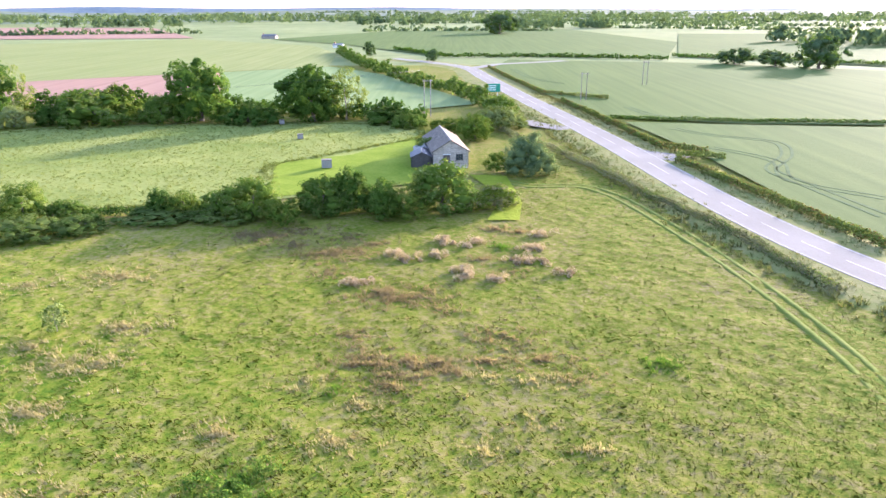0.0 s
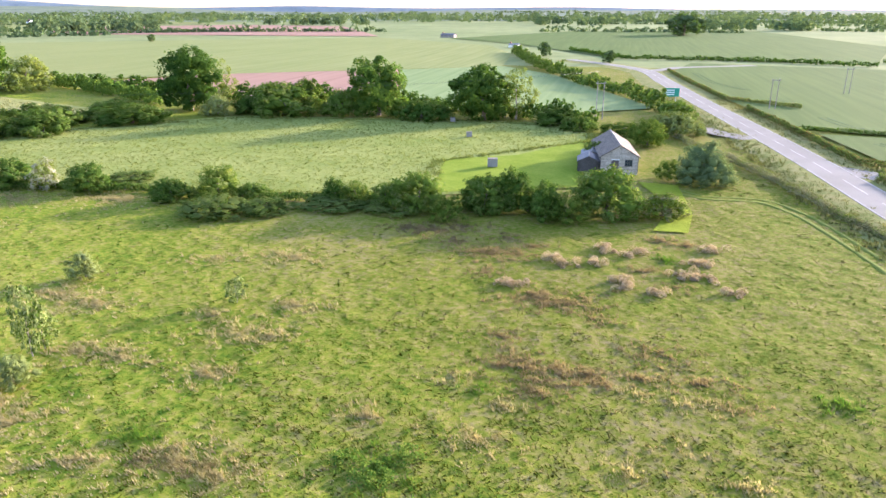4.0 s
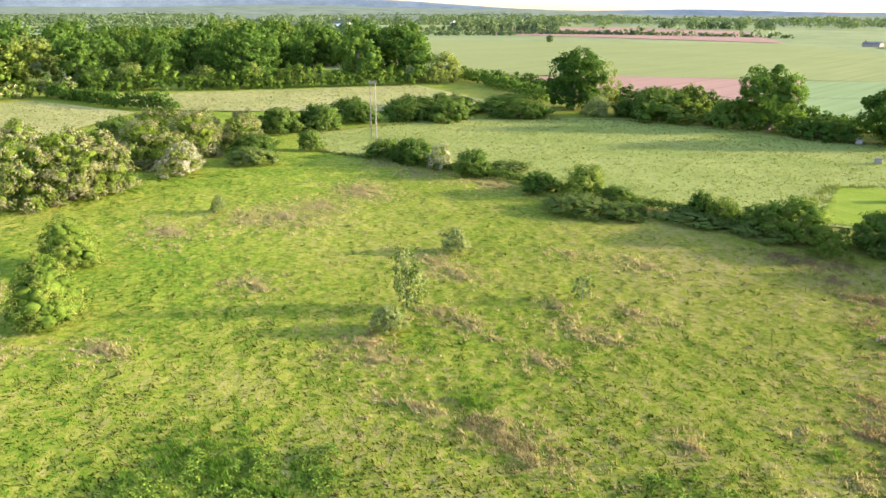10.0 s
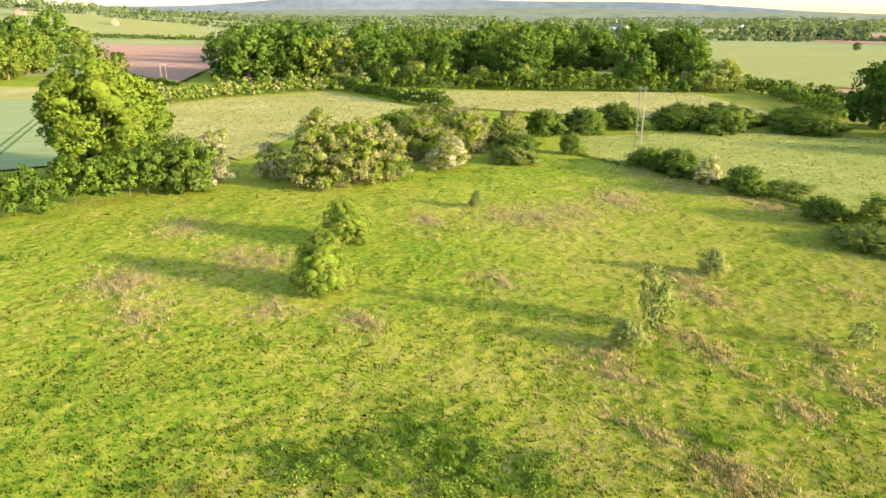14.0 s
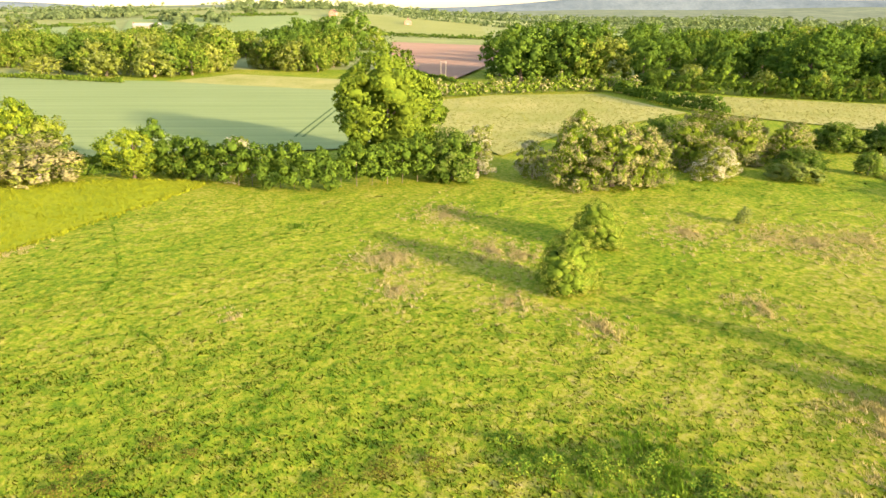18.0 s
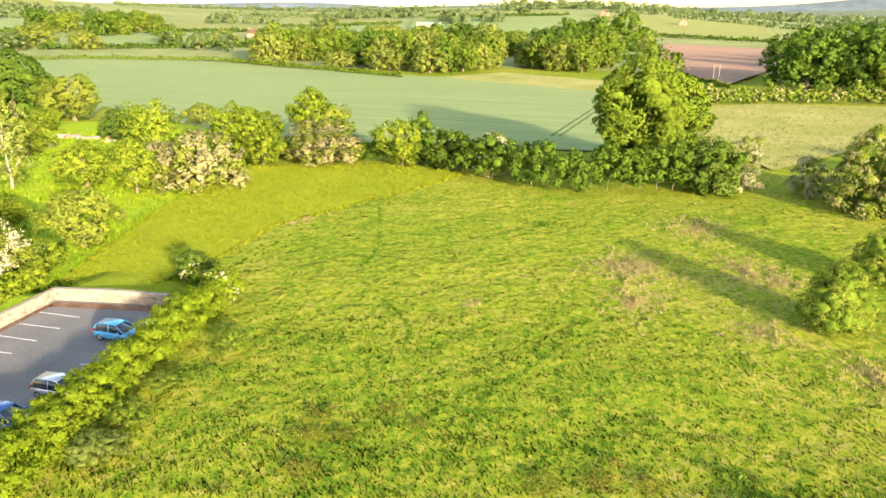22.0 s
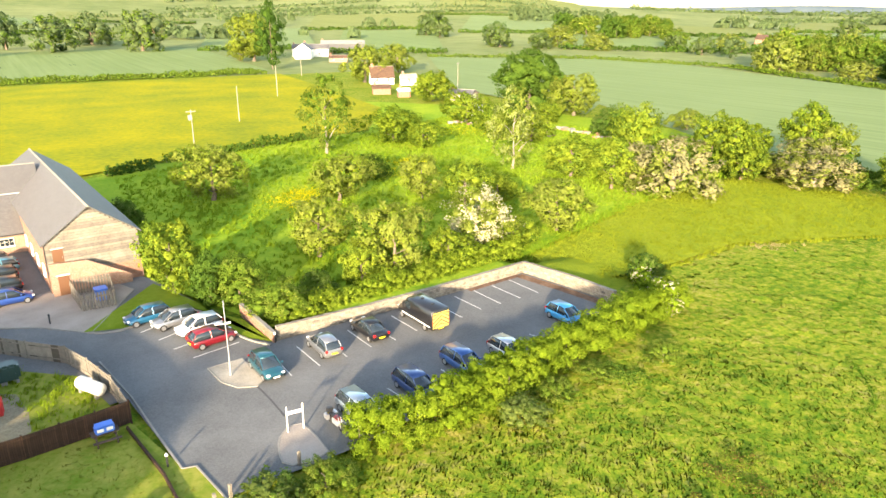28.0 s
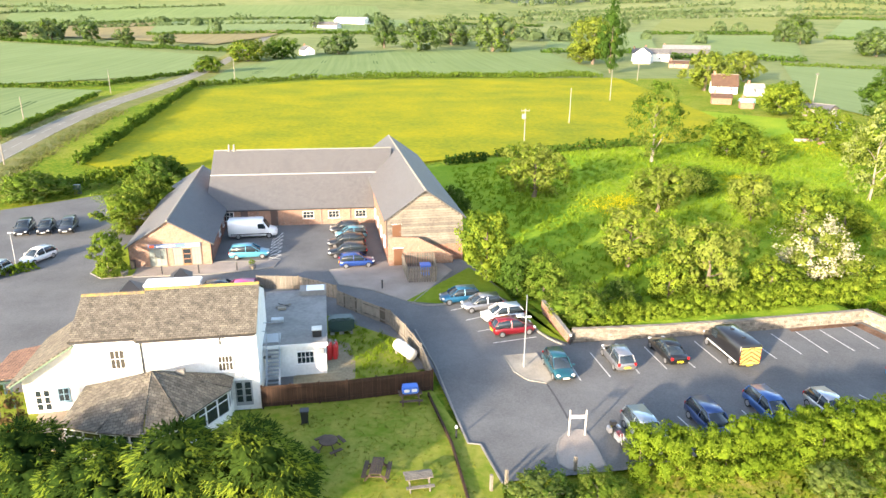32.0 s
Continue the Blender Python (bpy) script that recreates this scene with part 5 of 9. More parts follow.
hedge([(-251.3, 86.0), (-222.6, 127.2), (-193.9, 182.0)], 6.0, 8.0, ("ash", "scrub"), "scrubby edge of the wood", 0.5, 8, 0.4, 0.3)
hedge([(-197.9, 210.9), (-148.9, 185.6), (-129.1, 173.6)], 4.0, 5.0, ("scrub", "oak"), "dark hedge between the fields", 0.45, 8)
hedge([(-177.6, 206.0), (-111.6, 190.3), (-76.1, 186.8), (-48.2, 182.7), (-29.4, 177.7), (-7.1, 164.6)], 3.6, 6.0, ("scrub", "oak"), "overgrown hedge behind the hay meadow", 0.4, 10, 0.4, 0.4)
hedge([(-66.3, 431.7), (-38.7, 328.4), (-12.7, 254.1), (3.3, 221.4), (15.1, 176.7)], 3.6, 6.0, ("scrub", "bramble"), "wide overgrown roadside hedge", 0.5, 7, 0.4, 0.3)
hedge([(-100.8, 82.9), (-90.0, 84.4), (-77.9, 85.7), (-69.6, 87.4), (-60.0, 86.5), (-50.4, 87.6), (-39.0, 88.8), (-29.6, 88.2)], 0.9, 2.6, ("scrub", "bramble"), "low overgrown hedge across the pasture", 0.18, 36, 0.4, 0.35)
hedge([(-29.4, 87.7), (-23.6, 88.5), (-18.0, 89.3), (-11.4, 89.8), (-5.8, 89.9)], 1.7, 3.4, ("scrub", "bramble"), "low overgrown hedge across the pasture", 0.18, 36, 0.4, 0.35)
hedge([(40.4, 121.1), (43.7, 103.8), (46.8, 89.4), (49.4, 74.2)], 1.1, 1.5, ("bramble", "copper"), "trimmed brownish roadside hedge", 0.15, 60, 0.3, 0.12)
hedge([(41.8, 125.5), (49.3, 123.4)], 1.1, 1.4, ("bramble", "scrub"), "short trimmed hedge at the field gate", 0.15, 60, 0.3, 0.1)
hedge([(32.5, 203.5), (36.9, 173.0), (41.0, 133.6), (48.2, 129.1)], 1.1, 1.5, ("bramble", "copper"), "trimmed brownish roadside hedge", 0.18, 40, 0.3, 0.12)
hedge([(17.5, 322.5), (22.7, 274.8), (29.4, 224.5), (46.6, 208.4)], 1.1, 1.6, ("bramble", "copper"), "trimmed brownish roadside hedge", 0.22, 26, 0.3, 0.12)
hedge([(39.3, 171.1), (67.5, 165.4), (101.5, 162.5)], 0.9, 1.3, ("scrub", "bramble"), "thin dark hedge between wheat fields", 0.25, 18, 0.3, 0.15)
hedge([(-35.3, 465.7), (-2.0, 394.5), (62.8, 391.6), (111.2, 368.2)], 1.8, 3.0, ("oak", "scrub"), "dark hedge line across the far fields", 0.8, 2.5)
hedge([(121.7, 393.5), (169.9, 357.9), (199.6, 328.6)], 1.6, 2.6, ("oak", "scrub"), "dark hedge line across the far fields", 0.8, 3.0)
hedge([(-354.9, -12.6), (-308.6, 2.5), (-275.0, 16.5)], 1.4, 2.5, ("ash", "scrub"), "rough hedge below the red field", 0.4, 10)
hedge([(11.6, 154.3), (18.3, 135.0), (23.4, 121.8), (28.3, 102.1)], 0.7, 3.2, ("dusky", "bramble"), "low ragged verge scrub", 0.11, 110, 0.4, 0.35)
hedge([(27.9, 100.8), (33.2, 85.1), (35.7, 71.8), (37.4, 62.0)], 0.7, 2.2, ("dusky", "bramble"), "low ragged verge scrub", 0.11, 110, 0.4, 0.35)
hedge([(53.7, -134.7), (58.0, -185.6), (66.2, -285.6)], 2.0, 3.0, ("ash", "scrub"), "trimmed hedge beside the road", 0.35, 16)
hedge([(65.7, -283.4), (21.1, -313.2), (-39.1, -319.0), (-107.8, -316.0)], 1.9, 2.5, ("ash", "scrub"), "trimmed hedge behind the buttercup meadow", 0.5, 7)
hedge([(82.3, -166.2), (87.1, -208.9), (91.4, -251.8)], 1.4, 2.0, ("scrub", "oak"), "low dark roadside hedge", 0.4, 10)
hedge([(135.7, -280.7), (101.7, -287.5), (80.6, -345.0)], 1.6, 2.4, ("scrub", "oak"), "dark hedge between wheat fields", 0.6, 5)
hedge([(295.1, -624.5), (189.2, -546.0), (91.7, -491.8)], 2.2, 4.0, ("oak", "scrub"), "dark hedge across far fields", 1.0, 2.0)
hedge([(-0.8, -326.9), (-48.8, -321.1), (-107.3, -326.9)], 1.9, 2.5, ("ash", "scrub"), "trimmed hedge behind the buttercup meadow", 0.5, 7)
hedge([(-15.0, -129.1), (-23.1, -132.2)], 1.8, 3.0, ("oak", "scrub"), "dark clipped orchard hedge", 0.3, 18)
hedge([(-26.1, -135.9), (-42.6, -140.6), (-59.4, -145.9)], 1.7, 2.4, ("scrub", "ash"), "field hedge between meadow and orchard", 0.3, 14)
hedge([(55.5, -112.1), (48.2, -115.2), (40.2, -120.5), (35.9, -129.3)], 2.6, 4.0, ("ash", "laurel"), "tall leafy hedge at the back of the yard", 0.28, 22)
hedge([(39.8, -74.8), (37.3, -77.2)], 0.9, 2.2, ("laurel", "olive"), "low rounded yard planting", 0.18, 50)
hedge([(-230.3, -374.5), (-305.3, -308.6), (-325.0, -233.0), (-273.7, -111.0)], 1.8, 3.0, ("ash", "scrub"), "low hedge between wheat fields", 0.6, 4)
hedge([(-50.6, -38.4), (-54.6, -46.1)], 2.0, 2.5, ("laurel", "may" if "may" in M else "blossom"), "end of the hedge flecked with blossom", 0.2, 60, 0.2)

# ---- trees and bushes ----
ROW = [("bush", -99.6, 84.7, 3.2, 6.2), ("bush", -92.2, 85.1, 4.2, 8.2), ("may", -84.6, 84.8, 4.2, 4.4), ("bush", -77.4, 85.4, 4.2, 6.1), ("mound", -75.5, 92.4, 1.3, 7.3), ("bush", -62.4, 83.9, 3.0, 5.2), ("shrub", -56.6, 87.4, 4.5, 6.7), ("bush", -51.2, 87.8, 2.1, 4.2), ("mound", -52.1, 79.4, 1.9, 9.3), ("mound", -46.4, 81.6, 1.5, 7.3), ("bush", -38.9, 89.2, 3.3, 3.9), ("shrub", -35.6, 89.1, 3.0, 4.9), ("bush", -31.1, 88.6, 3.2, 4.3), ("bush", -26.3, 88.0, 5.1, 7.0), ("mound", -37.7, 88.2, 1.0, 10.1), ("mound", -30.8, 87.5, 1.0, 8.4), ("shrub", -21.6, 84.4, 2.5, 4.4), ("bush", -17.2, 89.8, 4.7, 6.4), ("bush", -13.4, 92.4, 5.3, 6.5), ("bush", -9.2, 90.3, 3.6, 4.5), ("shrub", -6.1, 88.0, 3.5, 5.7), ("bush", -0.9, 92.0, 6.1, 8.5), ("haw", 6.1, 92.6, 2.9, 6.3), ("bush", -8.7, 87.9, 4.7, 4.6)]
for k in ROW:
    plant(*k)
BACK = [("oak", -113.4, 166.6, 15.9, 14.7), ("pale", -110.5, 176.0, 12.3, 9.1), ("willow", -101.7, 160.6, 4.8, 6.8), ("bush", -85.6, 166.4, 8.2, 18.1), ("ash", -80.8, 172.0, 8.7, 6.9), ("bush", -93.6, 165.3, 4.6, 10.7), ("oak", -61.1, 170.3, 14.0, 13.9), ("bush", -70.2, 168.6, 6.1, 10.3),
        ("bush", -48.4, 167.4, 4.4, 12.6), ("oak", -33.3, 169.1, 12.5, 14.4), ("pale", -25.7, 172.4, 11.8, 9.6), ("bush", -14.6, 167.2, 3.6, 13.0), ("bush", -9.7, 159.5, 3.0, 7.4), ("ash", 5.2, 144.3, 4.7, 8.1), ("willow", 10.9, 159.6, 4.4, 11.7), ("shrub", 0.1, 156.4, 2.3, 9.4), ("shrub", 14.5, 127.8, 2.8, 3.7),
        ("shrub", 7.8, 114.7, 3.2, 4.1), ("sage", 12.9, 113.0, 6.0, 7.0), ("mound", -4.6, 125.1, 3.7, 3.9)]
for k in BACK:
    plant(*k)
LEFT = [("bush", -123.6, 151.1, 4.3, 15.1), ("bush", -139.5, 127.9, 4.4, 12.6), ("bush", -133.4, 134.7, 4.7, 15.7), ("bush", -142.2, 110.2, 5.0, 10.9), ("bush", -136.7, 95.9, 5.3, 9.3), ("woodpale", -193.5, 194.7, 10.8, 14.6), ("willow", -202.5, 186.6, 5.8, 9.6),
        ("bush", -136.4, 50.9, 7.0, 10.0), ("haw", -139.7, 59.4, 7.3, 13.6), ("haw", -137.9, 67.4, 6.4, 9.4), ("haw", -132.1, 74.2, 6.1, 8.0), ("bush", -137.1, 86.0, 5.5, 9.9), ("bush", -132.6, 94.9, 5.5, 7.2), ("bush", -135.4, 107.9, 5.1, 7.6), ("bush", -129.7, 119.1, 4.1, 10.4),
        ("bush", -123.3, 125.9, 4.7, 12.4), ("bush", -113.9, 142.6, 4.2, 13.7), ("haw", -119.0, 52.5, 5.5, 6.9), ("bush", -118.6, 67.9, 3.6, 8.4), ("bush", -114.6, 78.3, 3.9, 4.3)]
LEFT += [("woodpale", -288.2, 77.2, 16.9, 19.0), ("woodpale", -233.1, 133.3, 8.3, 10.4), ("woodpale", -238.7, 120.5, 7.3, 9.1), ("woodpale", -225.9, 149.0, 5.8, 11.3), ("woodpale", -233.5, 183.1, 8.7, 9.1), ("woodpale", -253.4, 100.2, 8.4, 9.9), ("bush", -259.8, 88.9, 6.8, 12.2)]
for k in LEFT:
    plant(*k)
HAWS = [("bigash", -125.5, -5.1, 19.6, 19.2), ("bush", -112.6, 6.0, 8.2, 8.4), ("may", -115.3, 10.7, 8.2, 5.3), ("may", -114.1, 19.7, 6.2, 4.7), ("haw", -108.9, 26.5, 11.2, 9.9), ("haw", -107.3, 31.5, 9.7, 9.8), ("haw", -108.7, 36.7, 8.7, 7.2), ("haw", -122.5, 48.4, 7.7, 11.0),
        ("may", -112.4, 50.2, 5.2, 7.2), ("haw", -126.9, 59.2, 7.8, 10.3), ("haw", -125.9, 68.8, 6.0, 6.3), ("mound", -111.5, 63.3, 2.7, 8.2), ("spring", -109.7, -75.0, 9.2, 8.4), ("spring", -123.6, -69.5, 11.5, 8.9), ("dusk", -118.5, -65.0, 6.7, 13.5), ("spring", -114.9, -46.7, 8.1, 8.7),
        ("ash", -115.4, -38.5, 4.3, 7.8), ("may", -113.3, -28.9, 7.3, 7.1)]
for k in HAWS:
    plant(*k)
MEADOW = [("roundshrub", -64.6, 15.3, 5.6, 5.2), ("roundshrub", -77.9, 21.4, 5.1, 5.3), ("sapling", -43.9, 39.4, 6.2, 2.8), ("sapling", -43.9, 40.7, 3.9, 2.3), ("willow", -41.9, 35.4, 2.4, 2.7), ("sapling", -33.6, 52.9, 2.5, 2.5), ("willow", -86.3, 43.4, 2.1, 2.0), ("willow", -52.1, 54.9, 2.6, 2.6),
          ("bush", -56.1, -46.7, 2.8, 3.6), ("shrub", -36.1, -34.0, 1.4, 2.7), ("shrub", -31.7, -33.3, 1.5, 2.5), ("shrub", -42.8, -32.8, 2.0, 2.8), ("mound", -27.9, -32.5, 1.4, 3.2)]
for k in MEADOW:
    plant(*k)
ORCHARD = [("tall", -55.1, -128.4, 15.6, 9.6), ("olive", -25.9, -103.6, 8.2, 9.4), ("olive", -41.9, -93.6, 6.9, 8.5), ("olive", -29.2, -71.5, 7.1, 7.5), ("spring", -73.1, -132.3, 7.0, 12.3), ("spring", -74.9, -123.4, 5.5, 7.1), ("olive", -52.9, -87.9, 6.7, 6.5), ("olive", -34.0, -62.0, 7.9, 7.4),
           ("may", -46.0, -63.4, 7.4, 7.7), ("olive", -59.3, -64.3, 7.1, 8.8), ("spring", -57.2, -82.1, 6.4, 8.0), ("pale", -77.7, -97.1, 14.5, 9.7), ("spring", -62.2, -81.0, 3.9, 7.7), ("spring", -82.8, -87.5, 6.6, 10.3), ("spring", -82.0, -77.0, 7.8, 7.8), ("dusk", -89.6, -70.9, 8.8, 13.6),
           ("dusk", -90.4, -78.7, 6.7, 8.6), ("spring", -101.0, -89.8, 10.4, 9.1), ("spring", -109.1, -78.8, 9.5, 8.8)]
for k in ORCHARD:
    plant(*k, group="orchard trees")
ORCHARD_B = [("spring", -106.0, -70.1, 5.6, 7.7), ("olive", -125.6, -67.5, 8.9, 10.9), ("dusk", -112.8, -61.1, 5.9, 14.1), ("bigoak", -134.1, -161.2, 16.0, 22.6), ("olive", -135.0, -142.7, 11.4, 13.3), ("spring", -120.1, -136.2, 5.4, 8.0), ("olive", -129.4, -259.6, 14.3, 17.2), ("olive", -164.4, -294.1, 12.8, 14.7),
             ("spring", -119.9, -192.3, 8.8, 13.6), ("spring", -102.0, -147.1, 7.5, 11.6), ("poplar", -120.5, -342.3, 33.4, 13.4), ("olive", -130.0, -399.4, 25.2, 24.0), ("olive", -123.1, -403.2, 11.6, 16.0), ("olive", -141.8, -110.2, 4.7, 8.3), ("bush", -119.8, -114.1, 6.5, 7.9), ("spring", -119.4, -77.2, 7.2, 6.4)]
ORCHARD_B += [("spring", -50.0, -62.0, 3.9, 6.1), ("spring", -29.8, -61.7, 4.4, 4.8), ("spring", -40.2, -61.2, 4.0, 5.7), ("shrub", -53.1, -104.3, 4.4, 5.8), ("spring", -99.3, -117.9, 6.2, 10.0), ("spring", -97.4, -127.8, 6.4, 10.5)]
for k in ORCHARD_B:
    plant(*k, group="orchard trees")
YARD_TREES = [("spring", -12.7, -69.5, 7.5, 5.9), ("ash", -17.3, -63.1, 4.9, 4.8), ("oak", -15.0, -64.5, 5.3, 3.5), ("ash", 28.0, -73.7, 5.4, 3.6), ("ash", 31.4, -90.6, 5.6, 5.9), ("ash", 31.1, -98.6, 5.7, 6.4), ("bush", 33.4, -115.9, 5.1, 8.4), ("bush", 51.2, -110.0, 3.9, 8.7),
              ("bush", -12.5, -96.3, 3.8, 4.9), ("ash", -19.5, -56.8, 3.9, 5.2), ("bush", -24.8, -60.9, 2.7, 3.9)]
for k in YARD_TREES:
    plant(*k)
PUB_TREES = [("conifer", 6.8, -33.2, 6.0, 5.6), ("conifer", 10.5, -33.2, 6.1, 6.3), ("conifer", 14.9, -33.6, 5.0, 5.7), ("conifer", 19.6, -35.5, 5.0, 5.6), ("copper", 23.7, -41.4, 4.2, 3.3), ("shrub", -13.2, -32.9, 1.5, 3.7), ("mound", -10.0, -32.9, 1.7, 4.0)]
for k in PUB_TREES:
    plant(*k)
FIELD_TREES = [("far", 288.2, -623.8, 16.6, 22.1), ("far", 258.6, -634.0, 17.0, 22.6), ("far", 220.2, -612.1, 15.2, 19.2), ("far", 178.6, -567.9, 11.4, 15.4), ("far", 144.0, -542.6, 9.8, 16.4), ("woodlight", 74.2, -351.1, 7.3, 13.5), ("woodlight", 66.6, -422.7, 11.2, 24.4), ("wood", 49.2, -439.6, 11.7, 18.7), ("far", 16.7, -477.2, 12.8, 22.3),
               ("far", -14.8, -542.8, 21.7, 19.1), ("far", -38.1, -513.4, 22.2, 28.3), ("far", -90.4, -507.9, 26.8, 30.3), ("far", -70.1, -576.3, 19.0, 31.8), ("far", -232.9, -739.0, 17.9, 35.5), ("far", -346.1, -567.1, 17.0, 18.8), ("far", -350.6, -550.4, 15.6, 18.3), ("far", -325.3, -426.9, 13.8, 21.7)]
for k in FIELD_TREES:
    plant(*k)
FIELD_TREES_B = [("wood", -438.3, -52.6, 22.7, 25.5), ("wood", -460.5, -38.3, 24.2, 28.8), ("woodlight", -467.7, -25.8, 15.6, 16.4), ("wood", -434.0, -67.4, 21.6, 23.4), ("far", -333.9, -446.3, 17.3, 18.3), ("far", -403.6, -648.4, 18.1, 32.0), ("woodpale", -318.4, -200.9, 17.0, 16.4), ("far", -385.9, -274.3, 12.7, 11.1), ("far", -339.2, -396.1, 11.1, 19.5), ("far", -407.7, -334.8, 11.7, 14.3), ("far", -392.5, -300.2, 11.8, 15.4), ("far", -892.6, -196.9, 10.1, 16.7), ("far", -582.3, -309.9, 17.0, 25.7),
                 ("far", -9.1, 365.2, 5.8, 7.5), ("far", -45.8, 410.7, 7.5, 8.1), ("far", 160.7, 311.6, 14.1, 19.7), ("far", 146.7, 324.2, 6.9, 15.3), ("far", 134.1, 337.7, 7.4, 16.0), ("far", 50.9, 737.2, 20.7, 40.2), ("far", -372.4, 505.4, 6.4, 6.7)]
FIELD_TREES_B += [("woodlight", -336.2, -210.2, 20.4, 20.7), ("woodpale", -306.3, -130.0, 9.8, 16.8), ("woodpale", -315.8, -161.0, 7.5, 15.0), ("woodpale", -300.9, -108.4, 11.2, 15.7), ("woodpale", -363.1, -407.9, 15.2, 27.6), ("woodpale", -364.6, -367.1, 11.8, 22.0), ("woodlight", -426.7, -351.7, 13.5, 19.9), ("woodpale", -436.8, -311.4, 10.9, 20.1), ("woodpale", -392.9, -221.3, 9.2, 16.6), ("woodlight", -334.8, -91.5, 17.0, 15.6)]
for k in FIELD_TREES_B:
    plant(*k)

# the wood and the scattered trees of the distance
wood_rng = random.Random(3)


def scatter(kinds, poly, count, h, w, group):
    xs, ys = [p[0] for p in poly], [p[1] for p in poly]
    made = 0
    while made < count:
        x, y = wood_rng.uniform(min(xs), max(xs)), wood_rng.uniform(min(ys), max(ys))
        if inside(x, y, poly):
            s = wood_rng.uniform(0.68, 1.22)
            plant(wood_rng.choice(kinds), x, y, h * s, w * s * wood_rng.uniform(0.85, 1.2), group)
            made += 1


scatter(["wood"] * 10 + ["woodlight"], [(-285.7, 33.8), (-202.1, 188.2), (-294.4, 274.7), (-442.0, 208.3), (-449.2, 58.1)], 115, 17.5, 16.5, "trees of the wood")
scatter(["woodpale", "woodlight", "woodlight", "wood"], [(-360.6, -232.9), (-302.1, -121.5), (-319.6, -43.2), (-403.1, -35.1), (-480.7, -164.1), (-441.2, -258.2)], 125, 15, 14, "trees of the copse")


def polar(a, r):
    """A place by its bearing, counted anticlockwise from +y, and its distance."""
    return -r * math.sin(radians(a)), r * math.cos(radians(a))


scatter(["woodlight", "wood", "wood"], [polar(129.5, 640), polar(138.5, 620), polar(138, 790), polar(130, 800)], 46, 15, 15, "trees of the hill copse")
SPREAD = []
for a0, a1, r0, r1, n in ((110, 117, 1000, 1150, 50), (134, 142, 900, 1050, 70), (95, 104, 1050, 1250, 40), (160, 171, 640, 700, 16), (36, 44, 900, 1000, 30), (-12, -4, 900, 1000, 26), (-32, -24, 560, 640, 18), (66, 74, 700, 800, 24), (50, 58, 800, 900, 26), (20, 28, 1100, 1250, 26), (2, 7, 1100, 1200, 18), (104, 109, 760, 840, 14), (122, 127, 900, 980, 16), (150, 206, 620, 1000, 26)):
    SPREAD.append((a0, a1, r0, r1, n, 11))

# woods on the far ridge and along the skyline, haze in their leaf colour
def woodland(name, rows, label, seed, k=26, leaf=2.6):
    rng = np.random.default_rng(seed)
    cen, nor = [], []
    for a0, a1, r0, r1, n, h in rows:
        for _ in range(n):
            x, y = polar(rng.uniform(a0, a1), rng.uniform(r0, r1))
            w = h * rng.uniform(0.8, 1.5)
            d = rng.normal(size=(k, 3))
            d /= np.linalg.norm(d, axis=1, keepdims=True)
            d[:, 2] = np.abs(d[:, 2])
            cen.append(np.array([x, y, land(x, y) + h * 0.15]) + d * np.array([w / 2, w / 2, h * rng.uniform(0.6, 1.0)]))
            nor.append(d + rng.normal(scale=0.4, size=(k, 3)))
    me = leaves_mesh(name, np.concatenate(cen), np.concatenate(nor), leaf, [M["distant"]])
    return tagged(new(name, me), label, "wood", kind="stuff")


def tree_lines(name, rows, label, seed):
    """Hedgerow trees strung along far field edges."""
    rng = np.random.default_rng(seed)
    cen, nor = [], []
    for a0, a1, r0, r1, n, h in rows:
        for _ in range(n):
            r, a = rng.uniform(r0, r1), rng.uniform(a0, a1)
            span, slope = rng.uniform(150, 420) / r * 57.3, rng.uniform(-0.5, 0.5)
            m = int(span * r / 57.3 / 6)
            for t in np.linspace(0, 1, m):
                x, y = polar(a + span * t + rng.uniform(-0.1, 0.1), r * (1 + slope * 0.15 * t))
                hh = h * rng.choice([0.25, 0.3, 0.3, 0.35, 0.4, 0.45, 0.6, 0.8, 1.0])
                w = max(7.0, hh * rng.uniform(1.0, 1.6))
                k = 15
                d = rng.normal(size=(k, 3))
                d /= np.linalg.norm(d, axis=1, keepdims=True)
                d[:, 2] = np.abs(d[:, 2])
                cen.append(np.array([x, y, land(x, y)]) + d * np.array([w / 2, w / 2, hh]))
                nor.append(d + rng.normal(scale=0.4, size=(k, 3)))
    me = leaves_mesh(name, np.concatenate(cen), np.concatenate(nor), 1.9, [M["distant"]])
    return tagged(new(name, me), label, "trees", kind="stuff")


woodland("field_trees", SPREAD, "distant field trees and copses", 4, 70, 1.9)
woodland("skyline_wood", [(-40, 12, 1300, 1900, 300, 13), (12, 72, 1250, 1800, 330, 15), (72, 104, 1400, 1900, 90, 13)], "band of trees along the skyline in haze-paled green", 8, 34, 2.4)
woodland("ridge_wood", [(140, 222, 1350, 2000, 1250, 14)], "woods covering the far ridge in haze-paled green", 5, 34, 2.3)
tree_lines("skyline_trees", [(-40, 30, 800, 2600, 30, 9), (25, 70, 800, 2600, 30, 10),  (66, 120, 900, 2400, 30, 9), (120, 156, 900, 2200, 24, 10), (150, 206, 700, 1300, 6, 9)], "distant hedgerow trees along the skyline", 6)


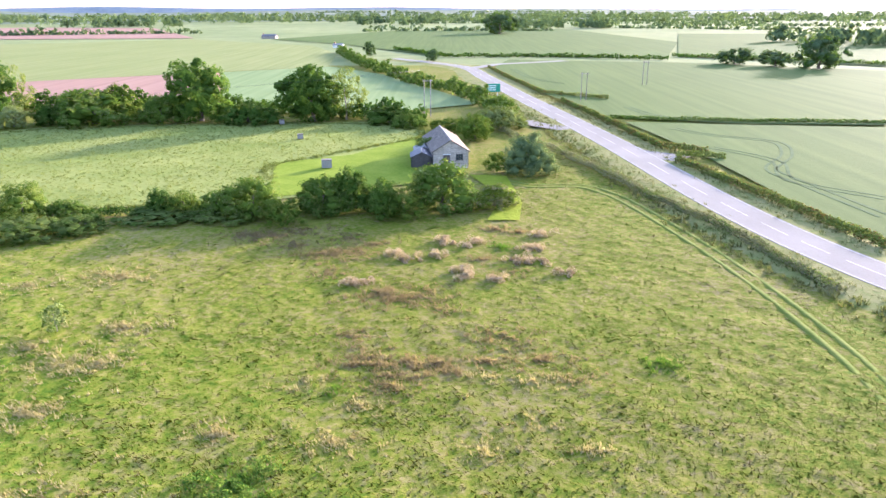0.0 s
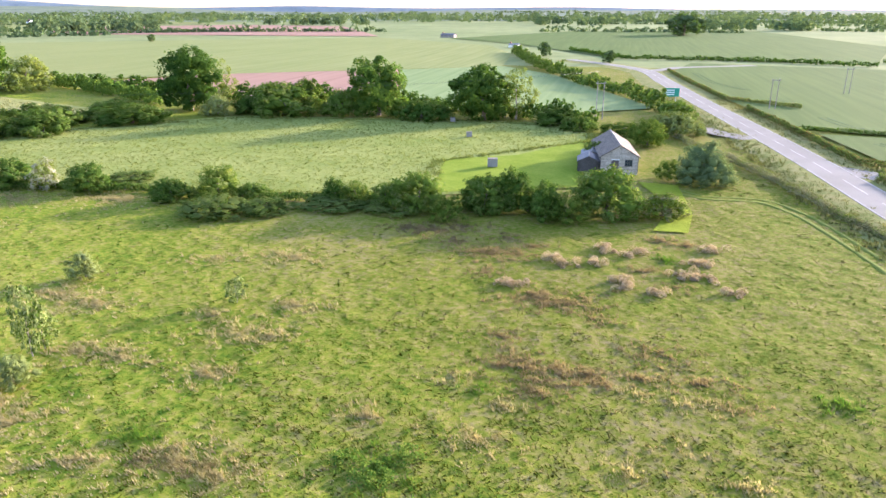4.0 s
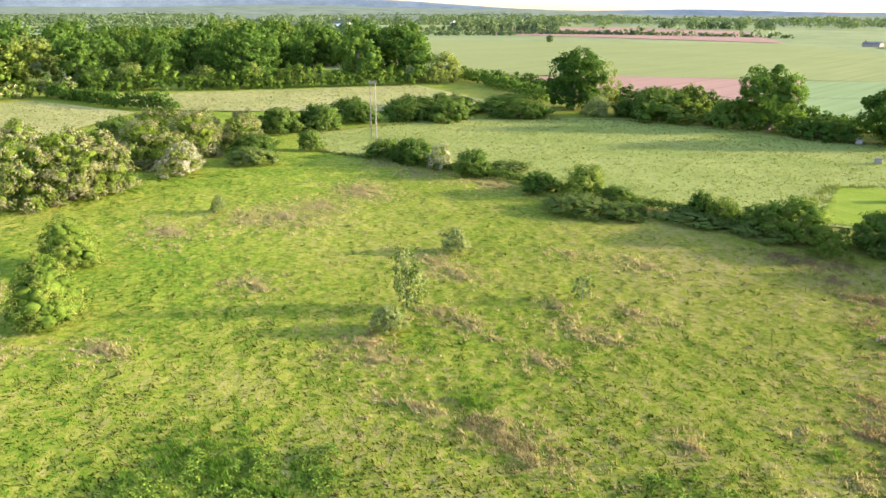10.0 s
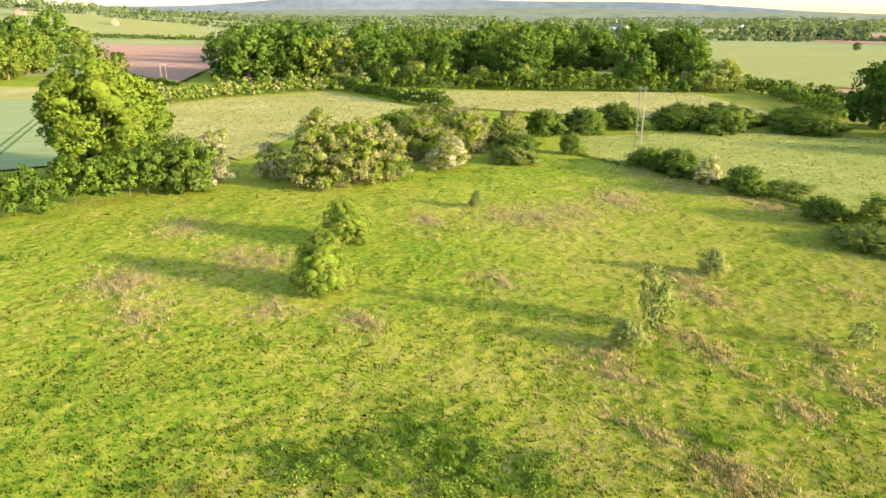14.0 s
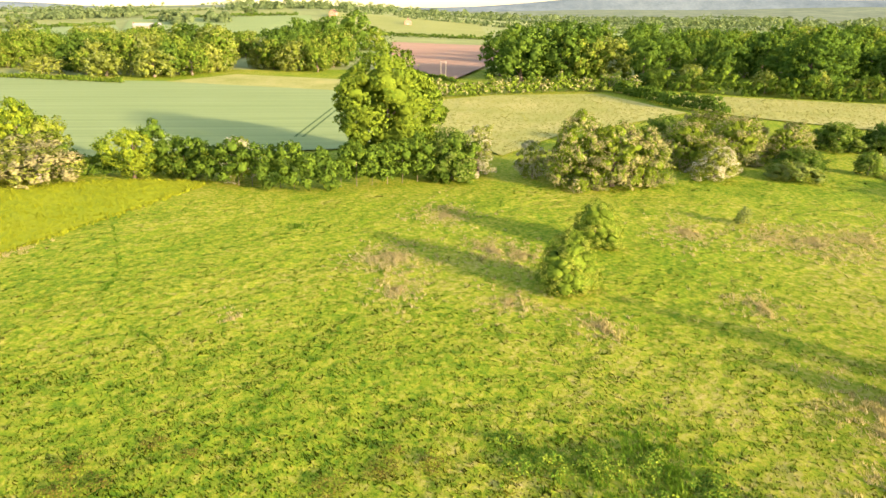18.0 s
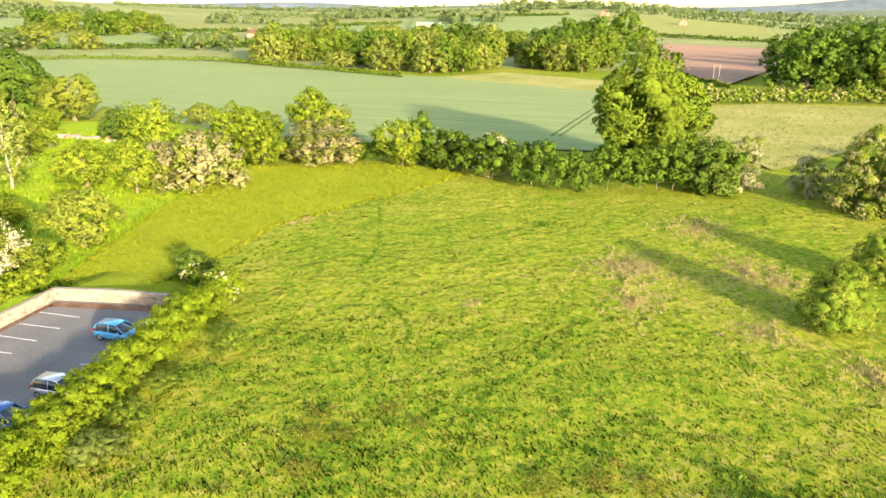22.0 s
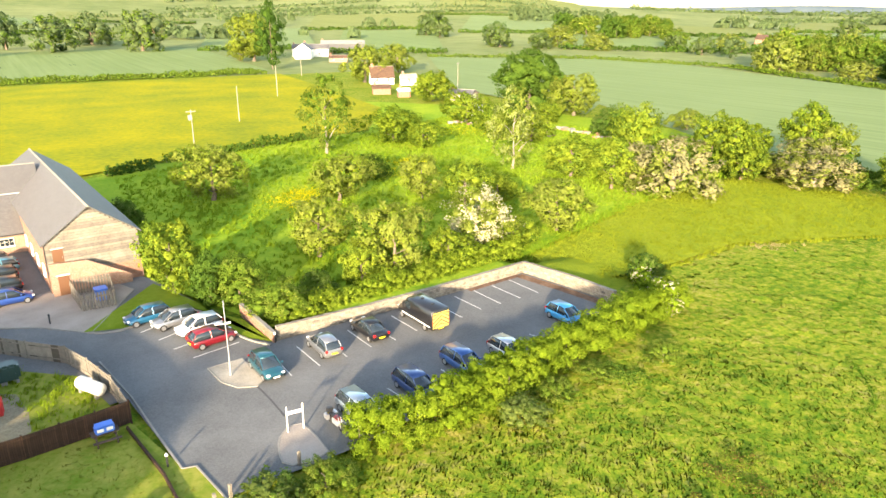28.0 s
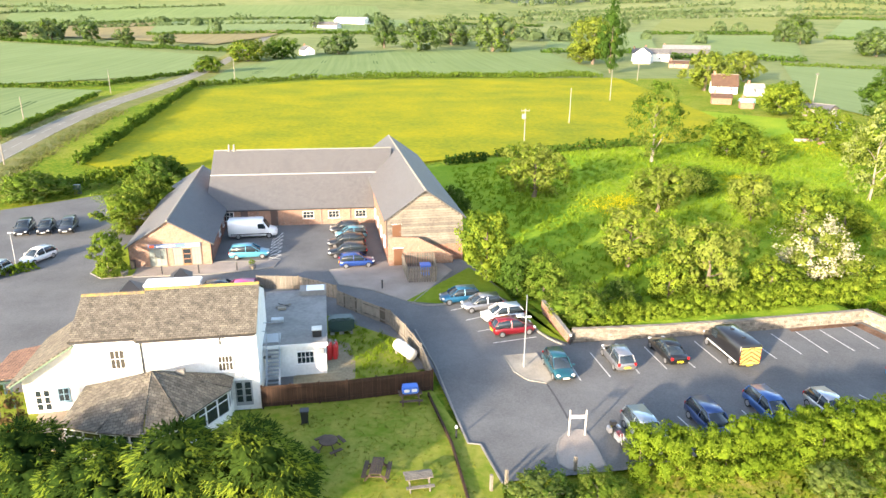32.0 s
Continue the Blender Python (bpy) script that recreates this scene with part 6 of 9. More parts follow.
# hills closing the distance, blue from the haze put into their colour
rows = []
for k in range(0, 181):
    a = -60 + k * 1.5
    hh = (0.45 + 0.55 * smooth(15, 35, a)) * (26 + 22 * math.sin(a / 9.0) + 12 * math.sin(a / 3.7 + 1)) + 40 * smooth(28, 50, a) * (1 - smooth(75, 100, a))
    rows.append((a, max(8.0, hh)))
hv, hf = [], []
for k, (a, hh) in enumerate(rows):
    for r, z in ((4300, -1.0), (4480, hh * 0.8), (4640, hh)):
        x, y = polar(a, r)
        hv.append((x, y, z + land(x, y) * 0.6))
for k in range(len(rows) - 1):
    for s in (0, 1):
        hf.append((3 * k + s, 3 * k + 3 + s, 3 * k + 4 + s, 3 * k + 1 + s))
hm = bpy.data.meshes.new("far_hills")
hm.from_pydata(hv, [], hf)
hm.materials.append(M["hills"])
tagged(new("far_hills", hm), "low wooded hills on the horizon, haze put into their blue-green colour", "hills", kind="structure")
# ---- buildings ----
def slab(name, parent, origin, xdir, ydir, L, S, th, mat, label=""):
    """A flat plate in its own plane, such as one slope of a roof."""
    x, y = Vector(xdir).normalized(), Vector(ydir).normalized()
    z = x.cross(y)
    ob = part(name, box(0, L, 0, S, 0, th), mat, parent, label)
    ob.matrix_local = Matrix(((x.x, y.x, z.x, origin[0]), (x.y, y.y, z.y, origin[1]), (x.z, y.z, z.z, origin[2]), (0, 0, 0, 1)))
    return ob


def window(parent, x, y, z, w, h, side="front", bars=2, frame_mat=None, depth=0.09, pane_mat=None):
    """A framed window, proud of a wall that faces -y (front), -x (left) or +x (right)."""
    turn = {"front": 0, "left": -90, "right": 90, "back": 180}[side]
    fm = frame_mat or M["white"]
    bm = bmesh.new()
    t = 0.07
    for a in (box(-w / 2, w / 2, -depth, 0.02, 0, t), box(-w / 2, w / 2, -depth, 0.02, h - t, h), box(-w / 2, -w / 2 + t, -depth, 0.02, t, h - t), box(w / 2 - t, w / 2, -depth, 0.02, t, h - t)):
        me = bpy.data.meshes.new("tmp")
        a.to_mesh(me)
        a.free()
        bm.from_mesh(me)
        bpy.data.meshes.remove(me)
    f = part("window", bm, fm, parent)
    f.matrix_local = pose(x, y, z, 0, 0, turn)
    n = bars + 1
    for i in range(n):
        x0 = -w / 2 + t + (w - 2 * t) * i / n
        part("pane", box(x0 + 0.02, x0 + (w - 2 * t) / n - 0.02, -0.05, -0.03, t, h - t), pane_mat or M["glass"], f)
    for i in range(1, n):
        x0 = -w / 2 + t + (w - 2 * t) * i / n
        part("glazing_bar", box(x0 - 0.02, x0 + 0.02, -depth + 0.01, -0.02, t, h - t), fm, f)
    part("glazing_bar", box(-w / 2 + t, w / 2 - t, -depth + 0.015, -0.022, h * 0.52, h * 0.52 + 0.035), fm, f)
    part("sill", box(-w / 2 - 0.06, w / 2 + 0.06, -depth - 0.06, 0, -0.07, 0), fm, f)
    return f


def door(parent, x, y, z, w, h, mat, glazed=False, side="front"):
    turn = {"front": 0, "left": -90, "right": 90, "back": 180}[side]
    d = part("door", box(-w / 2, w / 2, -0.06, 0.02, 0, h, 0.01), mat, parent)
    d.matrix_local = pose(x, y, z, 0, 0, turn)
    part("door_frame", prism([(-w / 2 - 0.09, -0.05), (w / 2 + 0.09, -0.05), (w / 2 + 0.09, 0.02), (-w / 2 - 0.09, 0.02)], h, h + 0.1), M["white"], d)
    if glazed:
        n = max(1, round(w / 0.7))
        for i in range(n):
            x0 = -w / 2 + w * i / n
            for j in range(3):
                part("pane", box(x0 + 0.1, x0 + w / n - 0.1, -0.075, -0.06, 0.3 + j * (h - 0.4) / 3, 0.22 + (j + 1) * (h - 0.4) / 3), M["glass"], d)
    part("handle", rod((w / 2 - 0.12, -0.1, 1.0), (w / 2 - 0.12, -0.1, 1.15), 0.02), M["steel"], d)
    return d


def gabled(name, x, y, rz, W, D, eave, ridge, wall, roof, label, category="building", over=0.3, base=0.0, front_mat=None):
    """A house whose gable faces local -y: width W over x, depth D over y."""
    t = thing(name, x, y, base, rz, label, category)
    h = W / 2
    for nm, sx in (("wall_left", -1), ("wall_right", 1)):
        part(nm, box(min(sx * h, sx * (h - 0.3)), max(sx * h, sx * (h - 0.3)), 0.3, D - 0.3, -0.3, eave), wall, t)
    for nm, y0, mt in (("gable_front", 0.0, front_mat or wall), ("gable_back", D - 0.3, wall)):
        bm = bmesh.new()
        ps = [(-h, -0.3), (h, -0.3), (h, eave), (0, ridge - 0.05), (-h, eave)]
        f0, f1 = [bm.verts.new((a, y0, b)) for a, b in ps], [bm.verts.new((a, y0 + 0.3, b)) for a, b in ps]
        bm.faces.new(f0)
        bm.faces.new(f1[::-1])
        for i in range(5):
            bm.faces.new((f0[i], f0[(i + 1) % 5], f1[(i + 1) % 5], f1[i]))
        bmesh.ops.recalc_face_normals(bm, faces=bm.faces)
        part(nm, bm, mt, t)
    rise = (ridge - eave) / h
    S = math.hypot(h + over, (h + over) * rise)
    slab("roof_slope", t, (-h - over, D + over, eave - over * rise), (0, -1, 0), (1, 0, rise), D + 2 * over, S, 0.12, roof)
    slab("roof_slope", t, (h + over, -over, eave - over * rise), (0, 1, 0), (-1, 0, rise), D + 2 * over, S, 0.12, roof)
    part("ridge_tiles", rod((0, -over, ridge + 0.1), (0, D + over, ridge + 0.1), 0.13, None, 6), M["kerb"], t)
    for sx in (-1, 1):
        part("gutter", rod((sx * (h + over), -over, eave - over * rise), (sx * (h + over), D + over, eave - over * rise), 0.07), M["black"], t)
        part("downpipe", rod((sx * (h + 0.06), 0.2, 0), (sx * (h + 0.06), 0.2, eave - 0.1), 0.05), M["black"], t)
    return t


office = gabled("office_building", 22.1, -76.3, 184.5, 8.7, 29.0, 2.65, 5.35, M["brick"], M["slate"], "brick office wing with grey slate roof and glazed shopfront", front_mat=M["buff"])
part("sign_board", box(-2.3, 3.3, -0.14, -0.02, 2.3, 2.75, 0.01), plain("blue_sign", (0.09, 0.16, 0.3), 0.5), office, "blue fascia board with a white panel")
part("sign_panel", box(1.7, 3.2, -0.16, -0.13, 2.36, 2.7), M["white"], office)
part("lettering", box(-1.4, 0.6, -0.16, -0.13, 2.45, 2.6), M["white"], office)
part("emblem", box(-2.15, -1.65, -0.16, -0.13, 2.38, 2.68), M["orange"], office)
for x0, w in ((-1.35, 1.9), (0.75, 1.1), (2.75, 1.1)):
    window(office, x0, 0, 0.15, w, 2.1, "front", 2, plain("bronze_frame", (0.2, 0.17, 0.13), 0.5), 0.09, M["blind"])
door(office, 1.75, 0, 0.05, 1.0, 2.15, plain("oak_door", (0.3, 0.14, 0.06), 0.5), True)
for yy in (8.0, 12.0):
    window(office, 4.35, yy, 1.0, 1.2, 1.1, "right", 1)

rear = thing("office_building", 9.6, -91.4, 0, 181.0, "long brick office range with a broad slate roof", "building")
part("wall_front", box(-11.5, 13.0, 0, 0.3, -0.3, 2.5), M["buff"], rear)
part("wall_back", box(-11.5, 13.0, 18.3, 18.6, -0.3, 2.5), M["buff"], rear)
for xx in (-11.5, 12.7):
    bm = bmesh.new()
    ps = [(0.3, -0.3), (18.3, -0.3), (18.3, 2.5), (9.3, 8.4), (0.3, 2.5)]
    f0, f1 = [bm.verts.new((xx, a, b)) for a, b in ps], [bm.verts.new((xx + 0.3, a, b)) for a, b in ps]
    bm.faces.new(f0)
    bm.faces.new(f1[::-1])
    for i in range(5):
        bm.faces.new((f0[i], f0[(i + 1) % 5], f1[(i + 1) % 5], f1[i]))
    bmesh.ops.recalc_face_normals(bm, faces=bm.faces)
    part("gable", bm, M["brick"], rear)
s_run, s_rise = 9.6, 6.25
slab("roof_slope", rear, (-11.7, -0.3, 2.3), (1, 0, 0), (0, s_run, s_rise), 25.0, math.hypot(s_run, s_rise), 0.12, M["slate"])
slab("roof_slope", rear, (13.3, 18.9, 2.3), (-1, 0, 0), (0, -s_run, s_rise), 25.0, math.hypot(s_run, s_rise), 0.12, M["slate"])
part("ridge_tiles", rod((-11.7, 9.3, 8.62), (13.3, 9.3, 8.62), 0.13, None, 6), M["kerb"], rear)
slab("flashing", rear, (-11.7, 5.1, 5.93), (1, 0, 0), (0, s_run, s_rise), 24.6, 0.11, 0.03, M["cream"], "pale lead flashing across the slates")
part("gutter", rod((-11.7, -0.36, 2.3), (10.5, -0.36, 2.3), 0.07), M["black"], rear)
for px0 in (-10.9, -6.8, -2.9, 1.6, 5.0, 8.6):
    if px0 < -6 or px0 in (-2.9,):
        door(rear, px0, 0, 0.05, 0.95, 2.1, plain("dark_door", (0.09, 0.06, 0.05), 0.5))
    else:
        window(rear, px0, 0, 0.95, 1.5, 1.0, "front", 2, M["cream"])
window(rear, -8.9, 0, 0.9, 1.5, 1.2, "front", 2)
for px0 in (-5.0, 3.3, 7.2):
    part("downpipe", rod((px0, -0.07, 0), (px0, -0.07, 2.3), 0.05), M["kerb"], rear)
for px0 in (-9.6, -8.9):
    part("flue", rod((px0, 9.1, 8.4), (px0, 9.1, 9.5), 0.14), M["kerb"], rear)

wing = gabled("office_building", -6.5, -75.5, 184.4, 8.7, 37.0, 5.3, 8.45, M["brick"], M["slate"], "tall barn-style office wing with timber boarded gable and slate roof", front_mat=M["gable_boards"])
for k in range(22):
    z0 = 2.0 + k * 0.29
    hw = 4.35 if z0 < 5.05 else max(0.0, 4.35 * (8.25 - z0) / 3.15)
    if hw > 0.3:
        part("weatherboard", prism([(-hw, -0.07), (hw, -0.07), (hw, -0.02), (-hw, -0.02)], z0, z0 + 0.262), M["weatherboard"], wing)
part("brick_plinth", box(-4.4, 4.4, -0.09, 0.0, -0.2, 2.0), M["brick"], wing, "red brick lower wall")
bm = bmesh.new()
ps = [(-4.38, 0), (3.0, 0), (3.0, 1.0), (-1.0, 3.3), (-4.38, 3.5)]
f0, f1 = [bm.verts.new((a, -1.15, b)) for a, b in ps], [bm.verts.new((a, -0.9, b)) for a, b in ps]
bm.faces.new(f0)
bm.faces.new(f1[::-1])
for i in range(5):
    bm.faces.new((f0[i], f0[(i + 1) % 5], f1[(i + 1) % 5], f1[i]))
bmesh.ops.recalc_face_normals(bm, faces=bm.faces)
part("stair_wall", bm, M["buff"], wing, "brick side wall of the outside stair")
for i in range(12):
    part("step", box(3.0 - i * 0.33 - 0.33, 3.0 - i * 0.33, -0.9, -0.06, i * 0.2, i * 0.2 + 0.22), M["kerb"], wing)
part("landing", box(-4.35, -1.0, -0.9, -0.06, 2.4, 2.6), M["kerb"], wing)
door(wing, -3.3, -1.16, 0.05, 1.0, 2.1, plain("brown_door", (0.13, 0.06, 0.03), 0.5))
door(wing, -3.3, -0.02, 2.65, 1.0, 1.95, plain("brown_door", (0.13, 0.06, 0.03), 0.5))
for yy in (3.0, 7.0, 11.0, 15.0):
    window(wing, -4.36, yy, 1.2, 1.1, 1.2, "left", 1)
    window(wing, 4.36, yy, 3.6, 1.1, 1.2, "right", 1)

# the white pub
pub = thing("pub", 12.0, -45.4, 0.0, 183.5, "white rendered two-storey pub with weathered slate roofs", "pub")
for nm, x0, x1, y0 in (("main_block", -4.0, 3.95, 0.0), ("side_block", -8.4, -4.0, 0.5)):
    blk = part(nm, box(x0, x1, y0, 8.2, -0.3, 5.95), M["render"], pub)
    bm = bmesh.new()
    for xx in (x0, x1 - 0.25):
        a = [bm.verts.new((xx + d, yy, zz)) for d in (0, 0.25) for yy, zz in ((y0, 5.9), (8.2, 5.9), (4.2, 7.75 if nm == "main_block" else 7.5))]
        bm.faces.new((a[0], a[1], a[2]))
        bm.faces.new((a[5], a[4], a[3]))
        bm.faces.new((a[0], a[2], a[5], a[3]))
        bm.faces.new((a[1], a[4], a[5], a[2]))
        bm.faces.new((a[0], a[3], a[4], a[1]))
    bmesh.ops.recalc_face_normals(bm, faces=bm.faces)
    part("gable", bm, M["render"], pub)
    run, lift = 4.2 - y0 + 0.35, 1.95 if nm == "main_block" else 1.72
    slab("roof_slope", pub, (x0 - 0.1, y0 - 0.35, 5.85), (1, 0, 0), (0, run, lift), x1 - x0 + 0.2, math.hypot(run, lift), 0.13, M["oldslate"])
    slab("roof_slope", pub, (x1 + 0.1, 8.55, 5.85), (-1, 0, 0), (0, -4.35, lift), x1 - x0 + 0.2, math.hypot(4.35, lift), 0.13, M["oldslate"])
    part("ridge_tiles", rod((x0 - 0.1, 4.2, 5.98 + lift), (x1 + 0.1, 4.2, 5.98 + lift), 0.14, None, 6), surface("lichen_tiles", (0.12, 0.1, 0.08), (0.4, 0.28, 0.05), 0.6, 3.0, 0.9, 0.4, 0.02), pub, "ridge tiles yellow with lichen")
    part("gutter", rod((x0, y0 - 0.38, 5.82), (x1, y0 - 0.38, 5.82), 0.07), M["black"], pub)
window(pub, -5.55, 0.5, 3.5, 1.05, 1.5, "front", 2, None, 0.09, M["oldglass"])
window(pub, 1.73, 0.0, 3.0, 1.1, 1.25, "front", 3, None, 0.09, M["oldglass"])
window(pub, 1.5, 0.0, 5.0, 0.3, 0.8, "front", 0)
door(pub, 2.8, 0.0, 0.1, 1.2, 2.05, plain("grey_door", (0.32, 0.33, 0.33), 0.5), True)
part("downpipe", rod((-3.8, -0.06, 2.6), (-3.8, -0.06, 5.8), 0.05), M["black"], pub)
part("security_lamp", box(2.4, 2.8, -0.25, 0, 2.6, 2.75, 0.02), M["white"], pub)
# lean-to and porch on the side
part("lean_to", box(-12.3, -8.4, 1.2, 8.0, -0.3, 2.7), M["render"], pub)
slab("roof_slope", pub, (-8.3, 0.4, 5.55), (0, 1, 0), (-4.6, 0, -2.9), 7.8, 5.5, 0.12, M["oldslate"])
bm = bmesh.new()
ps = [(-12.3, 2.6), (-8.4, 2.6), (-8.4, 5.4), (-12.3, 2.95)]
f0, f1 = [bm.verts.new((p, 1.2, z)) for p, z in ps], [bm.verts.new((p, 1.5, z)) for p, z in ps]
bm.faces.new(f0)
bm.faces.new(f1[::-1])
for i in range(4):
    bm.faces.new((f0[i], f0[(i + 1) % 4], f1[(i + 1) % 4], f1[i]))
bmesh.ops.recalc_face_normals(bm, faces=bm.faces)
part("gable_wall", bm, M["render"], pub)
part("verge_board", rod((-8.3, 0.45, 5.5), (-12.8, 0.45, 2.68), 0.07, None, 5), plain("green_trim", (0.16, 0.25, 0.17), 0.6), pub, "pale green verge board")
slab("porch_roof", pub, (-12.25, 2.0, 2.75), (0, 1, 0), (-2.9, 0, -0.5), 5.0, 2.95, 0.1, M["terracotta"], "brown-red tiled porch roof")
for xx, yy in ((-15.0, 2.2), (-13.5, 2.2), (-15.0, 4.4), (-15.0, 6.7)):
    part("post", box(xx - 0.07, xx + 0.07, yy - 0.07, yy + 0.07, 0, 2.3), M["tank"], pub, "dark green timber post")
part("porch_beam", box(-15.1, -12.3, 2.12, 2.26, 2.1, 2.28), M["tank"], pub)
window(pub, -9.7, 1.2, 0.9, 0.8, 1.1, "front", 1, plain("blue_frame", (0.2, 0.33, 0.42), 0.5))
door(pub, -11.1, 1.2, 0.05, 1.1, 2.0, M["white"], True)
# bay dining room with a faceted roof
EAVE = [(-7.6, 0.3), (-7.7, -4.6), (-5.3, -5.6), (-2.6, -6.3), (-0.6, -5.0), (1.9, -1.6), (1.9, 0.3)]
apex = Vector((-2.6, -2.6, 4.65))
ridge_end = Vector((-3.6, 0.1, 4.95))
bays_fan = [(EAVE[i], EAVE[i + 1]) for i in range(6)]
for (a, b) in bays_fan:
    bm = bmesh.new()
    c, d = Vector((*a, 2.35)), Vector((*b, 2.35))
    out = ((c + d) / 2 - apex)
    out.z = 0
    out = out.normalized() * 0.3
    vs = [bm.verts.new(p) for p in (c + out, d + out, apex)]
    f = bm.faces.new(vs)
    bm.normal_update()
    if f.normal.z < 0:
        f.normal_flip()
    r = bmesh.ops.extrude_face_region(bm, geom=[f])
    bmesh.ops.translate(bm, verts=[v for v in r["geom"] if isinstance(v, bmesh.types.BMVert)], vec=(0, 0, 0.1))
    bmesh.ops.recalc_face_normals(bm, faces=bm.faces)
    part("roof_panel", bm, M["oldslate"], pub, "weathered brown slate roof facet")
    part("hip_tiles", rod(d + out * 0.5 + Vector((0, 0, 0.1)), apex + Vector((0, 0, 0.1)), 0.055, None, 5), M["oldslate"], pub)
    wv = d - c
    n = max(1, round(wv.length / 1.1))
    part("plinth_wall", strip([(c.x, c.y), (d.x, d.y)], 0.2, -0.2, 0.7), M["render"], pub)
    part("eaves_beam", strip([(c.x, c.y), (d.x, d.y)], 0.16, 2.15, 2.36), M["white"], pub)
    for k in range(n):
        p, q = c + wv * (k / n), c + wv * ((k + 1) / n)
        part("post", box(p.x - 0.06, p.x + 0.06, p.y - 0.06, p.y + 0.06, 0.7, 2.2), M["white"], pub)
        part("pane", strip([(p.x, p.y), (q.x, q.y)], 0.03, 0.72, 2.14), M["glass"], pub)
        part("transom", strip([(p.x, p.y), (q.x, q.y)], 0.08, 1.65, 1.72), M["white"], pub)
part("roof_vent", box(-1.3, -0.7, -1.9, -1.5, 3.9, 4.25, 0.03), M["kerb"], pub)

# flat-roofed kitchen extension
ext = thing("kitchen_extension", 6.0, -49.6, 0.0, 183.5, "white flat-roofed kitchen extension with plant on its roof", "extension")
part("wall_block", box(-2.6, 2.5, 0, 11.0, -0.3, 2.75), M["render"], ext)
part("flat_roof", box(-2.75, 2.65, -0.15, 11.1, 2.75, 2.9, 0.02), M["flat"], ext, "grey felt roof")
part("parapet", box(0.3, 2.65, 9.6, 11.1, 2.9, 3.35), M["flat"], ext)
part("roof_patch", box(0.9, 2.5, 9.7, 11.0, 3.35, 3.37), M["white"], ext, "white painted patch on the roof")
window(ext, 0.9, 0.0, 1.1, 1.4, 1.1, "front", 3)
part("vent_unit", box(1.5, 2.2, 0.8, 1.5, 2.9, 3.5, 0.04), M["black"], ext)
part("vent_cap", box(1.45, 2.25, 0.75, 1.55, 3.5, 3.58, 0.02), M["cream"], ext)
part("vent_unit", box(-1.9, -0.9, 4.0, 4.6, 2.9, 3.2, 0.03), M["tin"], ext)
part("wall_unit", box(1.75, 2.35, -0.3, 0, 1.9, 2.4, 0.03), M["steel"], ext)
part("door_hood", box(-2.5, -1.7, -0.3, 0, 1.9, 2.0), M["kerb"], ext)
part("pipe", rod((-1.7, 7.2, 3.0), (-0.4, 7.6, 3.05), 0.07), M["kerb"], ext)
part("pipe", rod((-1.5, 7.9, 3.0), (-0.6, 7.1, 3.05), 0.05), M["black"], ext)
part("hatch_box", box(-1.5, -0.8, 6.6, 7.0, 2.9, 3.1, 0.03), M["gravel"], ext)
part("fascia", box(-2.76, 2.66, -0.19, -0.15, 2.6, 2.9), M["white"], ext)
part("rust_stain", box(2.05, 2.12, -0.012, -0.004, 1.2, 1.9), M["timber"], ext)
stair = thing("fire_stair", 7.3, -46.4, 0.0, 183.5, "galvanised steel outside stair up to the flat roof", "stair")
for i in range(13):
    part("step", box(-0.45, 0.45, i * 0.26, i * 0.26 + 0.24, 0.2 + i * 0.205, 0.24 + i * 0.205), M["steel"], stair)
for s in (-0.48, 0.48):
    part("stringer", rod((s, 0, 0.05), (s, 3.4, 2.85), 0.06), M["steel"], stair)
    part("handrail", rod((s, 0, 1.05), (s, 3.4, 3.85), 0.03), M["steel"], stair)
    for i in range(5):
        part("baluster", rod((s, i * 0.85, 0.05 + i * 0.7), (s, i * 0.85, 1.05 + i * 0.7), 0.025), M["steel"], stair)
part("platform", box(-1.5, 0.5, 3.4, 5.0, 2.92, 2.98), M["steel"], stair)
for a, b in (((-1.5, 3.4), (-1.5, 5.0)), ((-1.5, 5.0), (0.5, 5.0)), ((-1.5, 3.4), (-0.5, 3.4))):
    part("handrail", rod((*a, 3.95), (*b, 3.95), 0.03), M["steel"], stair)
    part("post", rod((*a, 2.95), (*a, 3.95), 0.03), M["steel"], stair)

# stone barn and its shed
barn = gabled("barn", 0.1, 116.6, 8.0, 6.0, 15.0, 2.8, 4.6, M["greyboards"], brick_mat("barn_tiles", (0.2, 0.165, 0.13), (0.14, 0.116, 0.094), (0.09, 0.075, 0.06), 0.6, 0.35, 0, 0.95, 0.6, "xy", 0.4), "old weathered grey barn with a mossy tiled roof", "barn")
door(barn, -0.7, 0, 0, 1.2, 2.2, plain("old_door", (0.07, 0.055, 0.05), 0.8))
window(barn, 1.5, 0, 1.2, 1.3, 1.1, "front", 2, M["fence"])
for k in range(11):
    part("board", box(-3.0, 3.0, -0.04, 0.0, 0.05 + k * 0.25, 0.25 + k * 0.25), M["greyboards"], barn)
shed = gabled("timber_shed", -4.9, 116.8, 4.0, 3.4, 4.2, 1.7, 2.5, surface("dark_boards", (0.035, 0.03, 0.026), (0.08, 0.07, 0.06), 0.6, 6.0, 0.85, 0.4, 0.01), M["slate"], "small black timber shed with a grey roof beside the barn", "shed", 0.15)
shed2 = gabled("timber_shed", -4.6, 122.0, 4.0, 3.4, 4.0, 1.8, 2.4, M["fence"], M["flat"], "low weathered shed behind the black shed", "shed", 0.15)

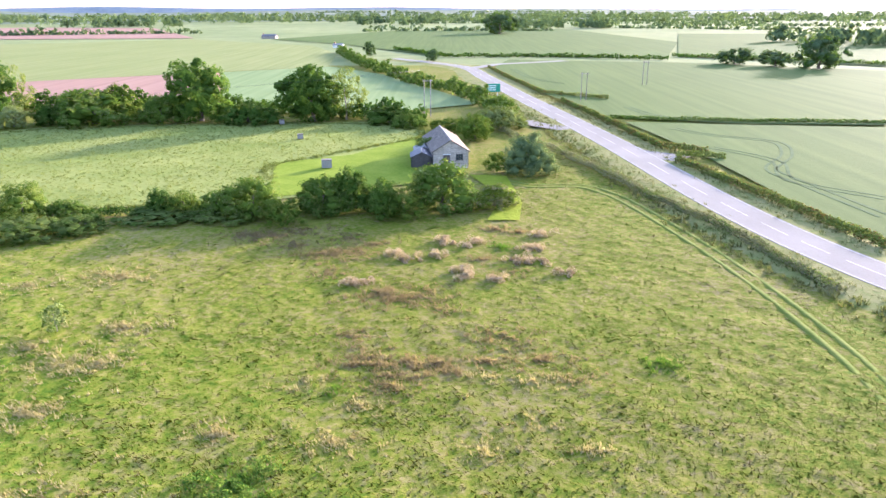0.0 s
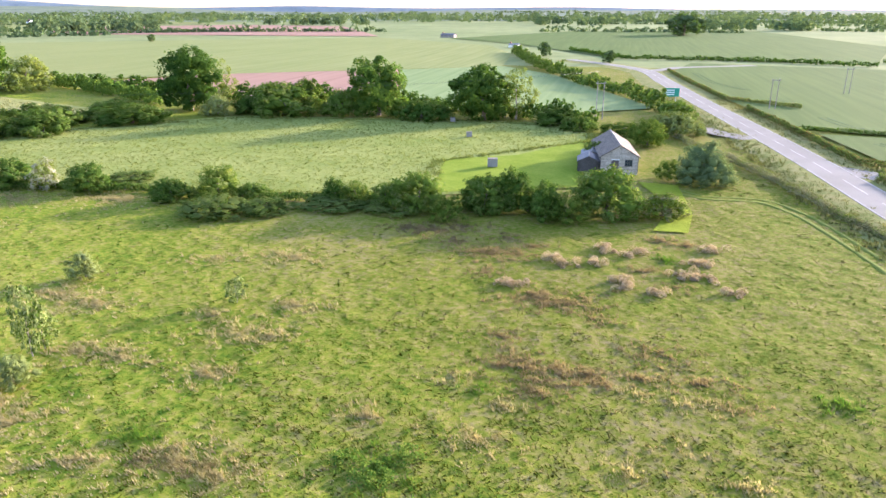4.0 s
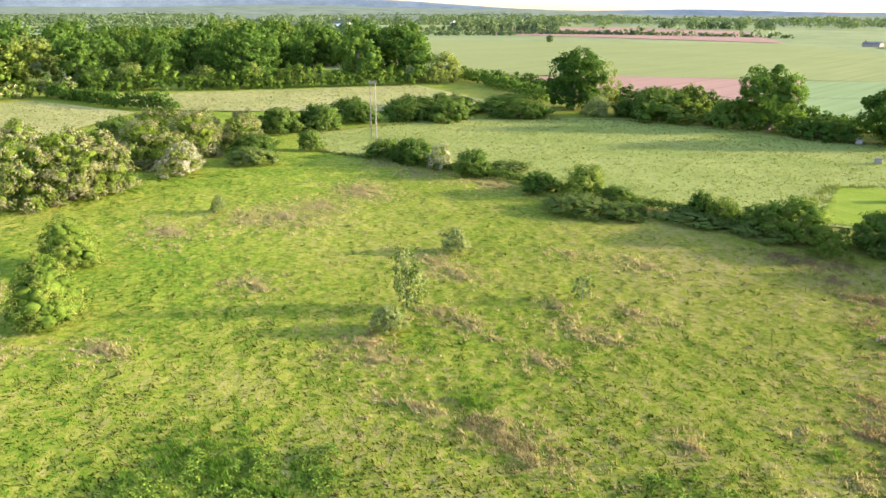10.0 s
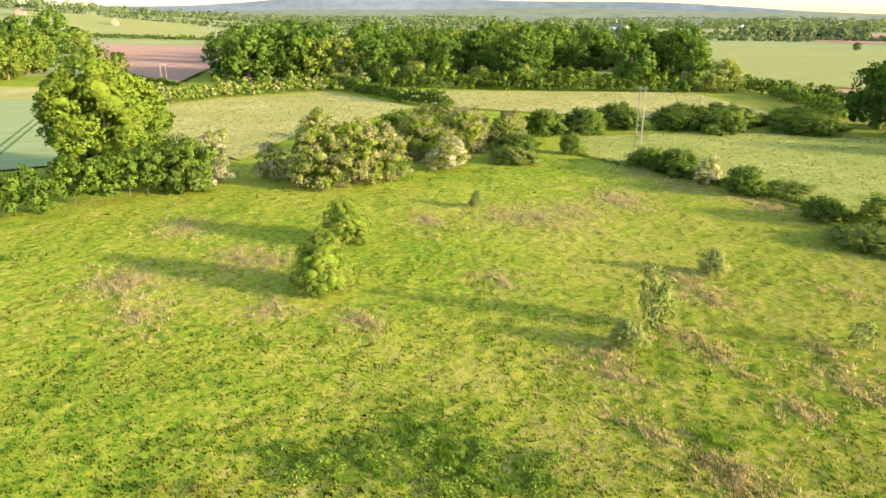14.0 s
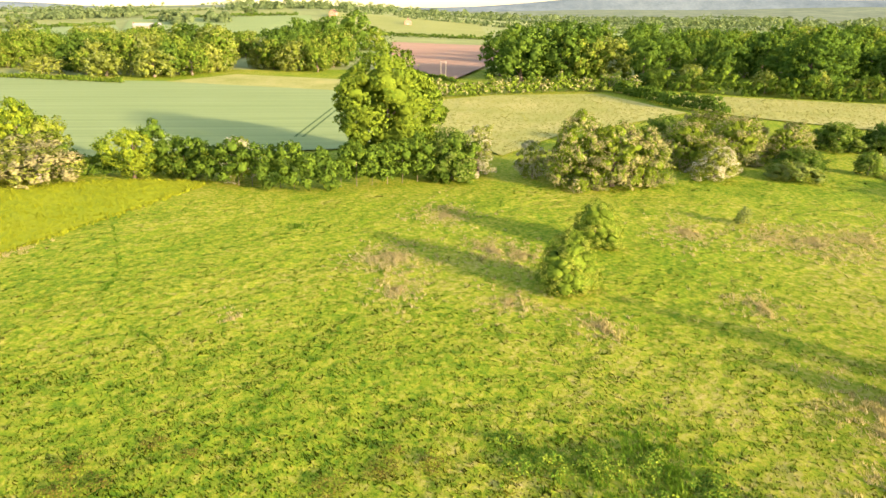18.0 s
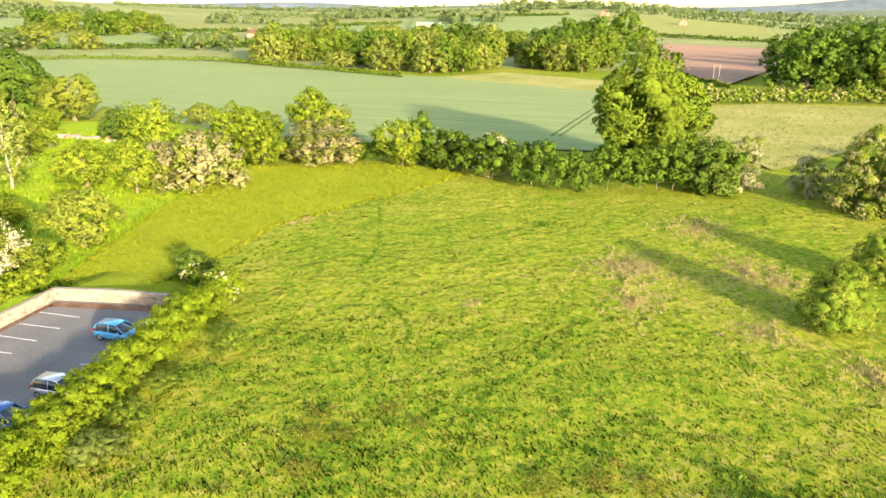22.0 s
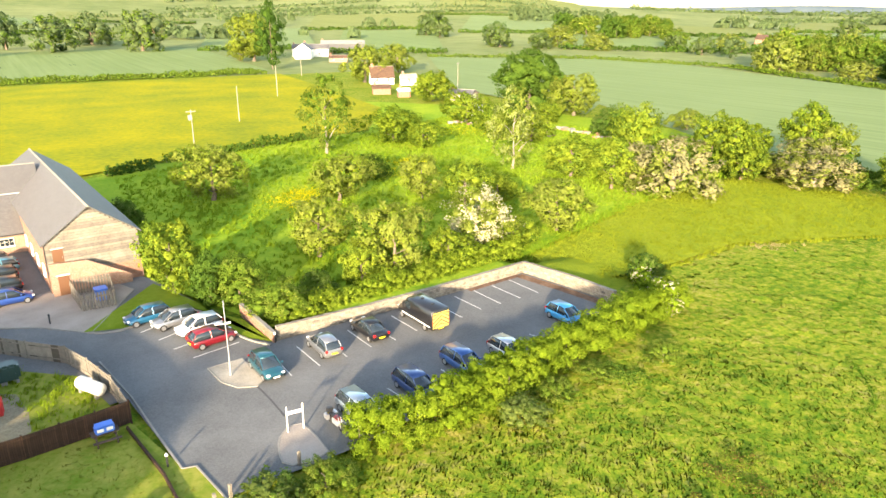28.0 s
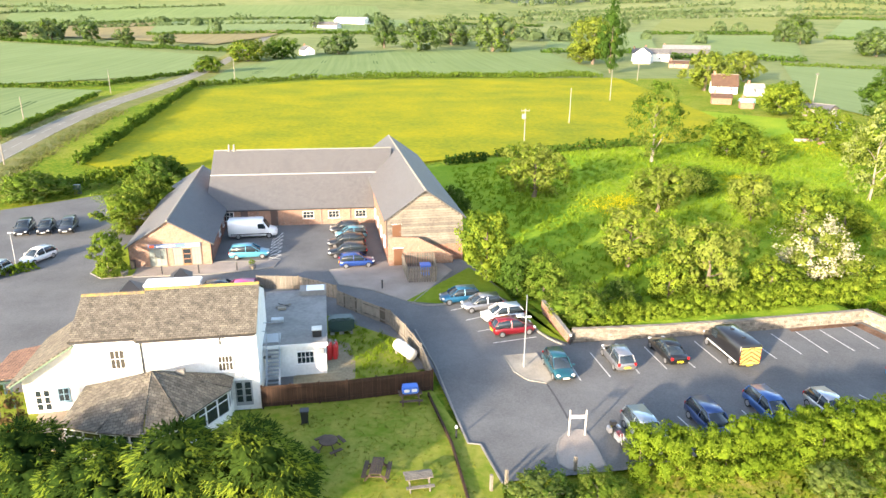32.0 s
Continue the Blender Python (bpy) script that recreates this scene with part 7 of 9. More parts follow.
# ---- stone car park wall ----
WALL = [(-17.6, -53.6), (-25.8, -53.6), (-33.5, -54.0), (-46.1, -55.0)]
WALL_B = [(-46.1, -55.0), (-47.6, -49.0), (-48.3, -43.5)]
stone_rng = random.Random(5)
proto = box(-0.5, 0.5, -0.5, 0.5, -0.5, 0.5, 0.09)
stone_me = bpy.data.meshes.new("stone")
proto.to_mesh(stone_me)
proto.free()
stone_me.materials.append(M["rubble_piece"])
for nm, pts, h in (("wall_back", WALL, 1.12), ("wall_side", WALL_B, 1.2)):
    w = mesh_ob(nm, strip(resample(pts, 4), 0.4, -0.3, h), M["rubble"])
    tagged(w, "pale rubble stone retaining wall round the car park", "wall", kind="structure")
    part("coping", strip(resample(pts, 4), 0.46, h, h + 0.08), M["rubble"], w)
    line = resample(pts, 0.42)
    for (x0, y0), (x1, y1) in zip(line, line[1:]):
        d = Vector((x1 - x0, y1 - y0)).normalized()
        s = Vector((-d.y, d.x))
        if s.dot(Vector((x0, y0))) > 0:
            s = -s
        for k in range(2):
            o = new("stone", stone_me)
            o.parent = w
            a = math.degrees(math.atan2(d.y, d.x))
            o.matrix_world = pose(x0 + s.x * 0.2 + d.x * stone_rng.uniform(-.1, .1), y0 + s.y * 0.2 + d.y * stone_rng.uniform(-.1, .1), 0.22 + k * 0.52 + stone_rng.uniform(-.1, .15), 0, stone_rng.uniform(-6, 6), a) @ Matrix.Diagonal((stone_rng.uniform(.28, .42), stone_rng.uniform(0.06, 0.14), stone_rng.uniform(.16, .28), 1))
brick_wall = mesh_ob("wall_brick", strip([(-16.7, -60.6), (-17.2, -53.0)], 0.3, -0.2, 0.95), M["brick"])
tagged(brick_wall, "low red brick wall beside the bays", "wall", kind="structure")
part("coping", strip([(-16.7, -60.6), (-17.2, -53.0)], 0.36, 0.95, 1.02), M["kerb"], brick_wall)


# ---- fences ----
def fence(pts, h, mat, label, panel=1.9, rails=0):
    f = thing("fence", pts[0][0], pts[0][1], 0.0, 0, label, "fence")
    inv = f.matrix_world.inverted()
    line = resample(pts, panel)
    for (x0, y0), (x1, y1) in zip(line, line[1:]):
        o = part("panel", strip([(x0, y0), (x1, y1)], 0.05, 0.08, h), mat, f)
        o.matrix_local = inv
        for z in (0.35, h - 0.3):
            o = part("rail", strip([(x0, y0), (x1, y1)], 0.13, z, z + 0.09), mat, f)
            o.matrix_local = inv
    for x, y in line:
        o = part("post", box(x - 0.06, x + 0.06, y - 0.06, y + 0.06, -0.1, h + 0.1), mat, f)
        o.matrix_local = inv
    return f


fence([(7.9, -45.2), (1.8, -45.5), (-4.6, -46.4)], 1.75, M["darkfence"], "dark brown stained close-boarded fence")
fence([(-4.6, -46.5), (-4.1, -51.1), (-3.0, -55.0), (-1.8, -58.2), (0.8, -60.9), (3.2, -63.6)], 1.6, M["fence"], "weathered grey timber fence round the yard")
fence([(11.6, -68.6), (7.3, -68.0), (3.3, -65.1)], 1.5, M["fence"], "weathered grey timber fence behind the kitchen")
pen = thing("bin_enclosure", -4.1, -68.7, 0.1, 0, "grey timber slatted bin enclosure in the yard", "enclosure")
pen_inv = pen.matrix_world.inverted()
pen_line = resample([(-3.7, -73.6), (-4.1, -68.7), (-7.1, -68.7), (-7.3, -73.6), (-3.7, -73.6)], 0.26)
for (x0, y0), (x1, y1) in zip(pen_line, pen_line[1:]):
    o = part("slat", strip([(x0 * 0.75 + x1 * 0.25, y0 * 0.75 + y1 * 0.25), (x1 * 0.85 + x0 * 0.15, y1 * 0.85 + y0 * 0.15)], 0.04, 0.1, 1.75), M["fence"], pen)
    o.matrix_local = pen_inv
for z in (0.4, 1.3):
    o = part("rail", strip(pen_line, 0.1, z, z + 0.1), M["fence"], pen)
    o.matrix_local = pen_inv
rail = thing("rope_rail", -4.3, -44.5, 0, 0, "low dark timber edging along the garden", "edging")
o = part("edging", strip([(-4.2, -45.6), (-5.2, -39.1), (-5.5, -33.4)], 0.14, 0.0, 0.35), M["darkfence"], rail)
o.matrix_local = rail.matrix_world.inverted()
kerb = mesh_ob("kerb", strip([(-4.0, -57.1), (-5.2, -49.9), (-5.8, -43.8), (-6.3, -39.2), (-7.1, -39.0), (-7.8, -34.9)], 0.12, 0.0, 0.14), M["kerb"])
tagged(kerb, "concrete kerb along the access road", "kerb", kind="structure")
tagged(mesh_ob("kerb", strip(curve_through([(-3.9, -63.4), (-6.4, -62.4), (-12.8, -63.8), (-15.1, -55.4), (-16.7, -52.6)]), 0.16, 0.0, 0.2), M["kerb"]), "concrete kerb round the grass bank", "kerb", kind="structure")


# ---- vehicles ----
def loft(sections, bm=None):
    """A skin over rings that each have the same number of points."""
    bm = bm or bmesh.new()
    rings = [[bm.verts.new(p) for p in s] for s in sections]
    n = len(rings[0])
    for a, b in zip(rings, rings[1:]):
        for i in range(n):
            bm.faces.new((a[i], a[(i + 1) % n], b[(i + 1) % n], b[i]))
    bm.faces.new(rings[0][::-1])
    bm.faces.new(rings[-1])
    bmesh.ops.recalc_face_normals(bm, faces=bm.faces)
    for f in bm.faces:
        f.smooth = True
    return bm


def ring(x, w, z0, z1, r=0.14):
    h = w / 2
    return [(x, -h + r, z0), (x, h - r, z0), (x, h, z0 + r), (x, h, (z0 + z1) / 2), (x, h * 0.97, z1 - r), (x, h - r * 1.3, z1), (x, -h + r * 1.3, z1), (x, -h * 0.97, z1 - r), (x, -h, (z0 + z1) / 2), (x, -h, z0 + r)]


CAR_SHAPES = {
    # body stations (x, width share, bottom, top), then greenhouse (x, width share, top)
    "hatch": (4.0, 1.74, [(-1.97, .8, .42, .82), (-1.85, .96, .25, .95), (-1.2, 1, .2, .97), (0.3, 1, .2, .93), (1.1, .99, .2, .9), (1.7, .93, .25, .76), (1.97, .74, .4, .62)], [(-1.9, .74, .98), (-1.55, .74, 1.42), (-0.3, .76, 1.5), (0.35, .76, 1.44), (1.15, .84, .9)]),
    "saloon": (4.5, 1.78, [(-2.22, .82, .45, .85), (-2.1, .96, .27, .95), (-1.3, 1, .2, .98), (0.3, 1, .2, .93), (1.2, .99, .2, .88), (1.95, .93, .25, .74), (2.22, .74, .4, .6)], [(-1.75, .76, .96), (-1.0, .74, 1.38), (-0.2, .75, 1.44), (0.4, .75, 1.38), (1.2, .84, .88)]),
    "estate": (4.6, 1.8, [(-2.27, .84, .45, .9), (-2.15, .97, .27, 1.0), (-1.3, 1, .22, 1.02), (0.3, 1, .22, .98), (1.2, .99, .22, .94), (1.95, .93, .27, .8), (2.27, .76, .42, .66)], [(-2.2, .78, 1.0), (-1.85, .78, 1.5), (-0.2, .78, 1.58), (0.4, .78, 1.5), (1.25, .86, .94)]),
}
WHEEL = {}


def wheel(parent, x, y, r=0.31):
    if r not in WHEEL:
        bm = rod((0, -0.1, 0), (0, 0.1, 0), r, None, 18)
        a = bpy.data.meshes.new("tyre")
        bm.to_mesh(a)
        bm.free()
        a.materials.append(M["tyre"])
        bm = rod((0, -0.112, 0), (0, 0.112, 0), r * 0.66, None, 14)
        b = bpy.data.meshes.new("rim")
        bm.to_mesh(b)
        bm.free()
        b.materials.append(M["rim"])
        WHEEL[r] = (a, b)
    w = new("wheel", WHEEL[r][0])
    w.parent, w.location = parent, (x, y, r)
    q = new("rim", WHEEL[r][1])
    q.parent = w


def car(x, y, heading, shape, col, label, rear_plate=True, metal=0.3, group="parked cars"):
    """A parked car; heading is the way its nose points, in degrees from +x."""
    L, W, body, green = CAR_SHAPES[shape]
    paint_m = paint("car_paint", col, 0.28, metal)
    c = thing("car", x, y, 0.06, heading, label, "car", group)
    part("body", loft([ring(a, W * s, z0, z1) for a, s, z0, z1 in body]), paint_m, c)
    gh = []
    base_z = min(z1 for _, _, _, z1 in body[1:5]) - 0.06
    for a, s, z in green:
        hb, ht = W * 0.47, W * s / 2 * (1 if z < 1.05 else 0.9)
        gh.append([(a, -hb, base_z), (a, hb, base_z), (a, ht, z), (a, -ht, z)])
    part("glasshouse", loft(gh), M["glass"], c)
    mid = green[1:-1]
    rw = [W * s / 2 * 0.9 for _, s, _ in mid]
    rs = [[(a, -w, z - 0.02), (a, w, z - 0.02), (a, w * 0.92, z + 0.035), (a, -w * 0.92, z + 0.035)] for (a, s, z), w in zip(mid, rw)]
    part("roof", loft(rs), paint_m, c)
    for sy in (-1, 1):
        for i, j in ((0, 1), (3, 4)):
            (a, s, z), (b, s2, z2) = green[i], green[j]
            ya, yb = W * s / 2 * (1 if z < 1.05 else .9), W * s2 / 2 * (1 if z2 < 1.05 else .9)
            part("pillar", rod((a, sy * ya, z), (b, sy * yb, z2), 0.04, None, 5), paint_m, c)
        xm = -0.35
        part("pillar", rod((xm, sy * W * 0.475, base_z), (xm, sy * W * 0.345, mid[1][2] - 0.02), 0.035, None, 5), paint_m, c)
        part("mirror", box(0.75, 0.92, sy * W * 0.5 - 0.02 if sy > 0 else -W * 0.5 - 0.18, W * 0.5 + 0.18 if sy > 0 else -W * 0.5 + 0.02, 0.92, 1.05, 0.03), paint_m, c)
        part("headlight", box(L / 2 - 0.28, L / 2 - 0.06, min(sy * W * 0.26, sy * W * 0.42), max(sy * W * 0.26, sy * W * 0.42), 0.58, 0.72, 0.03), M["lamp"], c)
        part("tail_light", box(-L / 2 + 0.0, -L / 2 + 0.16, min(sy * W * 0.33, sy * W * 0.45), max(sy * W * 0.33, sy * W * 0.45), 0.68, 0.92, 0.03), M["tail"], c)
        for xx in (-L * 0.31, L * 0.32):
            wheel(c, xx, sy * (W / 2 - 0.1))
    part("grille", box(L / 2 - 0.1, L / 2 + 0.015, -0.4, 0.4, 0.36, 0.52, 0.02), M["black"], c)
    part("number_plate", box(L / 2 - 0.01, L / 2 + 0.03, -0.26, 0.26, 0.4, 0.51), M["wplate"], c)
    part("number_plate", box(-L / 2 - 0.03, -L / 2 + 0.02, -0.26, 0.26, 0.5, 0.62), M["yplate"], c)
    return c


def van(x, y, heading, col, label, L=5.6, W=2.0, H=2.35, chevrons=False):
    c = thing("van", x, y, 0.06, heading, label, "van", "parked vans")
    pm = paint("van_paint", col, 0.3, 0.05)
    st = [(-L / 2, .94, .5, H - .12), (-L / 2 + .1, 1, .35, H), (0.6, 1, .3, H), (L / 2 - 1.75, .99, .3, H - .02), (L / 2 - 0.95, .97, .3, 1.25), (L / 2 - 0.25, .93, .3, 1.08), (L / 2, .78, .42, .75)]
    part("body", loft([ring(a, W * s, z0, z1, 0.16) for a, s, z0, z1 in st]), pm, c)
    bm = bmesh.new()
    x0, x1 = L / 2 - 1.72, L / 2 - 1.0
    vs = [bm.verts.new(p) for p in ((x1 + .04, -W * .42, 1.32), (x1 + .04, W * .42, 1.32), (x0 + .1, W * .4, H - .12), (x0 + .1, -W * .4, H - .12))]
    f = bm.faces.new(vs)
    r = bmesh.ops.extrude_face_region(bm, geom=[f])
    bmesh.ops.translate(bm, verts=[v for v in r["geom"] if isinstance(v, bmesh.types.BMVert)], vec=(-0.12, 0, -0.06))
    bmesh.ops.recalc_face_normals(bm, faces=bm.faces)
    part("windscreen", bm, M["glass"], c)
    for sy in (-1, 1):
        part("side_window", box(L / 2 - 2.35, L / 2 - 1.55, min(sy * W * .48, sy * (W * .5 + .012)), max(sy * W * .48, sy * (W * .5 + .012)), 1.3, 1.95, 0.02), M["glass"], c)
        part("headlight", box(L / 2 - .4, L / 2 - .08, min(sy * W * .28, sy * W * .43), max(sy * W * .28, sy * W * .43), .8, 1.0, .03), M["lamp"], c)
        part("mirror", box(L / 2 - 1.6, L / 2 - 1.4, sy * W * .5 if sy > 0 else -W * .5 - .25, W * .5 + .25 if sy > 0 else -W * .5, 1.35, 1.7, .03), M["black"], c)
        part("side_strip", box(-L / 2 + .3, L / 2 - 1.0, min(sy * W * .49, sy * (W * .5 + .02)), max(sy * W * .49, sy * (W * .5 + .02)), .62, .72), M["lamp"] if chevrons else M["black"], c)
        part("tail_light", box(-L / 2 - .02, -L / 2 + .1, min(sy * W * .4, sy * W * .47), max(sy * W * .4, sy * W * .47), .9, 1.3, .02), M["tail"], c)
        for xx in (-L * .3, L * .33):
            wheel(c, xx, sy * (W / 2 - .1), 0.35)
    if chevrons:
        stripe = plain("reflective_stripe", (0.26, 0.1, 0.035), 0.5)
        part("rear_panel", box(-L / 2 - .03, -L / 2 + .02, -W * .43, W * .43, .55, H - .3), M["hivis"], c, "reflective yellow rear panel")
        for k in range(5):
            for sy in (-1, 1):
                bm = bmesh.new()
                z0 = .55 + k * .36
                vs = [bm.verts.new((-L / 2 - .07, sy * yy, zz)) for yy, zz in ((0.0, min(z0 + .3, H - .32)), (0.0, min(z0 + .48, H - .31)), (W * .43, max(.55, z0 - .1)), (W * .43, max(.56, z0 - .28)))]
                f = bm.faces.new(vs)
                r = bmesh.ops.extrude_face_region(bm, geom=[f])
                bmesh.ops.translate(bm, verts=[v for v in r["geom"] if isinstance(v, bmesh.types.BMVert)], vec=(0.04, 0, 0))
                bmesh.ops.recalc_face_normals(bm, faces=bm.faces)
                part("chevron", bm, stripe, c, "dark orange-brown reflective stripe")
        for xx in (-1.6, 0.0):
            part("roof_vent", box(xx - .12, xx + .12, -.15, .15, H, H + .1, .03), M["black"], c)
    part("number_plate", box(-L / 2 - .06, -L / 2, -.26, .26, .42, .53), M["yplate"], c)
    return c


car(-14.9, -48.3, 93, "hatch", (0.012, 0.075, 0.105), "teal hatchback parked beside the gravel island")
car(-20.2, -49.3, -88, "hatch", (0.27, 0.28, 0.3), "silver hatchback parked nose to the stone wall", metal=0.7)
car(-24.8, -50.1, -87, "saloon", (0.012, 0.012, 0.014), "black saloon parked nose to the stone wall")
van(-30.1, -49.8, -86, (0.012, 0.012, 0.014), "black van with yellow chevron rear doors by the wall", 5.7, 2.0, 2.3, True)
car(-18.3, -38.6, 94, "estate", (0.3, 0.36, 0.42), "silver-blue estate car parked against the hedge", metal=0.7)
car(-23.3, -39.3, 94, "estate", (0.015, 0.045, 0.16), "dark blue estate car half hidden by the hedge")
car(-28.3, -40.4, 94, "estate", (0.016, 0.07, 0.24), "bright blue car half hidden by the hedge")
car(-32.6, -40.1, 94, "hatch", (0.5, 0.5, 0.52), "silver car mostly hidden by the hedge", metal=0.7)
car(-41.4, -43.0, 92, "hatch", (0.03, 0.27, 0.55), "sky blue hatchback at the end of the hedge")
car(-8.9, -63.3, 8, "hatch", (0.012, 0.1, 0.19), "bright blue hatchback parked on the kerb side")
car(-10.8, -61.2, 8, "hatch", (0.32, 0.32, 0.33), "silver hatchback parked in a bay", metal=0.7)
car(-12.3, -58.6, 8, "hatch", (0.78, 0.78, 0.78), "white hatchback with a black roof band", metal=0.0)
car(-12.7, -55.7, 188, "hatch", (0.17, 0.008, 0.014), "dark red hatchback parked in a bay")
car(3.0, -87.5, 4, "hatch", (0.02, 0.02, 0.024), "black hatchback in the office yard")
car(2.2, -85.0, 4, "hatch", (0.1, 0.3, 0.4), "pale blue hatchback in the office yard")
car(2.7, -81.8, 4, "estate", (0.015, 0.016, 0.018), "black estate car in the office yard")
car(2.5, -78.2, 4, "estate", (0.013, 0.014, 0.016), "black car in the office yard")
car(1.4, -74.6, 184, "hatch", (0.015, 0.05, 0.22), "dark blue hatchback in the office yard")
car(13.9, -78.7, 184, "estate", (0.08, 0.3, 0.42), "pale blue car beside the hatched bay")
van(14.6, -86.6, 184, (0.8, 0.8, 0.8), "white panel van beside the office", 6.0, 2.0, 2.45)
car(44.3, -91.2, 100, "estate", (0.02, 0.022, 0.026), "black car in the far yard")
car(41.6, -91.2, 100, "hatch", (0.014, 0.014, 0.016), "black hatchback in the far yard")
car(39.1, -91.8, 100, "estate", (0.03, 0.035, 0.045), "dark grey car in the far yard")
car(37.8, -79.7, 65, "hatch", (0.75, 0.75, 0.74), "white hatchback in the far yard", metal=0.0)
car(40.3, -74.9, 80, "hatch", (0.7, 0.7, 0.7), "white car at the edge of the far yard", metal=0.0)

car(13.2, -67.2, 4, "hatch", (0.5, 0.05, 0.2), "pink car half hidden behind the pub roof", metal=0.0)
car(14.8, -67.3, 184, "hatch", (0.015, 0.015, 0.017), "black car half hidden behind the pub roof")
bike = thing("motorcycle", -16.3, -38.3, 0.06, 96, "dark touring motorcycle with silver panniers", "motorcycle")
for xx in (-0.72, 0.72):
    part("wheel", rod((xx, -0.07, 0.31), (xx, 0.07, 0.31), 0.31, None, 16), M["tyre"], bike)
part("engine", box(-0.35, 0.4, -0.18, 0.18, 0.25, 0.7, 0.06), M["steel"], bike)
part("tank", box(-0.1, 0.5, -0.17, 0.17, 0.7, 0.98, 0.08), paint("bike_red", (0.16, 0.02, 0.02)), bike)
part("seat", box(-0.75, -0.05, -0.16, 0.16, 0.72, 0.86, 0.05), M["black"], bike)
for s in (-1, 1):
    part("pannier", box(-0.95, -0.45, min(s * .2, s * .45), max(s * .2, s * .45), 0.45, 0.85, 0.05), M["rim"], bike)
    part("fork", rod((0.72, s * .09, 0.31), (0.45, s * .1, 1.0), 0.03), M["steel"], bike)
part("handlebar", rod((0.45, -0.38, 1.05), (0.45, 0.38, 1.05), 0.02), M["black"], bike)
part("top_box", box(-1.05, -0.7, -0.22, 0.22, 0.85, 1.15, 0.05), M["black"], bike)
part("number_plate", box(-1.08, -1.05, -0.12, 0.12, 0.5, 0.66), M["yplate"], bike)

# hatched bay beside the van
hatch = bmesh.new()
HB = [Vector((12.1, -85.2)), Vector((11.0, -88.2)), Vector((10.2, -77.6)), Vector((11.7, -77.3))]
for k in range(7):
    u, v = k / 7, (k + 1) / 7
    strip([tuple(HB[0].lerp(HB[3], u)), tuple(HB[1].lerp(HB[2], v))], 0.09, 0.061, 0.067, hatch)
    strip([tuple(HB[0].lerp(HB[3], v)), tuple(HB[1].lerp(HB[2], u))], 0.09, 0.061, 0.067, hatch)
tagged(mesh_ob("bay_marking", hatch, M["cream"]), "faded cream cross-hatched bay marking", "road marking", kind="structure")

# sandstone slabs outside the pub door
patio = mesh_ob("patio", prism([(24.3, -47.6), (21.1, -47.3), (18.7, -40.9), (22.0, -41.2)], 0.0, 0.1), M["kerb"])
tagged(patio, "sandstone slab patio between the pub door and the conservatory", "patio", kind="structure")
P0, P1, P2 = Vector((24.3, -47.6)), Vector((21.1, -47.3)), Vector((22.0, -41.2))
nu, nv = max(3, round((P1 - P0).length / 0.62)), max(3, round((P2 - P0).length / 0.62))
slab_rng = random.Random(9)
pv = box(-0.5, 0.5, -0.5, 0.5, 0.0, 0.03)
pv_me = bpy.data.meshes.new("paving_slab")
pv.to_mesh(pv_me)
pv.free()
pv_me.materials.append(surface("sandstone_slabs", (0.3, 0.235, 0.165), (0.42, 0.34, 0.25), 0.9, 6.0, 0.9, 0.3, 0.01))
for i in range(nu):
    for j in range(nv):
        q = P0 + (P1 - P0) * ((i + 0.5) / nu) + (P2 - P0) * ((j + 0.5) / nv)
        o = new("paving_slab", pv_me)
        o.parent = patio
        o.matrix_world = pose(q.x, q.y, 0.1 + slab_rng.uniform(0, 0.012), 0, 0, 3.5) @ Matrix.Diagonal(((P1 - P0).length / nu - 0.03, (P2 - P0).length / nv - 0.03, 1, 1))
yard_lamp = thing("lamp_post", 39.9, -78.8, 0.06, 0, "slim grey lamp post in the far yard", "lamp post")
part("pole", rod((0, 0, 0), (0, 0, 3.6), 0.06, 0.045), M["steel"], yard_lamp)
part("lamp_head", box(-0.25, 0.25, -0.12, 0.12, 3.6, 3.75, 0.03), M["steel"], yard_lamp)

# ---- things in the yards ----
lamp = thing("lamp_post", -12.3, -49.2, 0.1, 180, "tall grey lamp post with a camera on the gravel island", "lamp post")
part("pole", rod((0, 0, 0), (0, 0, 6.3), 0.06, 0.035, 10), M["steel"], lamp)
part("base", rod((0, 0, 0), (0, 0, 1.1), 0.085, None, 10), M["steel"], lamp)
part("arm", rod((0, 0, 4.4), (-0.6, 0.2, 4.45), 0.05), M["steel"], lamp)
part("camera_housing", box(-0.75, -0.4, 0.1, 0.27, 4.38, 4.53, 0.03), M["white"], lamp)
part("lamp_head", box(0.04, 0.42, -0.08, 0.12, 4.38, 4.5, 0.03), M["white"], lamp)

frame_sign = thing("sign_frame", -13.8, -39.4, 0.1, 175, "empty white timber sign frame on the gravel island", "sign frame")
for s in (-0.55, 0.55):
    part("post", box(s - 0.04, s + 0.04, -0.04, 0.04, -0.1, 1.95), M["cream"], frame_sign)
part("board", box(-0.55, 0.55, -0.03, 0.03, 1.32, 1.55), M["white"], frame_sign)


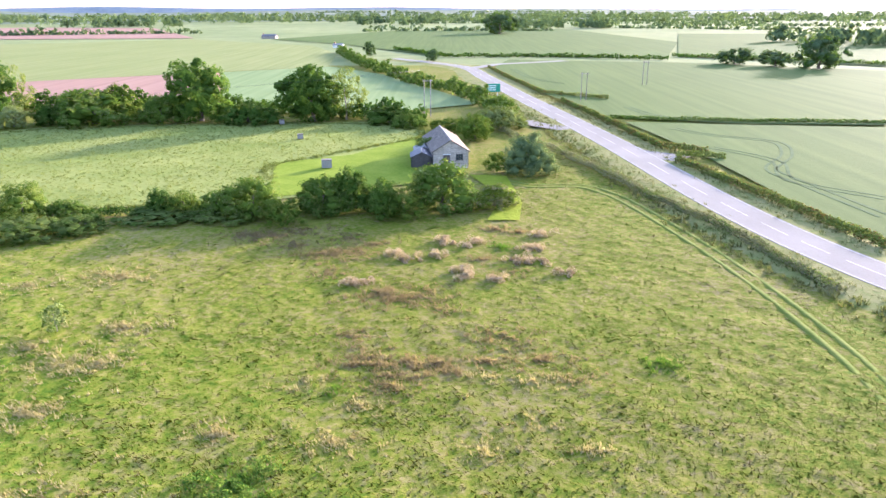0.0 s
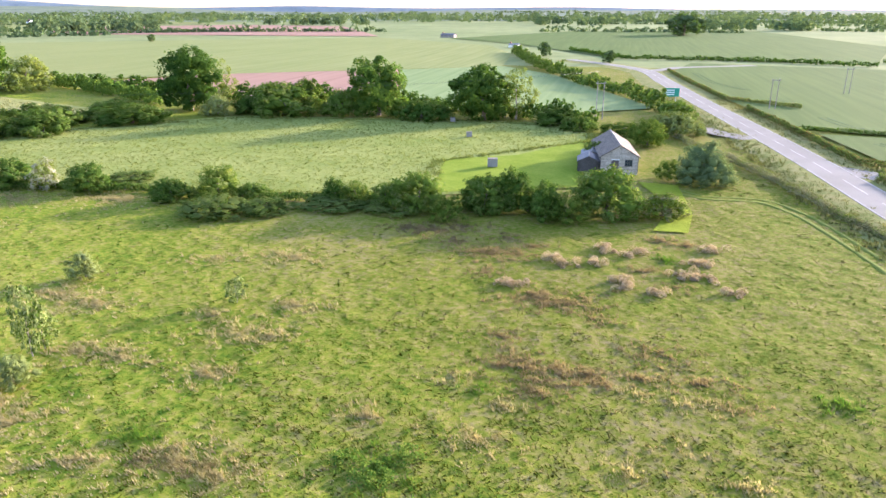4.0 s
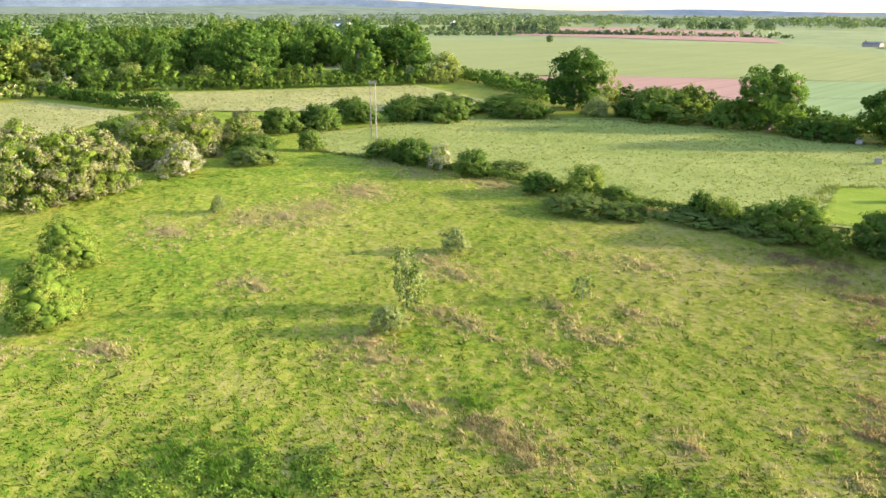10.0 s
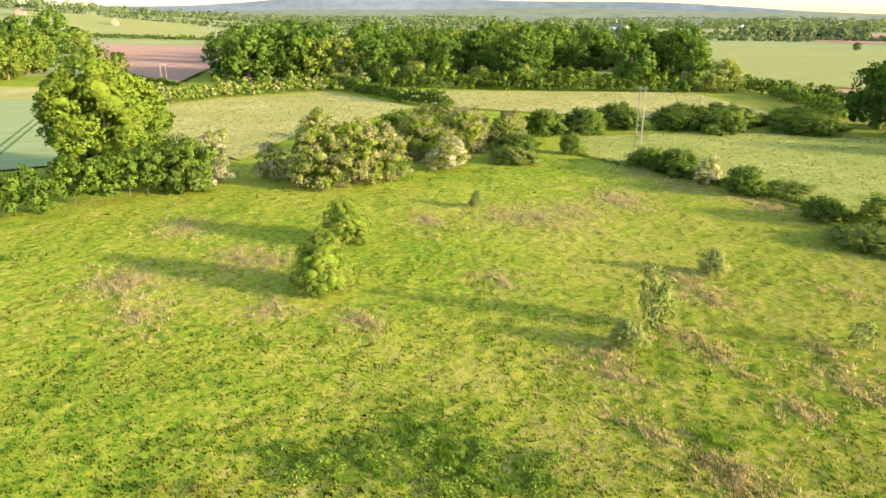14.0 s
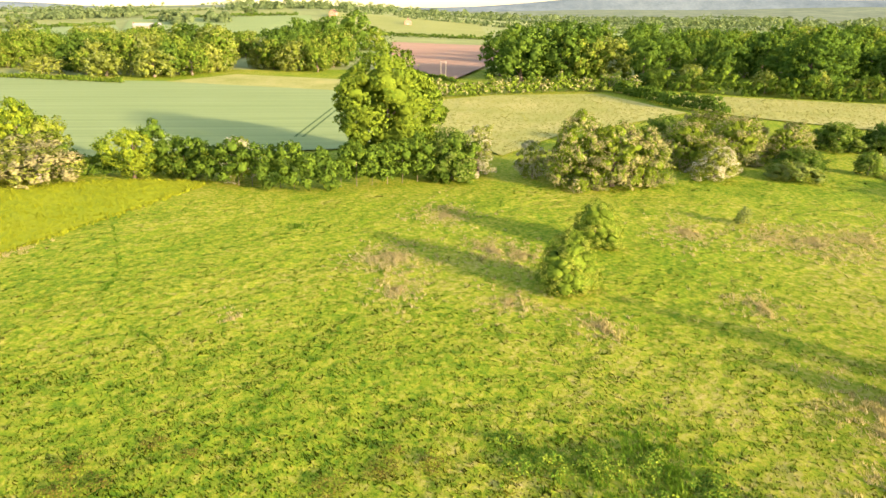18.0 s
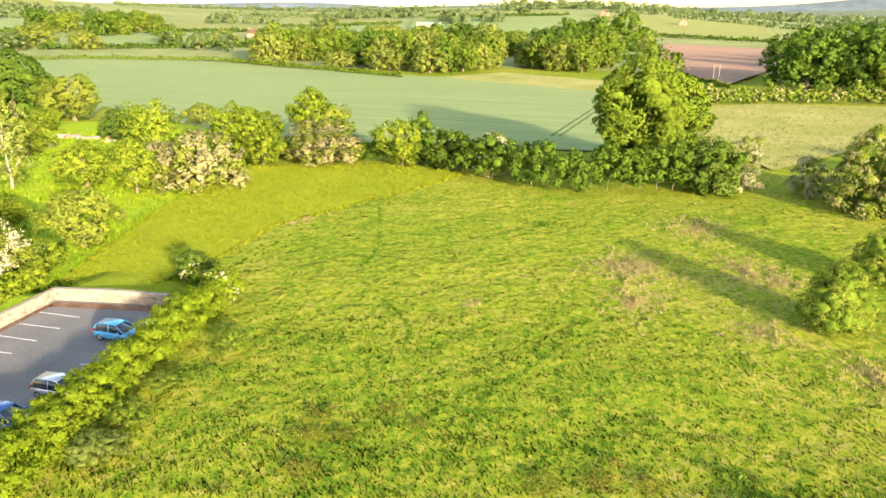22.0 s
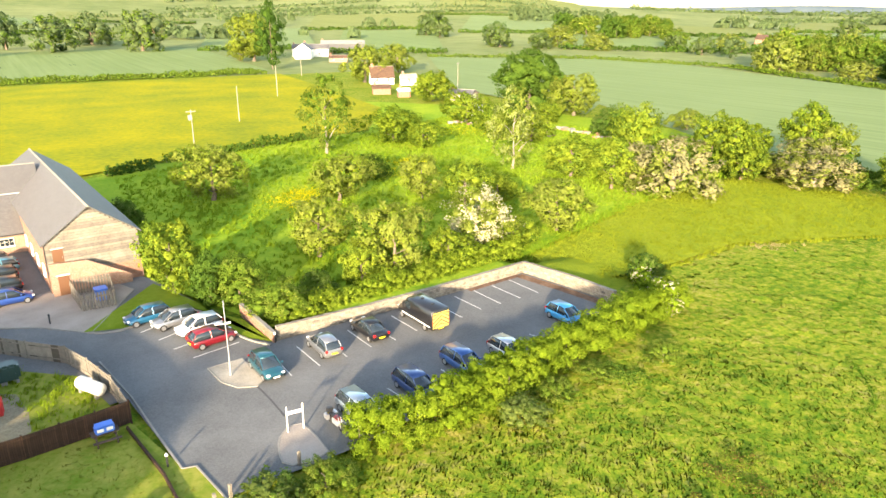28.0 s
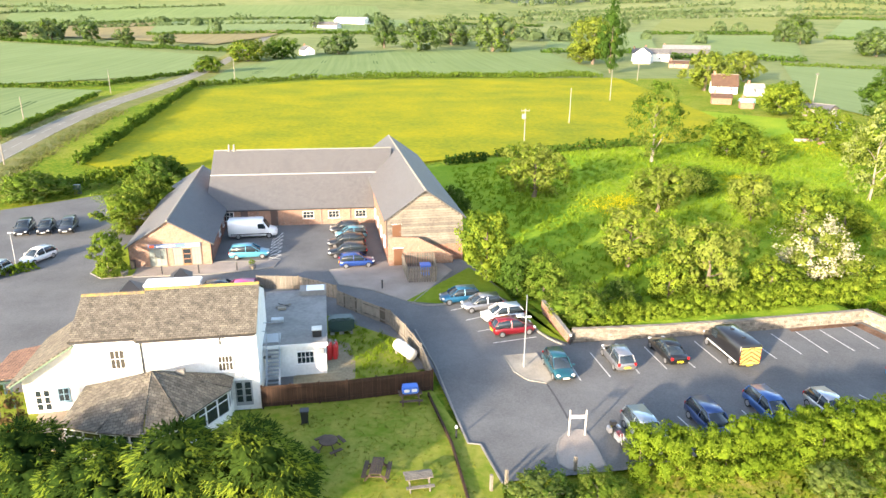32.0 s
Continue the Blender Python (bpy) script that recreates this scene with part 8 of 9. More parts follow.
def bench_table(x, y, rz, round_top, label, mat):
    b = thing("picnic_table", x, y, 0.09, rz, label, "picnic table", "garden tables")
    if round_top:
        part("tabletop", rod((0, 0, 0.7), (0, 0, 0.76), 0.62, None, 20), mat, b)
        for k in range(4):
            a = k * math.pi / 2 + 0.4
            c, s = math.cos(a), math.sin(a)
            o = part("seat", box(-0.45, 0.45, 0.85, 1.1, 0.4, 0.46, 0.01), mat, b)
            o.matrix_local = pose(0, 0, 0, 0, 0, math.degrees(a))
            part("leg", rod((c * 0.9, s * 0.9, 0), (c * 0.3, s * 0.3, 0.7), 0.05), mat, b)
    else:
        for k in range(5):
            part("tabletop_board", box(-0.85, 0.85, -0.36 + k * 0.15, -0.23 + k * 0.15, 0.71, 0.76), mat, b)
        for s in (-1, 1):
            for k in range(2):
                part("seat_board", box(-0.85, 0.85, min(s * (.6 + k * .14), s * (.72 + k * .14)), max(s * (.6 + k * .14), s * (.72 + k * .14)), 0.42, 0.46), mat, b)
            for xx in (-0.6, 0.6):
                part("leg", rod((xx, s * 0.68, 0), (xx, s * 0.2, 0.72), 0.05), mat, b)
        for xx in (-0.6, 0.6):
            part("brace", box(xx - 0.04, xx + 0.04, -0.8, 0.8, 0.34, 0.42), mat, b)
    return b


bench_table(2.9, -39.4, 10, True, "round weathered timber picnic table on the lawn", M["timber"])
bench_table(-0.2, -36.4, 80, False, "weathered timber picnic bench on the lawn", M["timber"])
bench_table(-2.7, -35.2, 5, False, "grey weathered timber picnic bench on the lawn", M["fence"])
kid = bench_table(-2.8, -44.9, 3, False, "small timber bench with a blue painted play bus", M["timber"])
part("play_bus", box(-0.6, 0.6, -0.35, 0.35, 0.76, 1.25, 0.08), M["bluebox"], kid, "blue painted play bus top")
part("roof_band", box(-0.55, 0.55, -0.32, 0.32, 1.25, 1.34, 0.03), M["bluebox"], kid)
for s in (-0.28, 0.28):
    part("window", box(s - 0.2, s + 0.2, 0.34, 0.37, 0.95, 1.18, 0.02), M["cream"], kid)

tank = thing("gas_tank", -2.8, -51.9, 0.1, 118, "long white gas tank on a plinth in the grass", "gas tank")
bm = bmesh.new()
bmesh.ops.create_uvsphere(bm, u_segments=20, v_segments=12, radius=0.5)
for v in bm.verts:
    v.co = Vector((v.co.z * 0.6 + (1.1 if v.co.z > 0 else -1.1), v.co.x, v.co.y + 0.7))
for f in bm.faces:
    f.smooth = True
part("vessel", bm, M["cream"], tank)
for xx in (-0.9, 0.9):
    part("foot", box(xx - 0.12, xx + 0.12, -0.35, 0.35, 0, 0.35), M["kerb"], tank)
part("valve_cover", rod((0, 0, 1.15), (0, 0, 1.3), 0.16), M["white"], tank)
oil = thing("oil_tank", 2.6, -57.2, 0.1, 4, "dark green plastic oil tank on blocks", "oil tank")
part("tank_body", box(-1.15, 1.15, -0.6, 0.6, 0.25, 1.55, 0.18), M["tank"], oil)
for k in range(5):
    part("rib", box(-0.95 + k * 0.45, -0.8 + k * 0.45, -0.64, 0.64, 0.35, 1.57, 0.04), M["tank"], oil)
for xx in (-0.8, 0.0, 0.8):
    part("block", box(xx - 0.2, xx + 0.2, -0.5, 0.5, 0, 0.25), M["kerb"], oil)
for k, (dx, dy) in enumerate(((0, 0), (0.45, 0.05), (0.05, 0.5), (0.5, 0.55))):
    g = thing("gas_bottle", 3.4, -52.1, 0.1, 0, "tall red propane bottle against the kitchen wall", "gas bottle", "gas bottles")
    g.location.x -= dx
    g.location.y -= dy
    part("cylinder", rod((0, 0, 0), (0, 0, 1.15), 0.19, None, 14), M["red"], g)
    part("shoulder", rod((0, 0, 1.15), (0, 0, 1.35), 0.19, 0.07, 14), M["red"], g)
    part("valve", rod((0, 0, 1.35), (0, 0, 1.5), 0.05), M["steel"], g)


def bin_at(x, y, mat, label, w=0.55, h=1.05, z=0.09):
    b = thing("wheelie_bin", x, y, z, 4, label, "bin")
    bm = box(-w / 2, w / 2, -w / 2, w / 2, 0.06, h, 0.03)
    for v in bm.verts:
        s = 0.82 + 0.18 * v.co.z / h
        v.co.x, v.co.y = v.co.x * s, v.co.y * s
    part("bin_body", bm, mat, b)
    part("lid", box(-w / 2 - 0.03, w / 2 + 0.03, -w / 2 - 0.05, w / 2 + 0.03, h, h + 0.07, 0.02), mat, b)
    for s in (-w * 0.4, w * 0.4):
        part("wheel", rod((s - 0.03, w * 0.4, 0.1), (s + 0.03, w * 0.4, 0.1), 0.1), M["tyre"], b)
    return b


bin_at(4.7, -42.8, M["black"], "black wheelie bin on the pub lawn", 0.55, 0.95)
bin_at(-6.1, -70.9, M["bluebox"], "blue waste bin inside the timber enclosure", 1.1, 1.2)
bin_at(26.1, -75.7, M["black"], "dark bin beside the office corner", 0.5, 0.9)
for x, y, lab in ((-5.6, -39.9, "short grey bollard light on the garden kerb"), (-1.3, -67.3, "black iron bollard on the paved corner"), (22.5, -73.7, "black iron bollard outside the office"), (18.6, -73.7, "black iron bollard outside the office"), (14.6, -74.2, "black iron bollard outside the office"), (-17.2, -52.8, "white globe light on the wall end")):
    b = thing("bollard", x, y, 0.1, 0, lab, "bollard")
    part("shaft", rod((0, 0, 0), (0, 0, 0.8), 0.07, None, 10), M["black"], b)
    part("cap", rod((0, 0, 0.8), (0, 0, 0.95), 0.11, 0.06, 10), M["white"] if "light" in lab else M["black"], b)
for x, y, lab in ((13.0, -74.8, "stone planter with green shrub outside the office"), (26.5, -73.9, "stone planter with green shrub on the office corner")):
    b = thing("planter", x, y, 0.12, 0, lab, "planter")
    part("tub", rod((0, 0, 0), (0, 0, 0.45), 0.3, 0.42, 14), M["kerb"], b)
    o = part("shrub", bmesh.new(), M["laurel"], b)
    o.data = crown_mesh("shrub", 5, 9, 260, 0.07, [M["laurel"]], 0, "dome", 0.0)
    o.scale, o.location = (0.9, 0.9, 0.7), (0, 0, 0.4)
canopy = thing("canopy", 18.9, -65.0, 0.06, 183, "white fabric canopy behind the pub", "canopy")
part("cover", box(-2.6, 2.6, -0.9, 0.9, 2.3, 2.55, 0.06), M["white"], canopy)
for a in (-2.4, 2.4):
    for b in (-0.8, 0.8):
        part("leg", rod((a, b, 0), (a, b, 2.3), 0.04), M["steel"], canopy)
for x, y in ((18.8, -67.6), (22.8, -64.7)):
    gz = thing("gazebo", x, y, 0.06, 10, "small black gazebo behind the pub", "gazebo")
    bm = bmesh.new()
    bmesh.ops.create_cone(bm, cap_ends=True, segments=4, radius1=1.5, radius2=0.03, depth=0.9, matrix=pose(0, 0, 2.45, 0, 0, 45))
    part("cover", bm, M["black"], gz)
    for a in (-0.95, 0.95):
        for b in (-0.95, 0.95):
            part("leg", rod((a, b, 0), (a, b, 2.1), 0.035), M["black"], gz)
cab = thing("street_cabinet", 45.3, -111.6, 0.05, 0, "dark green utility cabinet by the hedge", "cabinet")
part("cabinet_body", box(-0.5, 0.5, -0.3, 0.3, 0, 1.5, 0.03), M["tank"], cab)
part("door", box(-0.42, 0.42, 0.3, 0.33, 0.1, 1.4), M["tank"], cab)
for x, y, z in ((-12.6, -35.7, 1.1), (-8.0, -34.7, 1.2), (-7.0, -34.3, 1.2)):
    p = thing("fence_post", x, y, 0.0, 10, "pale weathered timber post at the hedge end", "post")
    part("shaft", box(-0.09, 0.09, -0.09, 0.09, -0.1, z, 0.01), M["fence"], p)
for x, y in ((-37.8, -54.4), (-34.1, -55.3)):
    p = thing("wall_lamp", x, y, 0.06, 0, "small dark lamp standing against the wall", "lamp")
    part("shaft", rod((0, 0, 0), (0, 0, 0.6), 0.05), M["black"], p)
    part("head", box(-0.15, 0.15, -0.12, 0.12, 0.6, 0.9, 0.04), M["black"], p)

# ---- poles, signs, troughs ----
def pole(x, y, h, label, twin=0.0, rz=0.0, cross=True, box_on=False):
    p = thing("utility_pole", x, y, land(x, y), rz, label, "utility pole")
    for s in ((-twin / 2, twin / 2) if twin else (0,)):
        part("pole", rod((s, 0, -0.2), (s, 0, h), 0.14, 0.1, 10), M["pole"], p)
    if cross:
        part("crossarm", box(-max(1.0, twin * 0.75), max(1.0, twin * 0.75), -0.08, 0.08, h - 0.5, h - 0.34), M["pole"], p)
        for s in (-0.9, 0, 0.9):
            part("insulator", rod((s * max(1, twin * .75), 0, h - 0.34), (s * max(1, twin * .75), 0, h - 0.1), 0.05), M["kerb"], p)
    if box_on:
        part("transformer", box(-0.1, 0.7, -0.4, 0.4, h - 2.2, h - 1.1, 0.05), M["kerb"], p)
    return p


pole(-115.3, 95.1, 12.2, "tall twin-leg timber pole in the pasture", 1.1, 40)
pole(-5.7, 176.5, 9.0, "twin-leg timber pole behind the barn", 1.6, 10)
pole(39.0, 205.9, 8.0, "twin-leg timber pole in the wheat", 1.6, 10)
pole(68.2, 248.9, 8.0, "twin-leg timber pole far off in the wheat", 1.6, 10)
pole(-35.5, -153.5, 7.2, "timber pole with a grey transformer", 0, 0, True, True)
pole(-53.4, -179.6, 9.0, "thin timber pole in the buttercup meadow", 0, 0, False)
pole(-81.3, -228.2, 10.0, "timber pole in the buttercup meadow", 0, 0, False)
pole(-119.0, -301.3, 9.0, "timber pole by the farm", 0, 0, False)
pole(54.5, -306.7, 9.0, "timber pole in the wheat field", 0, 0, False)
pole(89.4, -260.6, 8.0, "timber pole beside the road", 0, 0, False)
pole(-135.1, -200.3, 11.0, "timber pole with a cross arm by the orchard", 0, 30)
pole(90.2, -195.8, 6.0, "timber pole beside the road hedge", 0, 0, False)
pole(-291.0, 11.7, 7.0, "twin-leg timber pole beside the wood", 2.0, 80)
pole(-90.4, -507.9, 9.0, "timber pole far off in the fields", 0, 0, False)
pole(67.4, -135.8, 4.0, "short timber post at the roadside", 0, 0, False)
def wires(a, b, h, sag, label):
    """A pair of thin overhead wires hanging between two poles."""
    w = thing("power_line", a[0], a[1], h, 0, label, "power line")
    d = Vector((b[0] - a[0], b[1] - a[1], 0))
    n = Vector((-d.y, d.x, 0)).normalized()
    for s in (-0.8, 0.8):
        p = [d * (k / 8) + n * s + Vector((0, 0, -4 * sag * (k / 8) * (1 - k / 8))) for k in range(9)]
        part("wire", loft([[q + n * 0.012, q - n * 0.006 + Vector((0, 0, 0.01)), q - n * 0.006 - Vector((0, 0, 0.01))] for q in p]), M["black"], w)


wires((-115.3, 95.1), (-5.7, 176.5), 11.4, 1.2, "thin black overhead wires between timber poles")
sign = thing("road_sign", 12.9, 211.6, 0.05, 8, "large green direction sign beside the road", "road sign")
part("board", box(-2.2, 2.2, -0.05, 0.05, 1.8, 4.2, 0.02), M["green"], sign)
for s in (-1.4, 1.4):
    part("post", rod((s, 0.1, 0), (s, 0.1, 4.0), 0.08), M["steel"], sign)
for z in (3.5, 2.9, 2.3):
    part("lettering", box(-1.6, 0.9, -0.07, -0.05, z, z + 0.22), M["white"], sign)
for x, y, s, lab in ((-21.2, 116.6, 1.3, "pale concrete block on the mown grass"), (-31.4, 144.2, 0.9, "pale bale standing in the hay meadow"), (-39.7, 163.5, 0.9, "grey block at the far meadow edge")):
    b = thing("block", x, y, 0.03, 12, lab, "block")
    part("block_body", box(-s / 2 * 1.3, s / 2 * 1.3, -s / 2, s / 2, 0, s, 0.06), M["kerb"], b)
    part("lid", box(-s / 2 * 1.35, s / 2 * 1.35, -s / 2 * 1.05, s / 2 * 1.05, s, s + 0.1, 0.02), M["fence"], b)

# ---- farm and cottages far off ----
def house(x, y, rz, W, D, eave, ridge, wall, roof, label, wins=2, name="house"):
    h = gabled(name, x, y, rz, W, D, eave, ridge, wall, roof, label, name.replace("_", " "), 0.3, land(x, y))
    for k in range(wins):
        for z in ((1.0, 3.4) if eave > 4 else (1.0,)):
            window(h, -W / 2, D * (k + 0.5) / wins, z, 1.1, 1.2, "left", 1)
            window(h, W / 2, D * (k + 0.5) / wins, z, 1.1, 1.2, "right", 1)
    window(h, 0, 0, 1.0, 1.2, 1.2, "front", 1)
    part("chimney", box(-0.5, 0.5, D - 1.2, D - 0.4, ridge - 0.5, ridge + 1.2, 0.03), M["brick"], h)
    return h


house(-137.0, -249.7, 250, 8, 9, 2.6, 6.4, M["render"], M["rooftile"], "white cottage with a steep brown tiled roof")
house(-142.6, -241.1, 250, 5, 6, 2.4, 3.8, M["render"], M["flat"], "low pale cottage annexe", 1)
house(-160.4, -402.6, 150, 9.5, 12, 5.2, 8.6, M["render"], M["slate"], "white farmhouse with a slate roof")
house(-183.4, -416.7, 244, 7.5, 22, 4.4, 7.0, M["render"], M["slate"], "long white farmhouse wing")
house(-173.6, -369.2, 244, 5, 10, 2.2, 3.4, M["buff"], M["rooftile"], "low brick farm outbuilding")
house(-228.7, -457.6, 244, 13, 30, 4.0, 6.2, plain("dark_sheeting", (0.06, 0.06, 0.065), 0.7), M["flat"], "long open-sided farm barn with a grey roof", 0, "farm_barn")
house(-510.1, -196.0, 200, 10, 20, 5.0, 7.5, M["stone"], M["flat"], "pale sheeted farm barn behind the copse", 0, "farm_barn")
house(-3.9, -842.0, 240, 14, 40, 5.0, 8.0, M["render"], M["tin"], "white farm shed far off", 0, "farm_barn")
house(25.4, -751.3, 240, 10, 30, 4.0, 7.0, M["tin"], M["slate"], "grey farm shed far off", 0, "farm_barn")
house(-162.5, -721.0, 250, 10, 30, 4.0, 7.0, M["brick"], M["rooftile"], "red-roofed farm buildings far off", 0, "farm_barn")
house(-526.8, -312.7, 200, 10, 34, 4.0, 7.0, M["brick"], M["rooftile"], "red-roofed farm buildings on the hillside", 0, "farm_barn")
house(-669.9, -229.2, 200, 10, 24, 4.0, 6.0, M["stone"], M["flat"], "grey sheeted barn far off", 0, "farm_barn")
house(-924.9, 708.2, 120, 9, 16, 5.0, 8.0, M["render"], M["slate"], "white house far beyond the wood")
house(-155.0, 645.9, 80, 7, 13, 2.2, 3.2, M["stone"], M["slate"], "low grey farm shed far off", 0, "farm_barn")
house(-73.2, 494.5, 80, 4, 7, 1.6, 2.4, M["cream"], M["flat"], "small pale shed by the road junction", 0, "farm_barn")
for x, y, rz, wall, roof in ((-1526.8, 764.3, 60, "render", "slate"), (-1101.0, 856.0, 110, "render", "slate"), (-1276.8, 809.2, 70, "cream", "flat"), (-1548.5, 604.0, 100, "brick", "rooftile"), (-933.6, 970.1, 60, "render", "rooftile"),
                             (-1437.0, 1087.1, 70, "render", "slate"), (-1484.6, 1201.6, 120, "brick", "slate"), (-1460.3, 1266.1, 60, "render", "rooftile"), (-822.3, -7.1, 90, "brick", "slate"), (-902.0, -100.8, 80, "brick", "rooftile")):
    house(x, y, rz, 8, 13, 4.6, 7.6, M[wall], M[roof], "far village house among trees", 1)
house(35.0, -466.7, 200, 7, 12, 3.0, 5.5, M["render"], M["slate"], "white house among the roadside trees")
house(-118.4, -218.0, 250, 4, 6, 2.0, 3.0, M["brick"], M["rooftile"], "small brick outhouse beside the orchard", 0, "outhouse")
house(-120.0, -207.0, 250, 3.5, 4, 1.8, 2.6, M["brick"], plain("blue_sheet", (0.2, 0.45, 0.6), 0.5), "small shed with a pale blue roof", 0, "outhouse")
house(-131.7, -185.3, 210, 5, 9, 2.2, 3.2, M["stone"], M["slate"], "low grey sheeted shed among the trees", 0, "outhouse")
house(-114.9, -154.9, 210, 3, 6, 2.2, 2.8, M["cream"], M["cream"], "white caravan-like shed in the orchard", 0, "outhouse")
for k, (x, y, s) in enumerate(((-100.2, -148.2, 1.6), (-102.2, -144.8, 1.2), (-107.5, -121.6, 1.4), (-115.3, -124.4, 1.8), (-116.5, -118.0, 1.5), (-115.4, -112.3, 1.2))):
    b = thing("rubble_pile", x, y, 0.02, 30 * k, "pale heap of stored rubble and timber in the orchard", "rubble", "rubble piles")
    for j in range(5):
        o = part("lump", box(-s / 2, s / 2, -s / 3, s / 3, 0, s * 0.4, 0.12), (M["gravel"], M["kerb"], M["soil"])[(j + k) % 3], b)
        o.matrix_local = pose((j - 2) * s * 0.7, (j % 2) * s * 0.5, 0, 0, 0, 37 * j)

# ---- grass of the rough pasture ----
MEADOW_EDGE = [(-103.8, 69.5), (-86.3, 75.1), (-53.8, 75.5), (-25.0, 80.8), (4.2, 88.3), (13.9, 109.2), (23.5, 141.0), (35.4, 84.0), (38.6, 56.0), (30, 12), (20, -25), (-14.0, -34.4), (-20.0, -33.6), (-28.0, -34.6), (-40.0, -36.3), (-49.5, -38.0), (-62.6, -51.7), (-101.4, -62.8), (-110.1, -26.2), (-102.1, -72.5), (-100.9, -26.2), (-106.1, 6.6), (-113.3, 42.1), (-110.1, 75.7), (-107.7, 89.0)]
rng = np.random.default_rng(21)
DRY = [(-60.0, 33.3, 2.7), (-41.1, 32.8, 2.9), (-38.2, 31.4, 2.1), (-82.5, 65.7, 4.0), (-79.6, 55.6, 3.3), (-80.2, 44.5, 3.1), (-29.2, 40.5, 2.1), (-30.3, 47.3, 2.5), (-27.6, 47.7, 1.5), (-34.9, 50.3, 1.6), (-28.2, 54.0, 2.2), (-42.3, 63.3, 2.0), (-34.3, 66.4, 2.6), (-52.0, 51.0, 3.2), (-46.5, 49.6, 2.4), (-41.1, 41.4, 2.1), (-37.1, 41.3, 2.0), (-24.9, 30.7, 2.9), (-29.6, 29.2, 1.6), (-21.6, 30.0, 2.2), (-34.2, 27.8, 1.3), (-70.4, 82.6, 4.1), (-95.0, 79.8, 3.1), (-84.6, 79.1, 3.9), (-10.9, 44.9, 1.1), (-7.5, 37.4, 1.7), (-15.3, 38.1, 1.4), (-91.9, 4.1, 3.9), (-76.6, 9.1, 3.3), (-74.9, 12.3, 2.6), (-74.3, -2.0, 3.9), (-74.3, -4.4, 2.6), (-61.4, 9.1, 2.5), (-64.6, -1.8, 2.6), (-56.0, 16.2, 2.1), (-78.4, 48.6, 4.7), (-82.8, 34.5, 3.8), (-80.7, 64.0, 3.5), (-78.9, -46.5, 1.6), (-58.6, -16.8, 1.1), (-28.4, 41.0, 1.2), (-6.7, 36.8, 1.3), (-31.1, 29.2, 1.1), (-30.9, 24.8, 1.2), (-55.1, 16.6, 1.3), (3.1, 45.6, 1.0), (6.0, 45.0, 1.1), (8.1, 45.9, 1.0), (-6.2, 41.6, 1.2), (5.4, 39.2, 1.0), (2.0, 36.0, 1.2), (9.0, 36.5, 1.2)]
DOCK = [(-8.5, 52.6, 1.4), (-7.4, 47.7, 1.8), (-5.2, 47.8, 2.0), (-3.0, 47.9, 1.3), (-4.8, 44.3, 1.7), (-0.3, 46.7, 1.5), (-5.4, 60.7, 2.7), (-14.1, 73.3, 2.3), (-21.6, 79.8, 2.8), (-25.2, 80.0, 1.8), (-18.0, 76.0, 1.7), (9.7, 45.2, 1.3), (4.4, 52.2, 1.9), (3.2, 48.3, 1.3), (7.2, 48.5, 1.8), (-12.4, 67.1, 1.5), (-2.9, 45.3, 1.4), (-1.0, 47.8, 1.3), (-24.5, 30.3, 1.2), (-22.4, 30.6, 1.1), (-26.6, 30.1, 1.1), (-6.7, 62.1, 1.9), (-3.5, 60.8, 1.9), (5.8, 82.1, 1.5), (8.4, 81.1, 1.5), (-1.1, 58.0, 1.3), (-18.6, 81.7, 1.6), (-12.9, 73.0, 1.9), (-12.1, 78.9, 1.6), (-10.2, 73.3, 1.6), (-8.6, 76.5, 1.4), (4.0, 71.5, 1.3), (6.5, 67.5, 1.2)]
PINK = [(-6.0, 72.9, 1.1), (-4.0, 71.3, 1.3), (-1.6, 72.4, 1.2), (-0.4, 76.5, 1.0), (1.9, 75.7, 0.8), (1.2, 66.0, 1.0), (0.6, 67.5, 1.4), (4.9, 64.8, 1.1), (9.4, 74.6, 1.5), (8.2, 70.9, 1.6), (9.6, 70.2, 1.2), (11.8, 67.2, 1.2), (11.0, 79.8, 1.4), (-0.5, 77.7, 0.9), (3.2, 76.9, 0.9), (-9.6, 64.1, 1.5)]
LUSH = [(-35.1, 15.7, 2.6), (-35.1, 10.8, 2.9), (-31.6, 16.0, 2.9), (-29.8, 19.3, 1.4), (-36.4, 7.3, 1.8), (-29.0, 32.4, 1.7), (-12.4, 32.9, 2.5), (-8.9, 43.3, 0.8), (5.8, 75.3, 1.3), (16.5, 47.7, 1.4), (-37.9, 14.8, 2.4), (-86.8, -15.0, 1.5)]
cand = rng.uniform((-125, -60), (75, 170), (1250000, 2))
rr = np.hypot(cand[:, 0], cand[:, 1])
cand = cand[rng.uniform(size=len(cand)) < np.where(rr < 27, 0.4, np.where(rr < 75, 1.0, 0.5))]
edge_x, edge_y = np.array(MEADOW_EDGE).T
within = np.zeros(len(cand), bool)
for x0, y0, x1, y1 in zip(edge_x, edge_y, np.roll(edge_x, 1), np.roll(edge_y, 1)):
    if y0 != y1:
        within ^= ((y0 > cand[:, 1]) != (y1 > cand[:, 1])) & (cand[:, 0] < (x1 - x0) * (cand[:, 1] - y0) / (y1 - y0) + x0)
cand = cand[within]
cand += rng.normal(0, 0.5, cand.shape) * (0.4 + rng.exponential(1.2, (len(cand), 1)))
rr = np.hypot(cand[:, 0], cand[:, 1])
